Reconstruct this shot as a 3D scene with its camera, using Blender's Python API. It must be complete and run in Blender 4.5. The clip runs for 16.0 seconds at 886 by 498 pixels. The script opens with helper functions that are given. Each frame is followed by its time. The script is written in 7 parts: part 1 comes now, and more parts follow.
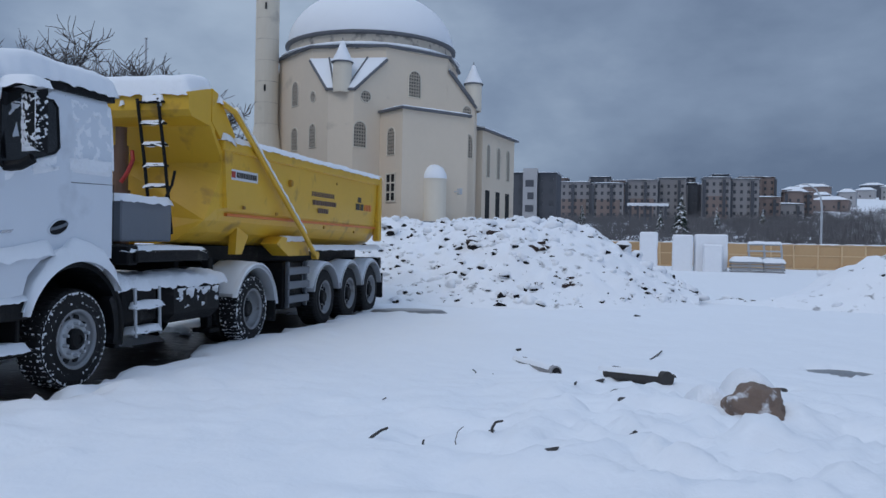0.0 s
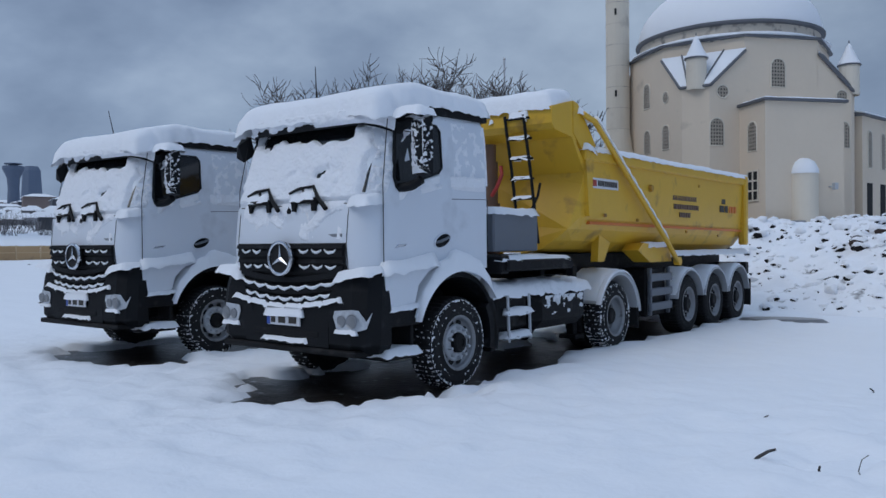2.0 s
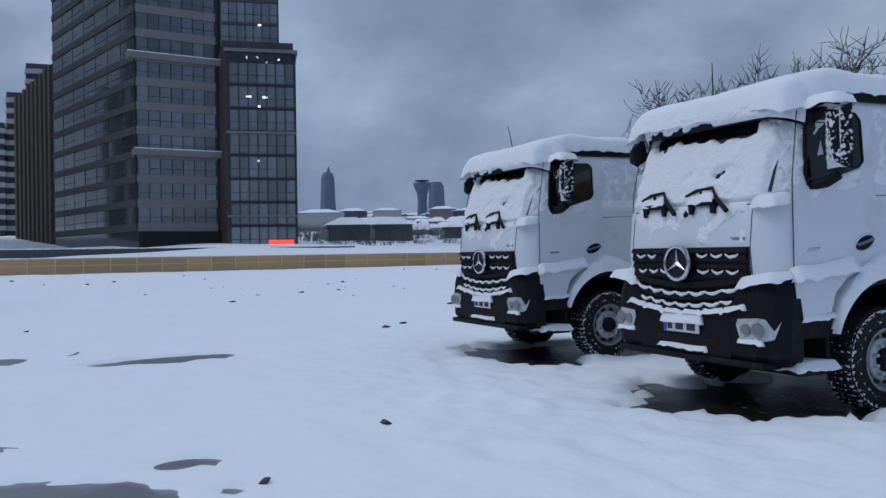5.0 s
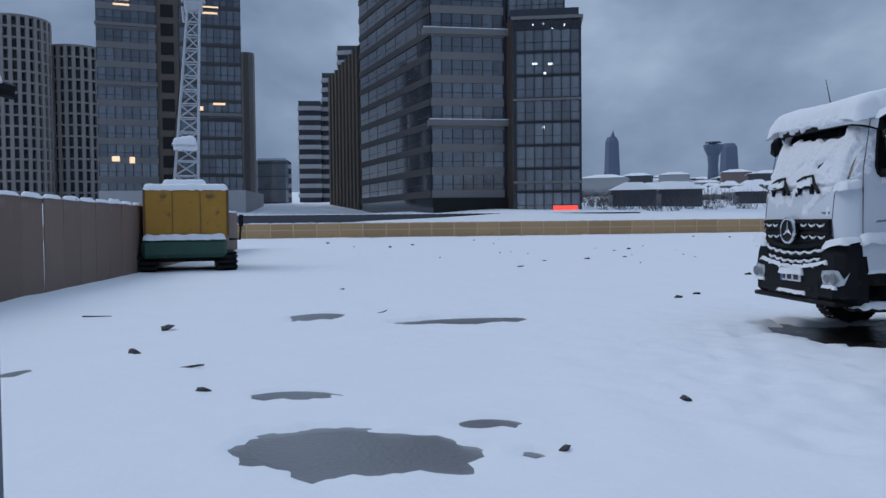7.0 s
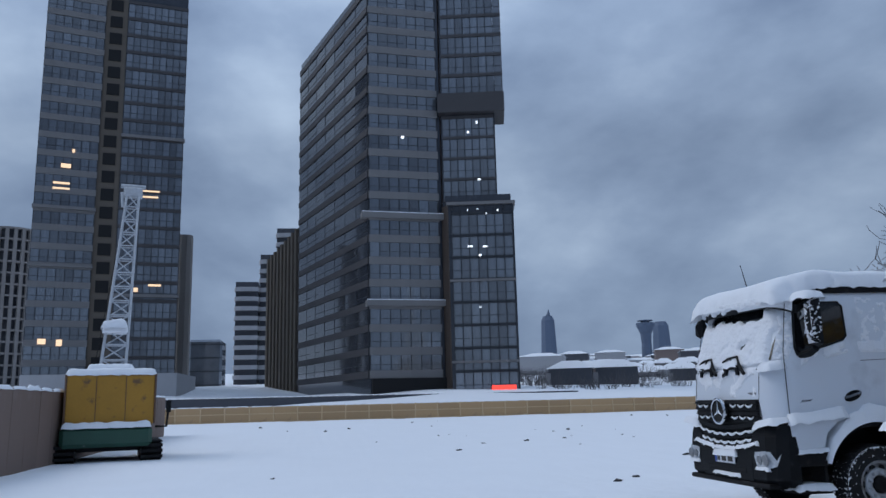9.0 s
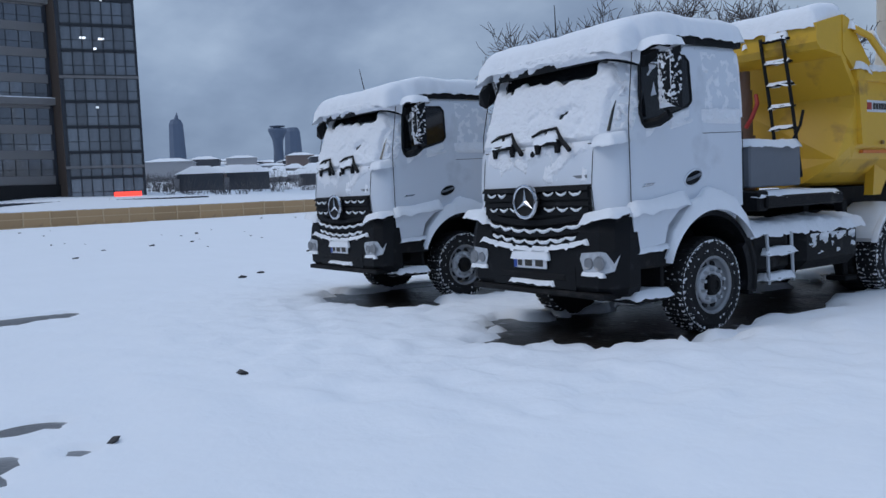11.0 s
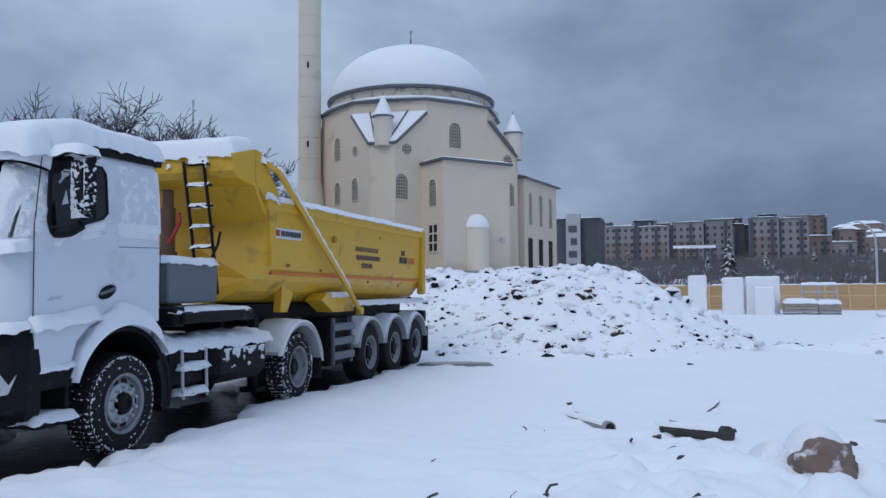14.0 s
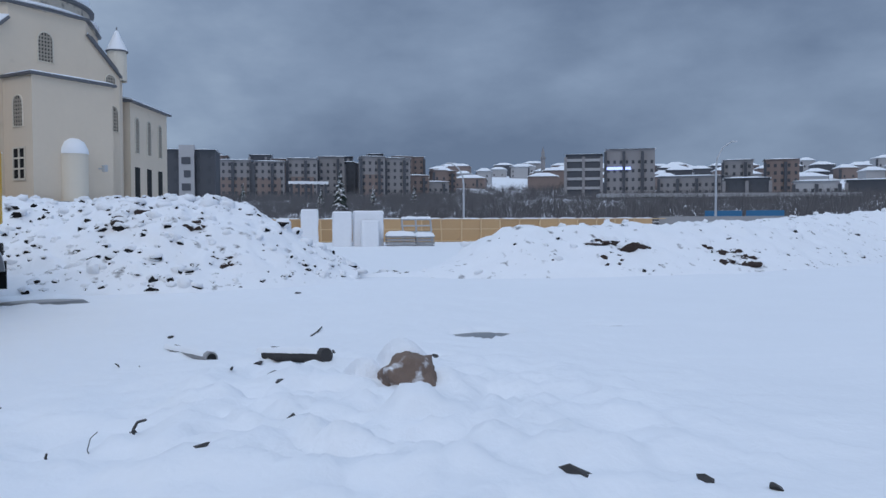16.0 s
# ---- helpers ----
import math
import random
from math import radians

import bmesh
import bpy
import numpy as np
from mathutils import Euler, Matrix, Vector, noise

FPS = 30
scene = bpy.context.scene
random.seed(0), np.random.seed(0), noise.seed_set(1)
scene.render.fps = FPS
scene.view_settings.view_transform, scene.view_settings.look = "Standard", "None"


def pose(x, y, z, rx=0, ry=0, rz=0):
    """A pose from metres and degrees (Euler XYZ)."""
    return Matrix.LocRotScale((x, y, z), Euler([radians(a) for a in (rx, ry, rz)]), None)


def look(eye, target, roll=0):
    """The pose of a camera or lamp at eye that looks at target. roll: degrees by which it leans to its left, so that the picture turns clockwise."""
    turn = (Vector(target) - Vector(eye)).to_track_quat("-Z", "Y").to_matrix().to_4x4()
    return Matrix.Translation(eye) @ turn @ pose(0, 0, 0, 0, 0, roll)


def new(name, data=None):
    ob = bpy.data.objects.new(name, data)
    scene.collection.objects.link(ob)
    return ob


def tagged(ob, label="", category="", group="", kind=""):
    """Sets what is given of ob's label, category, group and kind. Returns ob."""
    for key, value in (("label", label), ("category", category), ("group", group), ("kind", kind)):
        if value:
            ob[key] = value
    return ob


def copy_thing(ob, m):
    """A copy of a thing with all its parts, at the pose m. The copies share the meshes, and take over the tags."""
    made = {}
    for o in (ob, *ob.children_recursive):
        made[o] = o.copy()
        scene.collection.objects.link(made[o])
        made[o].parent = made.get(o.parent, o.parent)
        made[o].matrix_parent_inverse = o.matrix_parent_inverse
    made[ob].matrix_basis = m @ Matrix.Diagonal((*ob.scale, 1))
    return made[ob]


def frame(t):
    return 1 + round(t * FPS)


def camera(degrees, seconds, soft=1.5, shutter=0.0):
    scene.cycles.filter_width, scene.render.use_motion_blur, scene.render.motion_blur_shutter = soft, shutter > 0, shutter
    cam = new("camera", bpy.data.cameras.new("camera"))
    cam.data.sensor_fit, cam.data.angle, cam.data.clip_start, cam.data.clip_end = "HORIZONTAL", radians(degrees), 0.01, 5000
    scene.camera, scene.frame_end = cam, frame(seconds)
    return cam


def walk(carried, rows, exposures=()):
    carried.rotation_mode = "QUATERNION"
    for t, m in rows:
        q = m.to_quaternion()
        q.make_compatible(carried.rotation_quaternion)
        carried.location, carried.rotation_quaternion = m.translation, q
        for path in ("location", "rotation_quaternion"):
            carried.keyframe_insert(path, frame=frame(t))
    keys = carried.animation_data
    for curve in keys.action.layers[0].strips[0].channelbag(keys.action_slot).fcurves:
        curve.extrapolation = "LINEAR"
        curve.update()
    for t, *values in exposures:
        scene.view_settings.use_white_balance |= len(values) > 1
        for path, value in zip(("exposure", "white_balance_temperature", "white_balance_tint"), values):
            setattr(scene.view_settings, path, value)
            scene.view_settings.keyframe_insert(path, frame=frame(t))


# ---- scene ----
cam = camera(57.9, 16.0)
SKY, SUN = 1.92, 0.72
EXPOSURES = [(0.0, -0.04), (1.5, -0.04), (3.5, -0.11), (5.0, -0.1), (8.0, -0.07), (11.0, 0.02), (12.5, 0.06), (14.0, 0.17), (16.0, 0.06)]
PATH = [
    (0, (-0.285, -0.752, 1.598), (-0.753, 1.192, 1.578), 1.1),
    (0.5, (-0.331, -0.76, 1.607), (-1.045, 1.108, 1.585), 1.0),
    (1, (-0.356, -0.757, 1.606), (-1.194, 1.059, 1.585), 0.6),
    (1.5, (-0.393, -0.767, 1.616), (-1.432, 0.942, 1.598), 0.1),
    (2, (-0.427, -0.768, 1.625), (-1.669, 0.8, 1.612), -0.4),
    (2.5, (-0.454, -0.785, 1.629), (-1.809, 0.686, 1.621), -0.7),
    (3, (-0.479, -0.784, 1.631), (-1.929, 0.595, 1.627), -0.9),
    (3.5, (-0.491, -0.808, 1.628), (-2.012, 0.491, 1.628), -0.9),
    (4, (-0.524, -0.813, 1.634), (-2.144, 0.36, 1.64), -0.9),
    (4.5, (-0.542, -0.829, 1.631), (-2.273, 0.173, 1.645), -0.9),
    (5, (-0.565, -0.855, 1.621), (-2.38, -0.013, 1.632), -0.9),
    (5.2, (-0.585, -0.859, 1.608), (-2.425, -0.076, 1.596), -0.9),
    (7.3, (-0.7, -0.959, 1.655), (-2.696, -0.837, 1.613), -0.6),
    (7.5, (-0.705, -0.954, 1.662), (-2.701, -0.833, 1.654), -0.6),
    (8, (-0.701, -0.947, 1.686), (-2.692, -0.807, 1.816), -0.4),
    (8.2, (-0.701, -0.922, 1.71), (-2.684, -0.764, 1.912), -0.4),
    (8.7, (-0.68, -0.9, 1.71), (-2.635, -0.66, 2.035), -1.0),
    (9.3, (-0.6, -0.88, 1.69), (-2.51, -0.46, 2.07), -1.8),
    (9.8, (-0.53, -0.865, 1.66), (-2.41, -0.265, 1.92), -2.4),
    (10.3, (-0.486, -0.857, 1.624), (-2.324, -0.071, 1.673), -2.8),
    (10.5, (-0.494, -0.849, 1.609), (-2.314, -0.02, 1.578), -2.9),
    (11, (-0.516, -0.8, 1.605), (-2.157, 0.335, 1.469), -2.6),
    (11.5, (-0.502, -0.748, 1.615), (-1.9, 0.673, 1.459), -1.7),
    (12, (-0.478, -0.722, 1.627), (-1.709, 0.847, 1.476), -1.2),
    (12.5, (-0.456, -0.693, 1.638), (-1.497, 1.012, 1.535), -0.5),
    (13, (-0.397, -0.679, 1.663), (-1.267, 1.122, 1.676), -0.3),
    (13.5, (-0.385, -0.645, 1.665), (-1.109, 1.217, 1.744), -0.3),
    (14, (-0.33, -0.639, 1.661), (-0.903, 1.274, 1.762), -0.4),
    (14.5, (-0.313, -0.593, 1.636), (-0.705, 1.366, 1.737), -0.7),
    (15, (-0.28, -0.537, 1.61), (-0.424, 1.457, 1.673), -0.8),
    (15.5, (-0.25, -0.404, 1.578), (-0.155, 1.594, 1.563), -0.4),
    (16, (-0.212, -0.396, 1.572), (0.143, 1.571, 1.505), -0.2),
]
PATH_ROWS = [(t, look(eye, target, roll)) for t, eye, target, roll in PATH]
walk(cam, PATH_ROWS, EXPOSURES)

# ---------- sky and light ----------
world = bpy.data.worlds.new("overcast_sky")
scene.world = world
world.use_nodes = True
wn, wl = world.node_tree.nodes, world.node_tree.links
wn.clear()


def wnode(kind, **kw):
    n = wn.new(kind)
    for k, v in kw.items():
        n.inputs[k].default_value = v
    return n


SUN_EL, SUN_ROT = radians(50), radians(200)
sky = wn.new("ShaderNodeTexSky")
sky.sky_type, sky.sun_disc, sky.sun_elevation, sky.sun_rotation = "NISHITA", False, SUN_EL, SUN_ROT
coord = wn.new("ShaderNodeTexCoord")
split = wn.new("ShaderNodeSeparateXYZ")
wl.new(coord.outputs["Generated"], split.inputs[0])
squash = wn.new("ShaderNodeMapping")
squash.inputs["Location"].default_value = (2.7, 0.4, 1.1)
squash.inputs["Scale"].default_value = (1.0, 1.0, 1.9)
wl.new(coord.outputs["Generated"], squash.inputs[0])
big = wnode("ShaderNodeTexNoise", Scale=1.5, Detail=5.0, Roughness=0.5, Distortion=0.3)
fine = wnode("ShaderNodeTexNoise", Scale=6.0, Detail=6.0, Roughness=0.55)
wl.new(squash.outputs[0], big.inputs["Vector"])
wl.new(squash.outputs[0], fine.inputs["Vector"])
both = wn.new("ShaderNodeMix")
both.inputs[0].default_value = 0.25
wl.new(big.outputs["Fac"], both.inputs[2])
wl.new(fine.outputs["Fac"], both.inputs[3])
ramp = wn.new("ShaderNodeValToRGB")
e = ramp.color_ramp.elements
e[0].position, e[0].color = 0.36, (0.125, 0.18, 0.29, 1)
e[1].position, e[1].color = 0.64, (0.39, 0.495, 0.65, 1)
mid = ramp.color_ramp.elements.new(0.5)
mid.color = (0.23, 0.31, 0.45, 1)
wl.new(both.outputs[0], ramp.inputs[0])
# an overcast sky is about three times as bright overhead as at the horizon
lift = wn.new("ShaderNodeValToRGB")
le = lift.color_ramp.elements
le[0].position, le[0].color = 0.0, (0.46, 0.46, 0.46, 1)
le[1].position, le[1].color = 1.0, (1.0, 1.0, 1.0, 1)
for p, v in ((0.1, 0.45), (0.30, 0.45), (0.48, 0.62)):
    le.new(p).color = (v, v, v, 1)
wl.new(split.outputs["Z"], lift.inputs[0])
mul = wn.new("ShaderNodeMix")
mul.data_type, mul.blend_type = "RGBA", "MULTIPLY"
mul.inputs[0].default_value = 1.0
wl.new(ramp.outputs[0], mul.inputs[6])
wl.new(lift.outputs[0], mul.inputs[7])
# the cloud is thinner towards the west
west = wn.new("ShaderNodeMapRange")
west.inputs["From Min"].default_value, west.inputs["From Max"].default_value = -1.0, -0.45
west.inputs["To Min"].default_value, west.inputs["To Max"].default_value = 1.36, 1.08
wl.new(split.outputs["X"], west.inputs["Value"])
mul2 = wn.new("ShaderNodeMix")
mul2.data_type, mul2.blend_type = "RGBA", "MULTIPLY"
mul2.inputs[0].default_value = 1.0
wl.new(mul.outputs[2], mul2.inputs[6])
wl.new(west.outputs["Result"], mul2.inputs[7])
cloud_bg = wnode("ShaderNodeBackground", Strength=SKY)
wl.new(mul2.outputs[2], cloud_bg.inputs["Color"])
clear_bg = wnode("ShaderNodeBackground", Strength=0.05)
wl.new(sky.outputs[0], clear_bg.inputs["Color"])
add = wn.new("ShaderNodeMixShader")
add.inputs[0].default_value = 0.06
wl.new(cloud_bg.outputs[0], add.inputs[1])
wl.new(clear_bg.outputs[0], add.inputs[2])
wout = wn.new("ShaderNodeOutputWorld")
wl.new(add.outputs[0], wout.inputs["Surface"])

sun_data = bpy.data.lights.new("sun", "SUN")
sun_data.energy, sun_data.angle, sun_data.color = SUN, radians(35), (1.0, 0.96, 0.92)
sun = new("sun", sun_data)
sun.matrix_world = look((0, 0, 50), (0 + math.sin(SUN_ROT) * -40, math.cos(SUN_ROT) * -40, 50 - 48))


# ---------- materials ----------
def mat(name, col, rough=0.6, metal=0.0, var=0.12, scale=1.5, bump=0.15, bscale=40.0, dirt=None, dirt_amount=0.0, dirt_scale=3.0, spec=0.5, piece=0.0):
    """A surface with slow and fine variation of colour, fine relief and, where dirt is given, stains of that colour."""
    m = bpy.data.materials.new(name)
    m.use_nodes = True
    n, l = m.node_tree.nodes, m.node_tree.links
    b = n["Principled BSDF"]
    b.inputs["Roughness"].default_value, b.inputs["Metallic"].default_value = rough, metal
    b.inputs["Specular IOR Level"].default_value = spec
    tc = n.new("ShaderNodeTexCoord")

    def tex(s, detail=4.0):
        t = n.new("ShaderNodeTexNoise")
        t.inputs["Scale"].default_value, t.inputs["Detail"].default_value = s, detail
        l.new(tc.outputs["Object"], t.inputs["Vector"])
        return t.outputs["Fac"]

    def mix(f, a, c, kind="MIX"):
        x = n.new("ShaderNodeMix")
        x.data_type, x.blend_type = "RGBA", kind
        for sock, v in ((x.inputs[0], f), (x.inputs[6], a), (x.inputs[7], c)):
            if isinstance(v, bpy.types.NodeSocket):
                l.new(v, sock)
            else:
                sock.default_value = v
        return x.outputs[2]

    lo = tuple(max(0, c * (1 - var)) for c in col) + (1,)
    hi = tuple(min(1, c * (1 + var)) for c in col) + (1,)
    slow, quick = tex(scale), tex(scale * 9)
    c = mix(slow, lo, hi)
    c = mix(0.35, c, mix(quick, lo, hi))
    if piece:
        info = n.new("ShaderNodeObjectInfo")
        c = mix(info.outputs["Random"], c, mix(piece, c, (0.25, 0.22, 0.2, 1), "MULTIPLY"))
    if dirt:
        r = n.new("ShaderNodeValToRGB")
        r.color_ramp.elements[0].position, r.color_ramp.elements[1].position = 0.62 - 0.3 * dirt_amount, 0.75 - 0.3 * dirt_amount
        l.new(tex(dirt_scale, 8.0), r.inputs[0])
        c = mix(r.outputs[0], c, (*dirt, 1))
    l.new(c, b.inputs["Base Color"])
    if bump:
        bp = n.new("ShaderNodeBump")
        bp.inputs["Strength"].default_value, bp.inputs["Distance"].default_value = bump, 0.02
        l.new(tex(bscale, 6.0), bp.inputs["Height"])
        l.new(bp.outputs[0], b.inputs["Normal"])
    return m


SNOW = mat("snow", (0.815, 0.84, 0.88), 0.75, var=0.035, scale=0.6, bump=0.55, bscale=11.0, spec=0.2)
SNOW_ROUGH = mat("crusted_snow", (0.83, 0.85, 0.89), 0.8, var=0.06, scale=4.0, bump=1.0, bscale=34.0, spec=0.2)
HEAP = mat("snowy_rubble", (0.82, 0.84, 0.88), 0.8, var=0.06, scale=2.0, bump=0.7, bscale=5.0, dirt=(0.045, 0.038, 0.034), dirt_amount=0.0, dirt_scale=2.6, spec=0.2)
MUD = mat("wet_mud", (0.02, 0.018, 0.017), 0.32, var=0.5, scale=2.0, bump=1.0, bscale=16.0, dirt=(0.5, 0.52, 0.56), dirt_amount=0.0, dirt_scale=6.5)
SLUSH = mat("wet_concrete", (0.17, 0.175, 0.185), 0.3, var=0.25, scale=1.5, bump=0.25, bscale=25.0)
# Near-black soil; also the painted shade of heap gaps and snow dents.
SOIL_AND_SHADE = mat("soil_and_gap_shade", (0.013, 0.012, 0.013), 0.9, spec=0.2, var=0.4, scale=3.0, bump=1.0, bscale=12.0)
EARTH = mat("brown_earth", (0.038, 0.024, 0.02), 0.9, var=0.4, scale=3.0, bump=1.0, bscale=12.0)
STONE = mat("brown_stone", (0.18, 0.13, 0.105), 0.85, var=0.35, scale=6.0, bump=0.9, bscale=30.0, dirt=(0.74, 0.76, 0.8), dirt_amount=0.16, dirt_scale=7.0)
TWIG = mat("dead_wood", (0.045, 0.042, 0.042), 0.8, var=0.3, scale=8.0, bump=0.5)
PAINT_WHITE = mat("white_cab_paint", (0.66, 0.7, 0.76), 0.28, var=0.03, scale=0.8, bump=0.03, bscale=70.0, dirt=(0.52, 0.55, 0.6), dirt_amount=0.05, dirt_scale=1.8)
PLASTIC = mat("dark_plastic", (0.007, 0.0078, 0.0095), 0.55, var=0.2, scale=3.0, spec=0.16, bump=0.2, bscale=120.0, dirt=(0.028, 0.03, 0.034), dirt_amount=0.0, dirt_scale=6.0)
BLACK = mat("black_steel", (0.008, 0.008, 0.009), 0.6, var=0.3, scale=4.0, spec=0.18, bump=0.3, bscale=60.0, dirt=(0.035, 0.033, 0.032), dirt_amount=0.1, dirt_scale=5.0)
RUBBER = mat("rubber", (0.014, 0.014, 0.015), 0.85, var=0.25, scale=10.0, spec=0.3, bump=0.4, bscale=50.0, dirt=(0.12, 0.125, 0.135), dirt_amount=-0.1, dirt_scale=18.0)
STEEL = mat("grey_steel", (0.25, 0.26, 0.275), 0.38, 0.5, var=0.2, scale=6.0, bump=0.2, bscale=60.0, dirt=(0.1, 0.095, 0.09), dirt_amount=0.05, dirt_scale=9.0)
GALV = mat("galvanised_fender", (0.46, 0.48, 0.51), 0.5, 0.2, var=0.1, scale=4.0, bump=0.15)
CHROME = mat("chrome", (0.62, 0.64, 0.68), 0.16, 1.0, var=0.05, scale=4.0, bump=0.0)
GLASS_DARK = mat("dark_cab_glass", (0.008, 0.009, 0.011), 0.06, var=0.1, bump=0.0)
LENS = mat("headlight_lens", (0.5, 0.53, 0.57), 0.16, 0.25, var=0.55, scale=16.0, bump=0.5, bscale=35.0)
YELLOW = mat("yellow_tipper_paint", (0.66, 0.385, 0.028), 0.42, var=0.12, scale=0.8, bump=0.1, bscale=30.0, dirt=(0.36, 0.2, 0.03), dirt_amount=0.1, dirt_scale=2.4)
YELLOW_OLD = mat("weathered_yellow_paint", (0.42, 0.21, 0.02), 0.55, var=0.2, scale=1.2, bump=0.2, bscale=20.0, dirt=(0.16, 0.085, 0.035), dirt_amount=0.12, dirt_scale=3.2)
ORANGE = mat("orange_stripe", (0.62, 0.16, 0.02), 0.45, var=0.1, bump=0.0)
INK = mat("black_lettering", (0.03, 0.025, 0.02), 0.5, var=0.1, bump=0.0)
INK_RED = mat("red_lettering", (0.4, 0.04, 0.025), 0.5, var=0.1, bump=0.0)
PLATE_WHITE = mat("plate_white", (0.62, 0.64, 0.68), 0.35, var=0.05, bump=0.0)
PLATE_BLUE = mat("plate_blue", (0.02, 0.07, 0.35), 0.35, var=0.05, bump=0.0)
RED_HOSE = mat("red_hose", (0.35, 0.03, 0.025), 0.5, var=0.1, bump=0.0)
RUSTY = mat("brown_cylinder", (0.12, 0.065, 0.04), 0.5, var=0.3, scale=5.0)
GREY_PANEL = mat("grey_panel", (0.13, 0.145, 0.17), 0.5, var=0.15, scale=2.0, bump=0.1)
PLASTER = mat("cream_plaster", (0.69, 0.585, 0.465), 0.9, var=0.07, scale=0.35, bump=0.25, bscale=6.0, dirt=(0.46, 0.39, 0.31), dirt_amount=-0.05, dirt_scale=0.45)
PLASTER_PALE = mat("pale_plaster", (0.68, 0.615, 0.515), 0.9, var=0.06, scale=0.4, bump=0.25, bscale=6.0, dirt=(0.5, 0.45, 0.38), dirt_amount=0.0, dirt_scale=0.5)
PLASTER_STAIN = mat("weathered_plaster", (0.56, 0.5, 0.42), 0.9, var=0.12, scale=0.8, bump=0.3, bscale=6.0, dirt=(0.2, 0.18, 0.165), dirt_amount=0.3, dirt_scale=1.4)
LEAD = mat("grey_lead", (0.13, 0.135, 0.15), 0.55, 0.2, var=0.2, scale=2.0, bump=0.2, bscale=8.0)
GRILLE = mat("window_grille", (0.4, 0.35, 0.29), 0.8, var=0.1, bump=0.0)
FAR_WINDOW = mat("far_window_glass", (0.055, 0.06, 0.072), 0.3, var=0.3, scale=0.3, bump=0.0)
DARK = mat("dark_opening", (0.006, 0.006, 0.007), 0.8, var=0.2, bump=0.0)
PLY = mat("plywood", (0.55, 0.36, 0.19), 0.8, var=0.14, scale=0.7, bump=0.2, bscale=12.0, dirt=(0.4, 0.26, 0.15), dirt_amount=0.05, dirt_scale=1.3, piece=0.3)
PLY_FRAME = mat("timber_batten", (0.62, 0.45, 0.27), 0.8, var=0.15, scale=2.0)
BROWN_PANEL = mat("brown_hoarding", (0.2, 0.14, 0.115), 0.75, var=0.12, scale=0.9, bump=0.2, bscale=12.0, dirt=(0.21, 0.16, 0.14), dirt_amount=0.05, dirt_scale=1.2, piece=0.3)
GREEN = mat("green_steel", (0.02, 0.075, 0.05), 0.5, var=0.3, scale=2.0, bump=0.2, dirt=(0.3, 0.32, 0.33), dirt_amount=-0.25, dirt_scale=5.0)
LATTICE = mat("snowy_lattice_steel", (0.45, 0.47, 0.5), 0.7, var=0.35, scale=9.0, bump=0.3)
BARK = mat("bark", (0.09, 0.082, 0.082), 0.9, var=0.3, scale=4.0, bump=0.5)
FIR = mat("fir_needles", (0.03, 0.045, 0.035), 0.9, var=0.4, scale=3.0, bump=0.5)
CONCRETE = mat("concrete", (0.3, 0.3, 0.31), 0.85, var=0.15, scale=0.6, bump=0.3, bscale=8.0)
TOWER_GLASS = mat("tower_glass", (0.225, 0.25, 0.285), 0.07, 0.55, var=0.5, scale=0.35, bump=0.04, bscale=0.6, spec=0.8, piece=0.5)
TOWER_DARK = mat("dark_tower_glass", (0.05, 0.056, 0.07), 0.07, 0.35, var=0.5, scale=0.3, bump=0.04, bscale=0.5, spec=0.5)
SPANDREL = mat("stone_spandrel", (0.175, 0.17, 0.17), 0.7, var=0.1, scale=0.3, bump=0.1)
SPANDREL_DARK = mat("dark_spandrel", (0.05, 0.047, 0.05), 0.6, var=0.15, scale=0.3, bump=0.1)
MULLION = mat("dark_mullion", (0.03, 0.033, 0.04), 0.4, 0.3, var=0.1, bump=0.0)
BRONZE = mat("bronze_cladding", (0.095, 0.07, 0.055), 0.55, 0.1, var=0.15, scale=0.4, bump=0.1)
SHELL = mat("raw_concrete_frame", (0.27, 0.25, 0.24), 0.9, var=0.15, scale=0.3, bump=0.1)
OCHRE = mat("ochre_cladding", (0.115, 0.095, 0.075), 0.6, var=0.12, scale=0.4, bump=0.1)
FLATS_GREY = mat("far_grey_render", (0.27, 0.262, 0.27), 0.9, var=0.12, scale=0.12, bump=0.0)
FLATS_BROWN = mat("far_brown_render", (0.23, 0.18, 0.165), 0.9, var=0.12, scale=0.12, bump=0.0)
FLATS_PALE = mat("far_pale_render", (0.4, 0.4, 0.415), 0.9, var=0.1, scale=0.12, bump=0.0)
FLATS_DARK = mat("far_dark_cladding", (0.07, 0.075, 0.09), 0.6, var=0.2, scale=0.12, bump=0.0)
# The blue has the haze of distance mixed into it.
HAZY = mat("hazed_tower_blue", (0.11, 0.145, 0.21), 0.8, var=0.1, scale=0.05, bump=0.0)
SCRUB = mat("bare_scrub", (0.115, 0.11, 0.115), 0.95, var=0.35, scale=1.0, bump=0.4, bscale=3.0)
ASPHALT = mat("asphalt", (0.05, 0.05, 0.055), 0.7, var=0.2)
BLUE_SHEET = mat("blue_container", (0.03, 0.15, 0.3), 0.55, var=0.12, scale=1.0)


def glow(name, col, strength):
    m = bpy.data.materials.new(name)
    m.use_nodes = True
    b = m.node_tree.nodes["Principled BSDF"]
    b.inputs["Base Color"].default_value = (*col, 1)
    b.inputs["Emission Color"].default_value, b.inputs["Emission Strength"].default_value = (*col, 1), strength
    return m


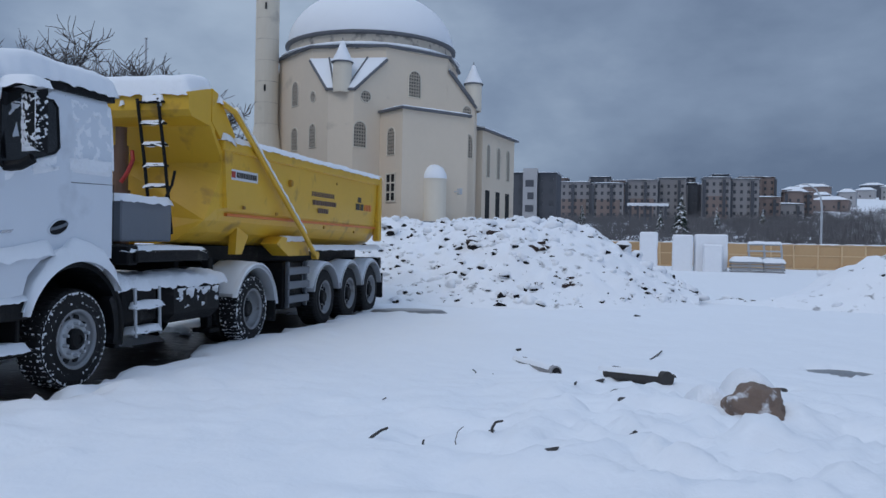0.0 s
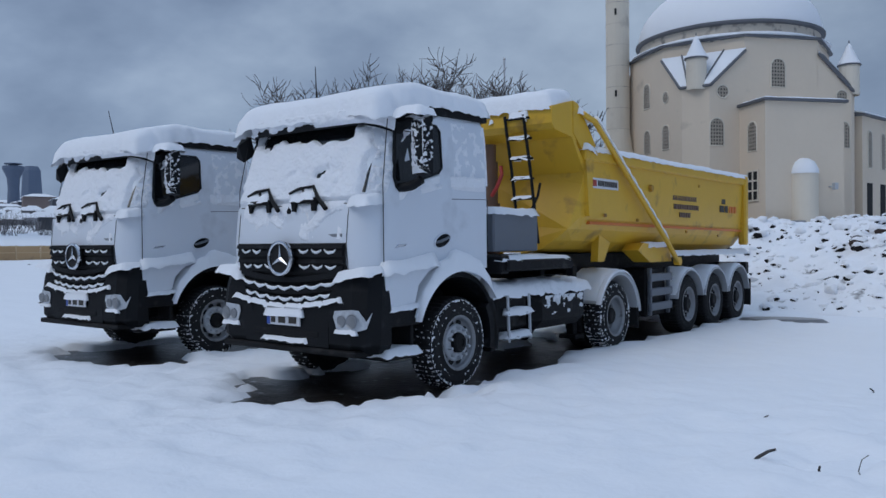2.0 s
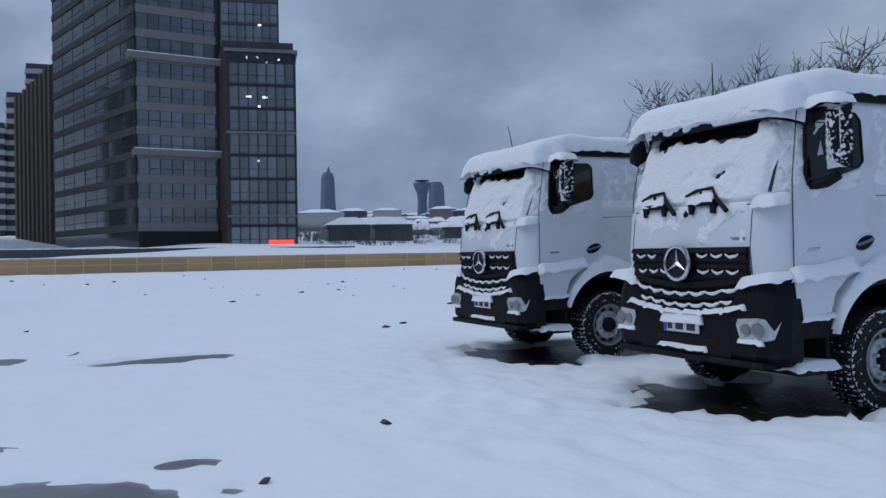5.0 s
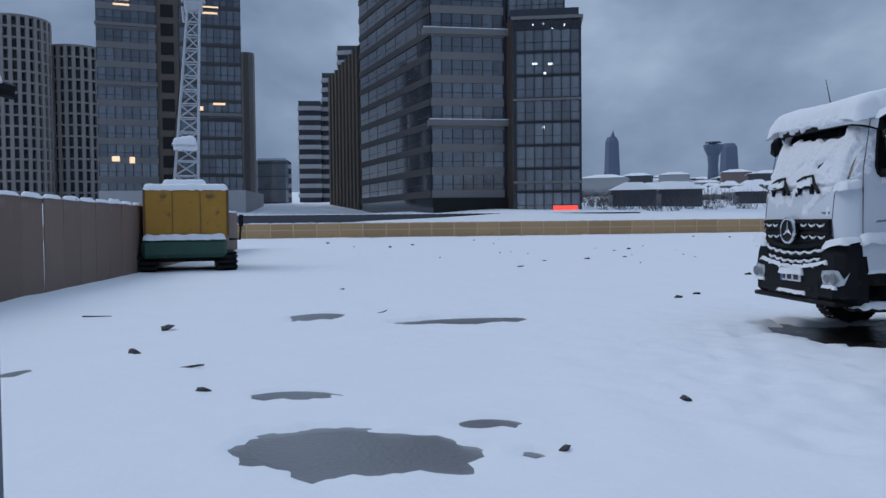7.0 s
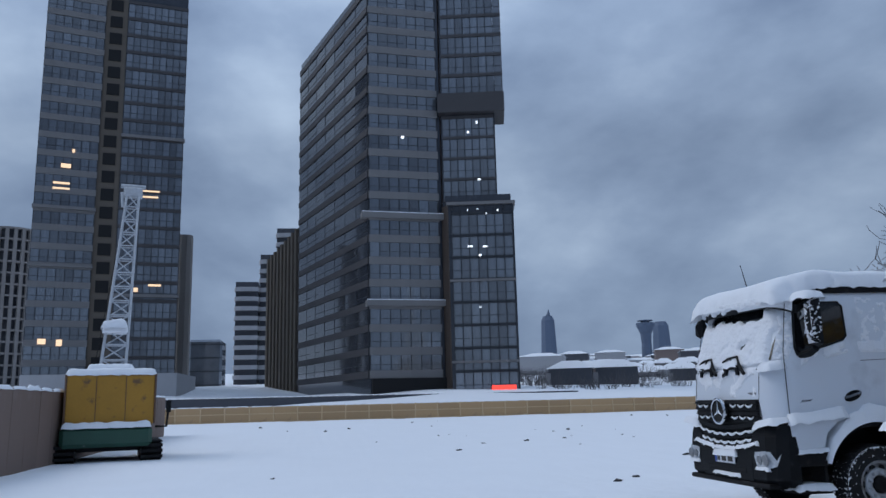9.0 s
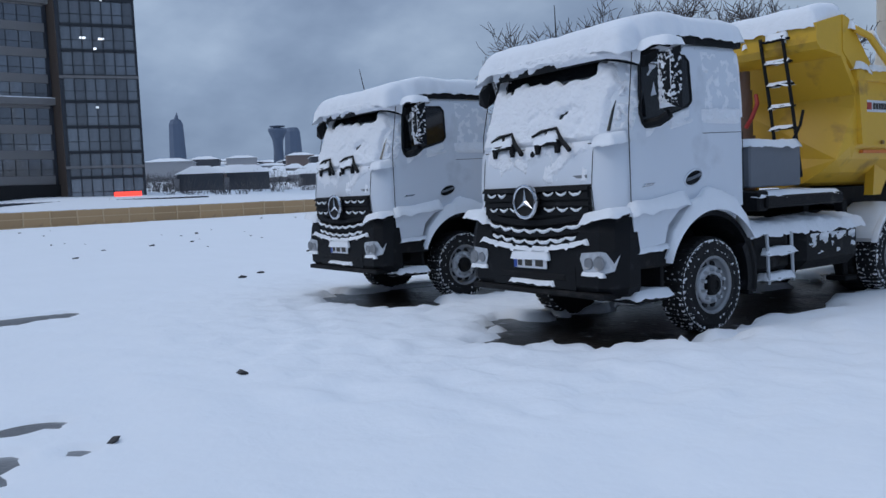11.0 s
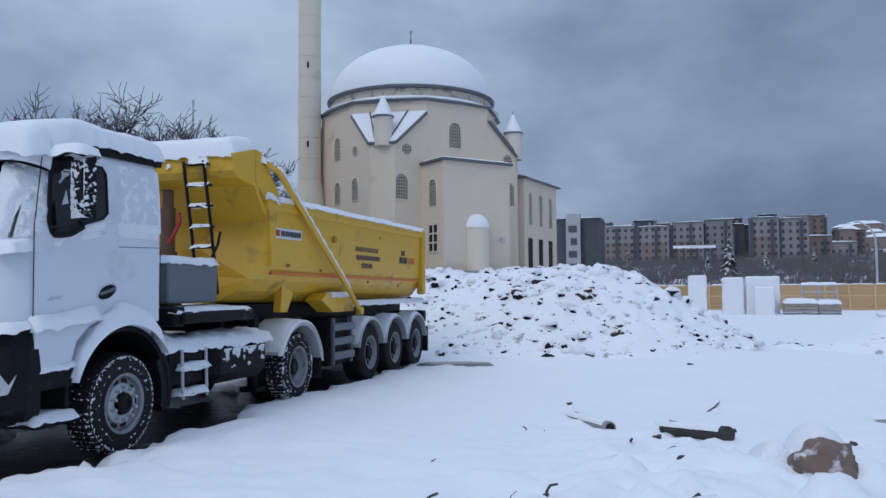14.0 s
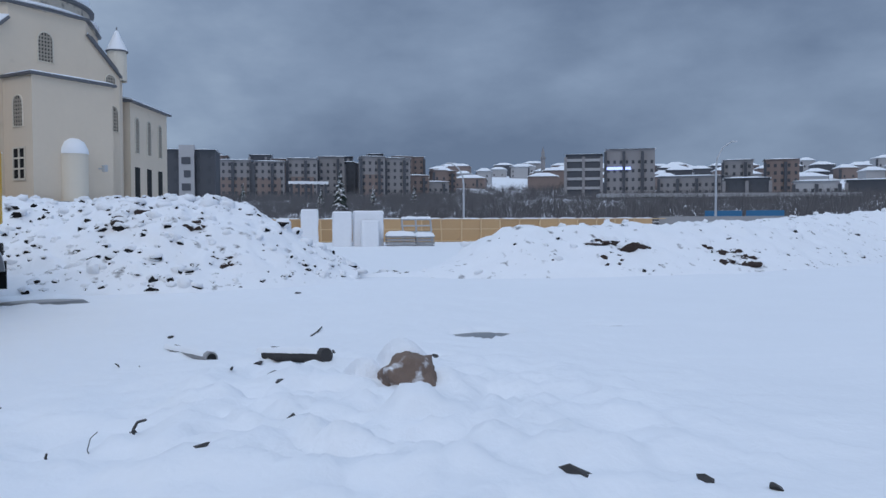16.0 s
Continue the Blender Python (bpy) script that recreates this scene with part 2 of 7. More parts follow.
WARM_LAMP = glow("lit_office_lamp", (1.0, 0.68, 0.42), 0.9)
WHITE_LAMP = glow("lit_white_lamp", (0.85, 0.92, 1.0), 1.5)
RED_SIGN = glow("lit_red_sign", (1.0, 0.06, 0.04), 1.4)
BLUE_SIGN = glow("lit_blue_sign", (0.4, 0.5, 1.0), 1.3)
RED_LAMP = glow("red_car_lamp", (1.0, 0.12, 0.1), 1.2)


# ---------- mesh helpers ----------
def part(name, bm, material, parent=None, label="", smooth=False):
    me = bpy.data.meshes.new(name)
    bmesh.ops.recalc_face_normals(bm, faces=bm.faces)
    bm.to_mesh(me)
    bm.free()
    me.materials.append(material)
    if smooth:
        me.shade_smooth()
    ob = new(name, me)
    if parent:
        ob.parent = parent
    if label:
        ob["label"] = label
    return ob


def thing(name, m, label, category, group="", kind=""):
    ob = new(name)
    ob.matrix_basis = m
    ob.empty_display_size = 0.2
    return tagged(ob, label, category, group, kind)


def B():
    return bmesh.new()


def box(bm, x0, x1, y0, y1, z0, z1, b=0.0, m=None):
    """A box, its edges chamfered by b, moved by m."""
    c, h = Vector(((x0 + x1) / 2, (y0 + y1) / 2, (z0 + z1) / 2)), Vector((abs(x1 - x0) / 2, abs(y1 - y0) / 2, abs(z1 - z0) / 2))
    b = min(b, 0.45 * min(h))
    m = m or Matrix()
    sg = [(i, j, k) for i in (-1, 1) for j in (-1, 1) for k in (-1, 1)]
    if b <= 0:
        v = {s: bm.verts.new(m @ (c + Vector([a * q for a, q in zip(s, h)]))) for s in sg}
        for ax in range(3):
            o = [a for a in range(3) if a != ax]
            for d in (-1, 1):
                loop = []
                for p, q in ((-1, -1), (1, -1), (1, 1), (-1, 1)):
                    s = [0, 0, 0]
                    s[ax], s[o[0]], s[o[1]] = d, p, q
                    loop.append(v[tuple(s)])
                bm.faces.new(loop)
        return
    vs = []
    for s in sg:
        for ax in range(3):
            vs.append(m @ (c + Vector([s[a] * (h[a] - (0 if a == ax else b)) for a in range(3)])))
    hull(bm, vs)


def hull(bm, pts):
    """The convex hull of some points, added to bm."""
    t = bmesh.new()
    vs = [t.verts.new(p) for p in pts]
    r = bmesh.ops.convex_hull(t, input=vs)
    bmesh.ops.delete(t, geom=[g for g in r["geom_interior"] if isinstance(g, bmesh.types.BMVert)], context="VERTS")
    made = {v: bm.verts.new(v.co) for v in t.verts}
    for f in t.faces:
        bm.faces.new([made[v] for v in f.verts])
    t.free()


def loft(bm, rings, closed=True, caps=True):
    rows = [[bm.verts.new(p) for p in r] for r in rings]
    n = len(rows[0])
    for a, b in zip(rows, rows[1:]):
        for i in range(n if closed else n - 1):
            j = (i + 1) % n
            bm.faces.new((a[i], a[j], b[j], b[i]))
    if caps and closed:
        bm.faces.new(rows[0])
        bm.faces.new(rows[-1])


def ring_at(p, d, r, seg, up=None):
    d = Vector(d).normalized()
    a = d.orthogonal().normalized() if up is None else Vector(up)
    c = d.cross(a)
    return [Vector(p) + r * (math.cos(2 * math.pi * i / seg) * a + math.sin(2 * math.pi * i / seg) * c) for i in range(seg)]


def rod(bm, p0, p1, r0, r1=None, seg=8):
    d = Vector(p1) - Vector(p0)
    a = d.normalized().orthogonal().normalized()
    loft(bm, [ring_at(p0, d, r0, seg, a), ring_at(p1, d, r0 if r1 is None else r1, seg, a)])


def pipe(bm, pts, r, seg=8):
    pts = [Vector(p) for p in pts]
    rings, a = [], None
    for i, p in enumerate(pts):
        d = pts[min(i + 1, len(pts) - 1)] - pts[max(i - 1, 0)]
        d.normalize()
        a = d.orthogonal().normalized() if a is None else (a - a.dot(d) * d).normalized()
        rings.append(ring_at(p, d, r[i] if isinstance(r, (list, tuple)) else r, seg, a))
    loft(bm, rings)


def spin(bm, profile, seg, m=None, a0=0.0, a1=2 * math.pi):
    """A profile of (radius, height) turned about z, then moved by m."""
    m = m or Matrix()
    full = abs(a1 - a0 - 2 * math.pi) < 1e-6
    n = seg if full else seg + 1
    cols = []
    for i in range(n):
        a = a0 + (a1 - a0) * i / seg
        cols.append([bm.verts.new(m @ Vector((r * math.cos(a), r * math.sin(a), z))) for r, z in profile])
    for i in range(seg):
        p, q = cols[i], cols[(i + 1) % n]
        for k in range(len(profile) - 1):
            if profile[k][0] < 1e-6 and profile[k + 1][0] < 1e-6:
                continue
            bm.faces.new((p[k], q[k], q[k + 1], p[k + 1]))
    bmesh.ops.remove_doubles(bm, verts=bm.verts, dist=1e-5)


def prism(bm, outline, p0, p1, m=None):
    """An outline of (a, b) swept from p0 to p1 along the third axis: x if the outline is (y, z)."""
    m = m or Matrix()
    loft(bm, [[m @ Vector((p, a, b)) for a, b in outline] for p in (p0, p1)])


def fbm(x, y, z=0.0, o=3):
    return noise.fractal(Vector((x, y, z)), 1.0, 2.0, o)


def snow_cap(bm, x0, x1, y0, y1, base, h, step=0.06, edge=0.15, seed=0.0, rag=0.03, lump=0.25, drop=0.02, freq=2.2):
    """Snow lying on a surface z = base(x, y): rounded at its rim, lumpy, with an uneven outline."""
    nx, ny = max(4, int((x1 - x0) / step)), max(4, int((y1 - y0) / step))
    grid = []
    for i in range(nx + 1):
        row = []
        for j in range(ny + 1):
            u, v = i / nx, j / ny
            x, y = x0 + (x1 - x0) * u, y0 + (y1 - y0) * v
            d = min(u * (x1 - x0), (1 - u) * (x1 - x0), v * (y1 - y0), (1 - v) * (y1 - y0))
            p = min(1.0, d / edge)
            prof = math.sqrt(max(0.0, 1 - (1 - p) ** 2))
            z = base(x, y) + h * prof * (1 + lump * fbm(x * freq + seed, y * freq, seed)) - (drop if p == 0 else 0)
            k = rag * (1 - p)
            row.append(bm.verts.new((x + k * fbm(x * 5 + seed, y * 5, 3.0), y + k * fbm(x * 5, y * 5 + seed, 7.0), z + (k * fbm(x * 7, y * 7, seed) if p < 1 else 0))))
        grid.append(row)
    for i in range(nx):
        for j in range(ny):
            bm.faces.new((grid[i][j], grid[i + 1][j], grid[i + 1][j + 1], grid[i][j + 1]))


def snow_patch(bm, at, nu, nv, thick, bare, seed=0.0, freq=3.0, lump=0.5, mask=None):
    """Snow stuck to a surface at(u, v) -> (point, normal); where noise falls below bare it thins out to nothing."""
    grid = []
    for i in range(nu + 1):
        row = []
        for j in range(nv + 1):
            u, v = i / nu, j / nv
            p, n = at(u, v)
            f = fbm(p.x * freq + seed, p.y * freq + seed, p.z * freq, 4) - bare + (mask(u, v) if mask else 0)
            e = min(u, 1 - u, v, 1 - v) * 14
            f = min(f, e - 0.4)
            t = thick * min(1.0, max(0.0, f) * 3) ** 0.6 * (1 + lump * fbm(p.x * 9, p.y * 9 + seed, p.z * 9)) if f > 0 else -0.012
            row.append(bm.verts.new(p + n * t))
        grid.append(row)
    for i in range(nu):
        for j in range(nv):
            bm.faces.new((grid[i][j], grid[i + 1][j], grid[i + 1][j + 1], grid[i][j + 1]))


# ---------- ground ----------
# bare spots in the snow: centre, half length, half width, turn in degrees
MUD_SPOTS = [(-6.75, 7.3, 3.0, 0.98, 90), (-6.7, 5.5, 1.35, 0.75, 8), (-6.75, 12.8, 3.2, 0.95, 90), (-11.3, 7.0, 2.4, 1.0, 90), (-11.2, 5.3, 1.35, 0.65, 5)]
PUDDLES = [(-6.3, -1.13, 0.8, 0.56, 75), (-6.86, -0.08, 0.24, 0.16, 80), (-8.08, -1.72, 0.38, 0.2, 85), (-14.4, -1.95, 0.45, 0.55, 90), (-13.5, 0.45, 1.1, 0.42, 100),
           (-39.4, 4.1, 1.1, 0.6, 90), (2.25, 10.1, 0.42, 0.36, 0), (-4.9, 15.4, 0.6, 0.24, 20), (1.25, 8.2, 0.1, 0.07, 0), (-6.0, 0.09, 0.12, 0.07, 40), (-9.6, -4.9, 0.12, 0.35, 70), (4.15, 10.35, 0.3, 0.06, 0)]


def spot(x, y, s, ragged):
    cx, cy, a, b, turn = s
    dx, dy = x - cx, y - cy
    if abs(dx) > a + b + 1 or abs(dy) > a + b + 1:
        return 9.0
    c, q = math.cos(radians(turn)), math.sin(radians(turn))
    u, v = (dx * c + dy * q) / a, (-dx * q + dy * c) / b
    return math.hypot(u, v) + ragged * fbm(x * 1.7 / max(b, 0.3), y * 1.7 / max(b, 0.3), cx, 4)


def rise(x, y):
    """The lie of the land: level in the yard, climbing slowly beyond its fences."""
    r = math.hypot(x, y)
    z = max(0.0, 0.045 * (min(r, 1000) - 78))
    z += 0.35 * max(0.0, min(1.0, (-x - 30) / 40)) if x < -30 and y > -30 else 0.0
    if y > 150 and r > 330:
        # the town's hill
        z += 0.045 * (min(r, 620) - 330) * max(0.0, min(1.0, (y / r - 0.6) * 6))
    return z


def snow_z(x, y):
    r = math.hypot(x, y)
    z = 0.085 + rise(x, y)
    if r < 90:
        z += 0.035 * fbm(x * 0.35, y * 0.35, 1.0) + 0.02 * fbm(x * 1.6, y * 1.6, 4.0)
        z += 0.010 * fbm(x * 6.0, y * 6.0, 2.0, 2) + 0.016 * abs(fbm(x * 2.9 + 5, y * 2.9, 6.0, 3))
        # trodden and rutted snow round the trucks
        near = math.exp(-(max(0.0, math.hypot((x + 8.0) / 4.5, (y - 5.0) / 3.0) - 0.7) ** 2) * 2.5)
        z += 0.06 * near * fbm(x * 2.6, y * 2.6, 8.0, 4)
        # the snowed-over debris mound and the trampled strip beside the truck
        z += 0.19 * math.exp(-(((x - 0.2) / 2.4) ** 2 + ((y - 5.6) / 2.6) ** 2)) * (0.75 + 0.75 * fbm(x * 1.1, y * 1.1, 9.0) + 0.7 * fbm(x * 2.4, y * 2.4, 2.0) + 0.4 * fbm(x * 5.5, y * 5.5, 3.0))
        z += 0.05 * math.exp(-(((x + 5.0) / 0.5) ** 2)) * (1 + fbm(x * 2, y * 2, 5.0)) if 4 < y < 17 else 0.0
    elif r > 110:
        z += 1.2 * fbm(x * 0.02, y * 0.02, 1.0)
    return z


def ground_z(x, y):
    z = snow_z(x, y)
    m = min(spot(x, y, s, 0.42) for s in MUD_SPOTS)
    if m < 1.12:
        z += (-0.045 - z) * max(0.0, min(1.0, (1.12 - m) / 0.16))
    p, q = min((spot(x, y, s, 0.5), k) for k, s in enumerate(PUDDLES))
    if p < 1.2:
        z += (snow_z(*PUDDLES[q][:2]) - 0.06 - z) * max(0.0, min(1.0, (1.2 - p) / 0.2))
    return z


def spread(lo, hi, step, far, grow=1.16):
    mid = list(np.arange(lo, hi, step))
    out, d, v = [], step, hi
    while v < far:
        out.append(v)
        d *= grow
        v += d
    out.append(far)
    pre, d, v = [], step, lo
    while v > -far:
        d *= grow
        v -= d
        pre.append(max(v, -far))
    return pre[::-1] + mid + out


xs, ys = spread(-15.0, 3.6, 0.075, 2600), spread(-4.0, 17.0, 0.085, 2600)
bm = B()
rows = [[bm.verts.new((x, y, ground_z(x, y))) for y in ys] for x in xs]
for i in range(len(xs) - 1):
    for j in range(len(ys) - 1):
        bm.faces.new((rows[i][j], rows[i + 1][j], rows[i + 1][j + 1], rows[i][j + 1]))
tagged(part("ground", bm, SNOW, smooth=True), "open yard under trampled bluish-white snow", "ground", kind="structure")


def flat_spot(name, s, grow, z, material, label, category):
    bm = B()
    cx, cy, a, b, turn = s
    m = pose(cx, cy, z, 0, 0, turn)
    mid = bm.verts.new(m @ Vector((0, 0, 0)))
    last = None
    for g, drop in ((0.9, 0.0), (0.9 + 0.5 * (grow - 0.9), 0.012), (grow, 0.11)):
        rim = [bm.verts.new(m @ Vector((a * g * math.cos(k * math.pi / 24), b * g * math.sin(k * math.pi / 24), -drop))) for k in range(48)]
        for k in range(48):
            q = (k + 1) % 48
            bm.faces.new((mid, rim[k], rim[q]) if last is None else (last[k], rim[k], rim[q], last[q]))
        last = rim
    return tagged(part(name, bm, material), label, category, kind="structure")


for s in PUDDLES:
    flat_spot("puddle", s, 1.5, snow_z(*s[:2]) - 0.027, SLUSH, "shallow grey slush puddle melted into the snow", "puddle")
bm = B()
mx, my = np.arange(-13.6, -4.6, 0.09), np.arange(4.0, 17.2, 0.09)
rows = [[bm.verts.new((x, y, 0.012 * fbm(x * 5, y * 5, 3.0) + 0.006)) for y in my] for x in mx]
for i in range(len(mx) - 1):
    for j in range(len(my) - 1):
        bm.faces.new((rows[i][j], rows[i + 1][j], rows[i + 1][j + 1], rows[i][j + 1]))
tagged(part("mud", bm, MUD, smooth=True), "wet dark mud left bare under the trucks", "mud", kind="structure")


# ---------- heaps ----------
def ridge_height(x, y, line, width, h, lump, seed):
    best = 0.0
    for (ax, ay, ah, aw), (bx, by, bh, bw) in zip(line, line[1:]):
        dx, dy = bx - ax, by - ay
        t = max(0.0, min(1.0, ((x - ax) * dx + (y - ay) * dy) / (dx * dx + dy * dy)))
        d = math.hypot(x - ax - t * dx, y - ay - t * dy)
        w, hh = aw + t * (bw - aw), ah + t * (bh - ah)
        q = max(0.0, 1 - d / w)
        best = max(best, hh * (q * q * (3 - 2 * q)) ** 0.72)
    if best <= 0:
        return 0.0
    return best * (1 + 0.10 * fbm(x * 0.5 + seed, y * 0.5, 2.0)) + min(1, best * 1.6) * lump * (fbm(x * 1.5 + seed, y * 1.5, 5.0, 4) + 0.45 * fbm(x * 4.5, y * 4.5, seed, 4))


def heap(name, line, x0, x1, y0, y1, step, lump, seed, label, clods, clod_size, bare=()):
    def z_at(x, y):
        return ridge_height(x, y, line, 0, 0, lump, seed)

    top = thing(name, pose(0, 0, 0), label, "rubble heap")
    bm = B()
    hx, hy = np.arange(x0, x1, step), np.arange(y0, y1, step)
    rows = [[bm.verts.new((x, y, (lambda h: h + 0.06 if h > 0.02 else -0.1)(z_at(x, y)))) for y in hy] for x in hx]
    for i in range(len(hx) - 1):
        for j in range(len(hy) - 1):
            bm.faces.new((rows[i][j], rows[i + 1][j], rows[i + 1][j + 1], rows[i][j + 1]))
    part("snow_cover", bm, HEAP, top, "crusted snow with dark soil showing through", smooth=True)
    rnd = random.Random(int(seed * 10) + 3)
    bm, bs_ = B(), B()
    n = tries = 0
    while n < clods and tries < clods * 14:
        tries += 1
        x, y = rnd.uniform(x0, x1), rnd.uniform(y0, y1)
        h = z_at(x, y)
        if h < 0.1 or z_at(x, y - 0.4) > h + 0.12:
            continue
        patch = fbm(x * 0.8, y * 0.8, seed + 3.0)
        if patch < -0.25 and rnd.random() < 0.6:
            continue
        n += 1
        s = clod_size * rnd.choice((0.25, 0.3, 0.35, 0.4, 0.5, 0.6, 0.9)) * rnd.uniform(0.7, 1.2)
        turn = pose(0, 0, 0, rnd.uniform(-22, 22), rnd.uniform(-22, 22), rnd.uniform(-60, 60))
        m = pose(x, y, h + 0.03 - 0.06 * s) @ turn @ Matrix.Diagonal((s * rnd.uniform(0.9, 1.3), s * rnd.uniform(0.7, 1.0), s * rnd.uniform(0.5, 0.8), 1))
        pts = [m @ (Vector((rnd.gauss(0, 1), rnd.gauss(0, 1), rnd.gauss(0, 1))).normalized() * rnd.uniform(0.75, 1.0) * 0.5) for _ in range(11)]
        bare_one = rnd.random() < 0.04 + 0.3 * max(0.0, patch)
        # Dark lumps pushed forward show below the caps as shaded gaps and soil.
        lift = Vector((0, -0.07 * s, 0.0))
        if bare_one or rnd.random() < (0.8 if patch > 0.05 else 0.45):
            hull(bm, [p + lift for p in pts])
        if not bare_one:
            c = sum(pts, Vector()) / len(pts)
            off = Vector((0, 0.09 * s, 0.12 * s))
            soft = [m @ (Vector((rnd.gauss(0, 1), rnd.gauss(0, 1), rnd.gauss(0, 1))).normalized() * rnd.uniform(0.4, 0.54)) for _ in range(30)]
            hull(bs_, [p + off for p in soft])
    tagged(part("rubble", bm, SOIL_AND_SHADE, top, "dark lumps of soil and broken stone, also drawing shaded gaps"), kind="stuff")
    tagged(part("rubble_snow", bs_, SNOW_ROUGH, top, "snow caps on the lumps", smooth=True), kind="stuff")
    for bx, by, bs in bare:
        for k in range(6):
            bm = B()
            x, y = bx + rnd.uniform(-bs, bs) * 0.8, by + rnd.uniform(-0.2, 0.2)
            h = z_at(x, y)
            s = bs * rnd.uniform(0.45, 0.8)
            m = pose(x, y, h + 0.03, rnd.uniform(-30, 30), rnd.uniform(-20, 20), rnd.uniform(-40, 40)) @ Matrix.Diagonal((s * 1.35, s * 0.7, s * 0.6, 1))
            hull(bm, [m @ (Vector((rnd.gauss(0, 1), rnd.gauss(0, 1), rnd.gauss(0, 1))).normalized() * rnd.uniform(0.75, 1.0) * 0.5) for _ in range(16)])
            bmesh.ops.subdivide_edges(bm, edges=bm.edges, cuts=2, smooth=0.4)
            for v in bm.verts:
                v.co += 0.09 * s * Vector((fbm(v.co.x * 6, v.co.y * 6, v.co.z * 6), fbm(v.co.z * 6, v.co.x * 6, 3.0), fbm(v.co.y * 6, v.co.z * 6, 7.0)))
            part("earth_clump", bm, EARTH, top, "exposed lump of wet brown earth")
            bm = B()
            snow_cap(bm, x - 0.45 * s, x + 0.45 * s, y - 0.1 * s, y + 0.4 * s, lambda a, b: h + 0.03 + 0.16 * s, 0.14 * s, 0.06, 0.15 * s, seed=x, lump=0.6, freq=6)
            part("clump_snow", bm, SNOW_ROUGH, top, smooth=True)
    return top


heap("rubble_heap", [(-16, 22.5, 2.2, 5.2), (-9.0, 22.0, 2.15, 5.0), (-5.5, 21.8, 2.0, 4.7), (-3.7, 21.8, 2.28, 4.8), (-2.8, 21.8, 2.2, 4.5), (-2.1, 21.8, 1.72, 4.0), (-1.3, 21.9, 1.35, 3.4), (-0.4, 22.2, 0.85, 2.6), (0.3, 22.9, 0.25, 1.4)], -17.5, 1.4, 16.6, 27.0, 0.09, 0.15, 1.3,
     "large heap of broken rubble and soil buried in snow", 2100, 0.42, [(-4.0, 20.3, 0.5), (-4.1, 19.8, 0.55), (-2.8, 19.6, 0.4), (-1.9, 18.7, 0.35), (-2.6, 18.2, 0.25)])
heap("earth_berm", [(4.2, 21.8, 0.35, 1.5), (6.3, 22.6, 1.35, 3.0), (9.0, 23.0, 1.35, 3.3), (14, 25.0, 1.42, 3.8), (24, 32.5, 1.75, 4.5), (45, 45, 2.4, 6)], 2.4, 50.0, 17.5, 52.0, 0.22, 0.16, 4.1,
     "long low berm of dug-out earth under snow", 620, 0.4, [(8.4, 21.4, 0.6), (8.95, 21.3, 0.85), (12.2, 21.9, 0.55), (12.55, 21.5, 0.8), (8.4, 20.7, 0.4), (12.95, 21.9, 0.6), (6.7, 20.7, 0.25)])
heap("small_rubble_heap", [(2.2, 21.9, 0.14, 0.9), (3.5, 21.7, 0.16, 0.9)], 1.0, 4.8, 20.6, 23.2, 0.1, 0.06, 6.2, "low scatter of broken stone poking through snow", 14, 0.4, [(2.5, 21.6, 0.3)])


# ---------- wheels ----------
SIDE = Matrix.Rotation(radians(90), 4, "Y")   # turns z into x: wheels are spun about the axle


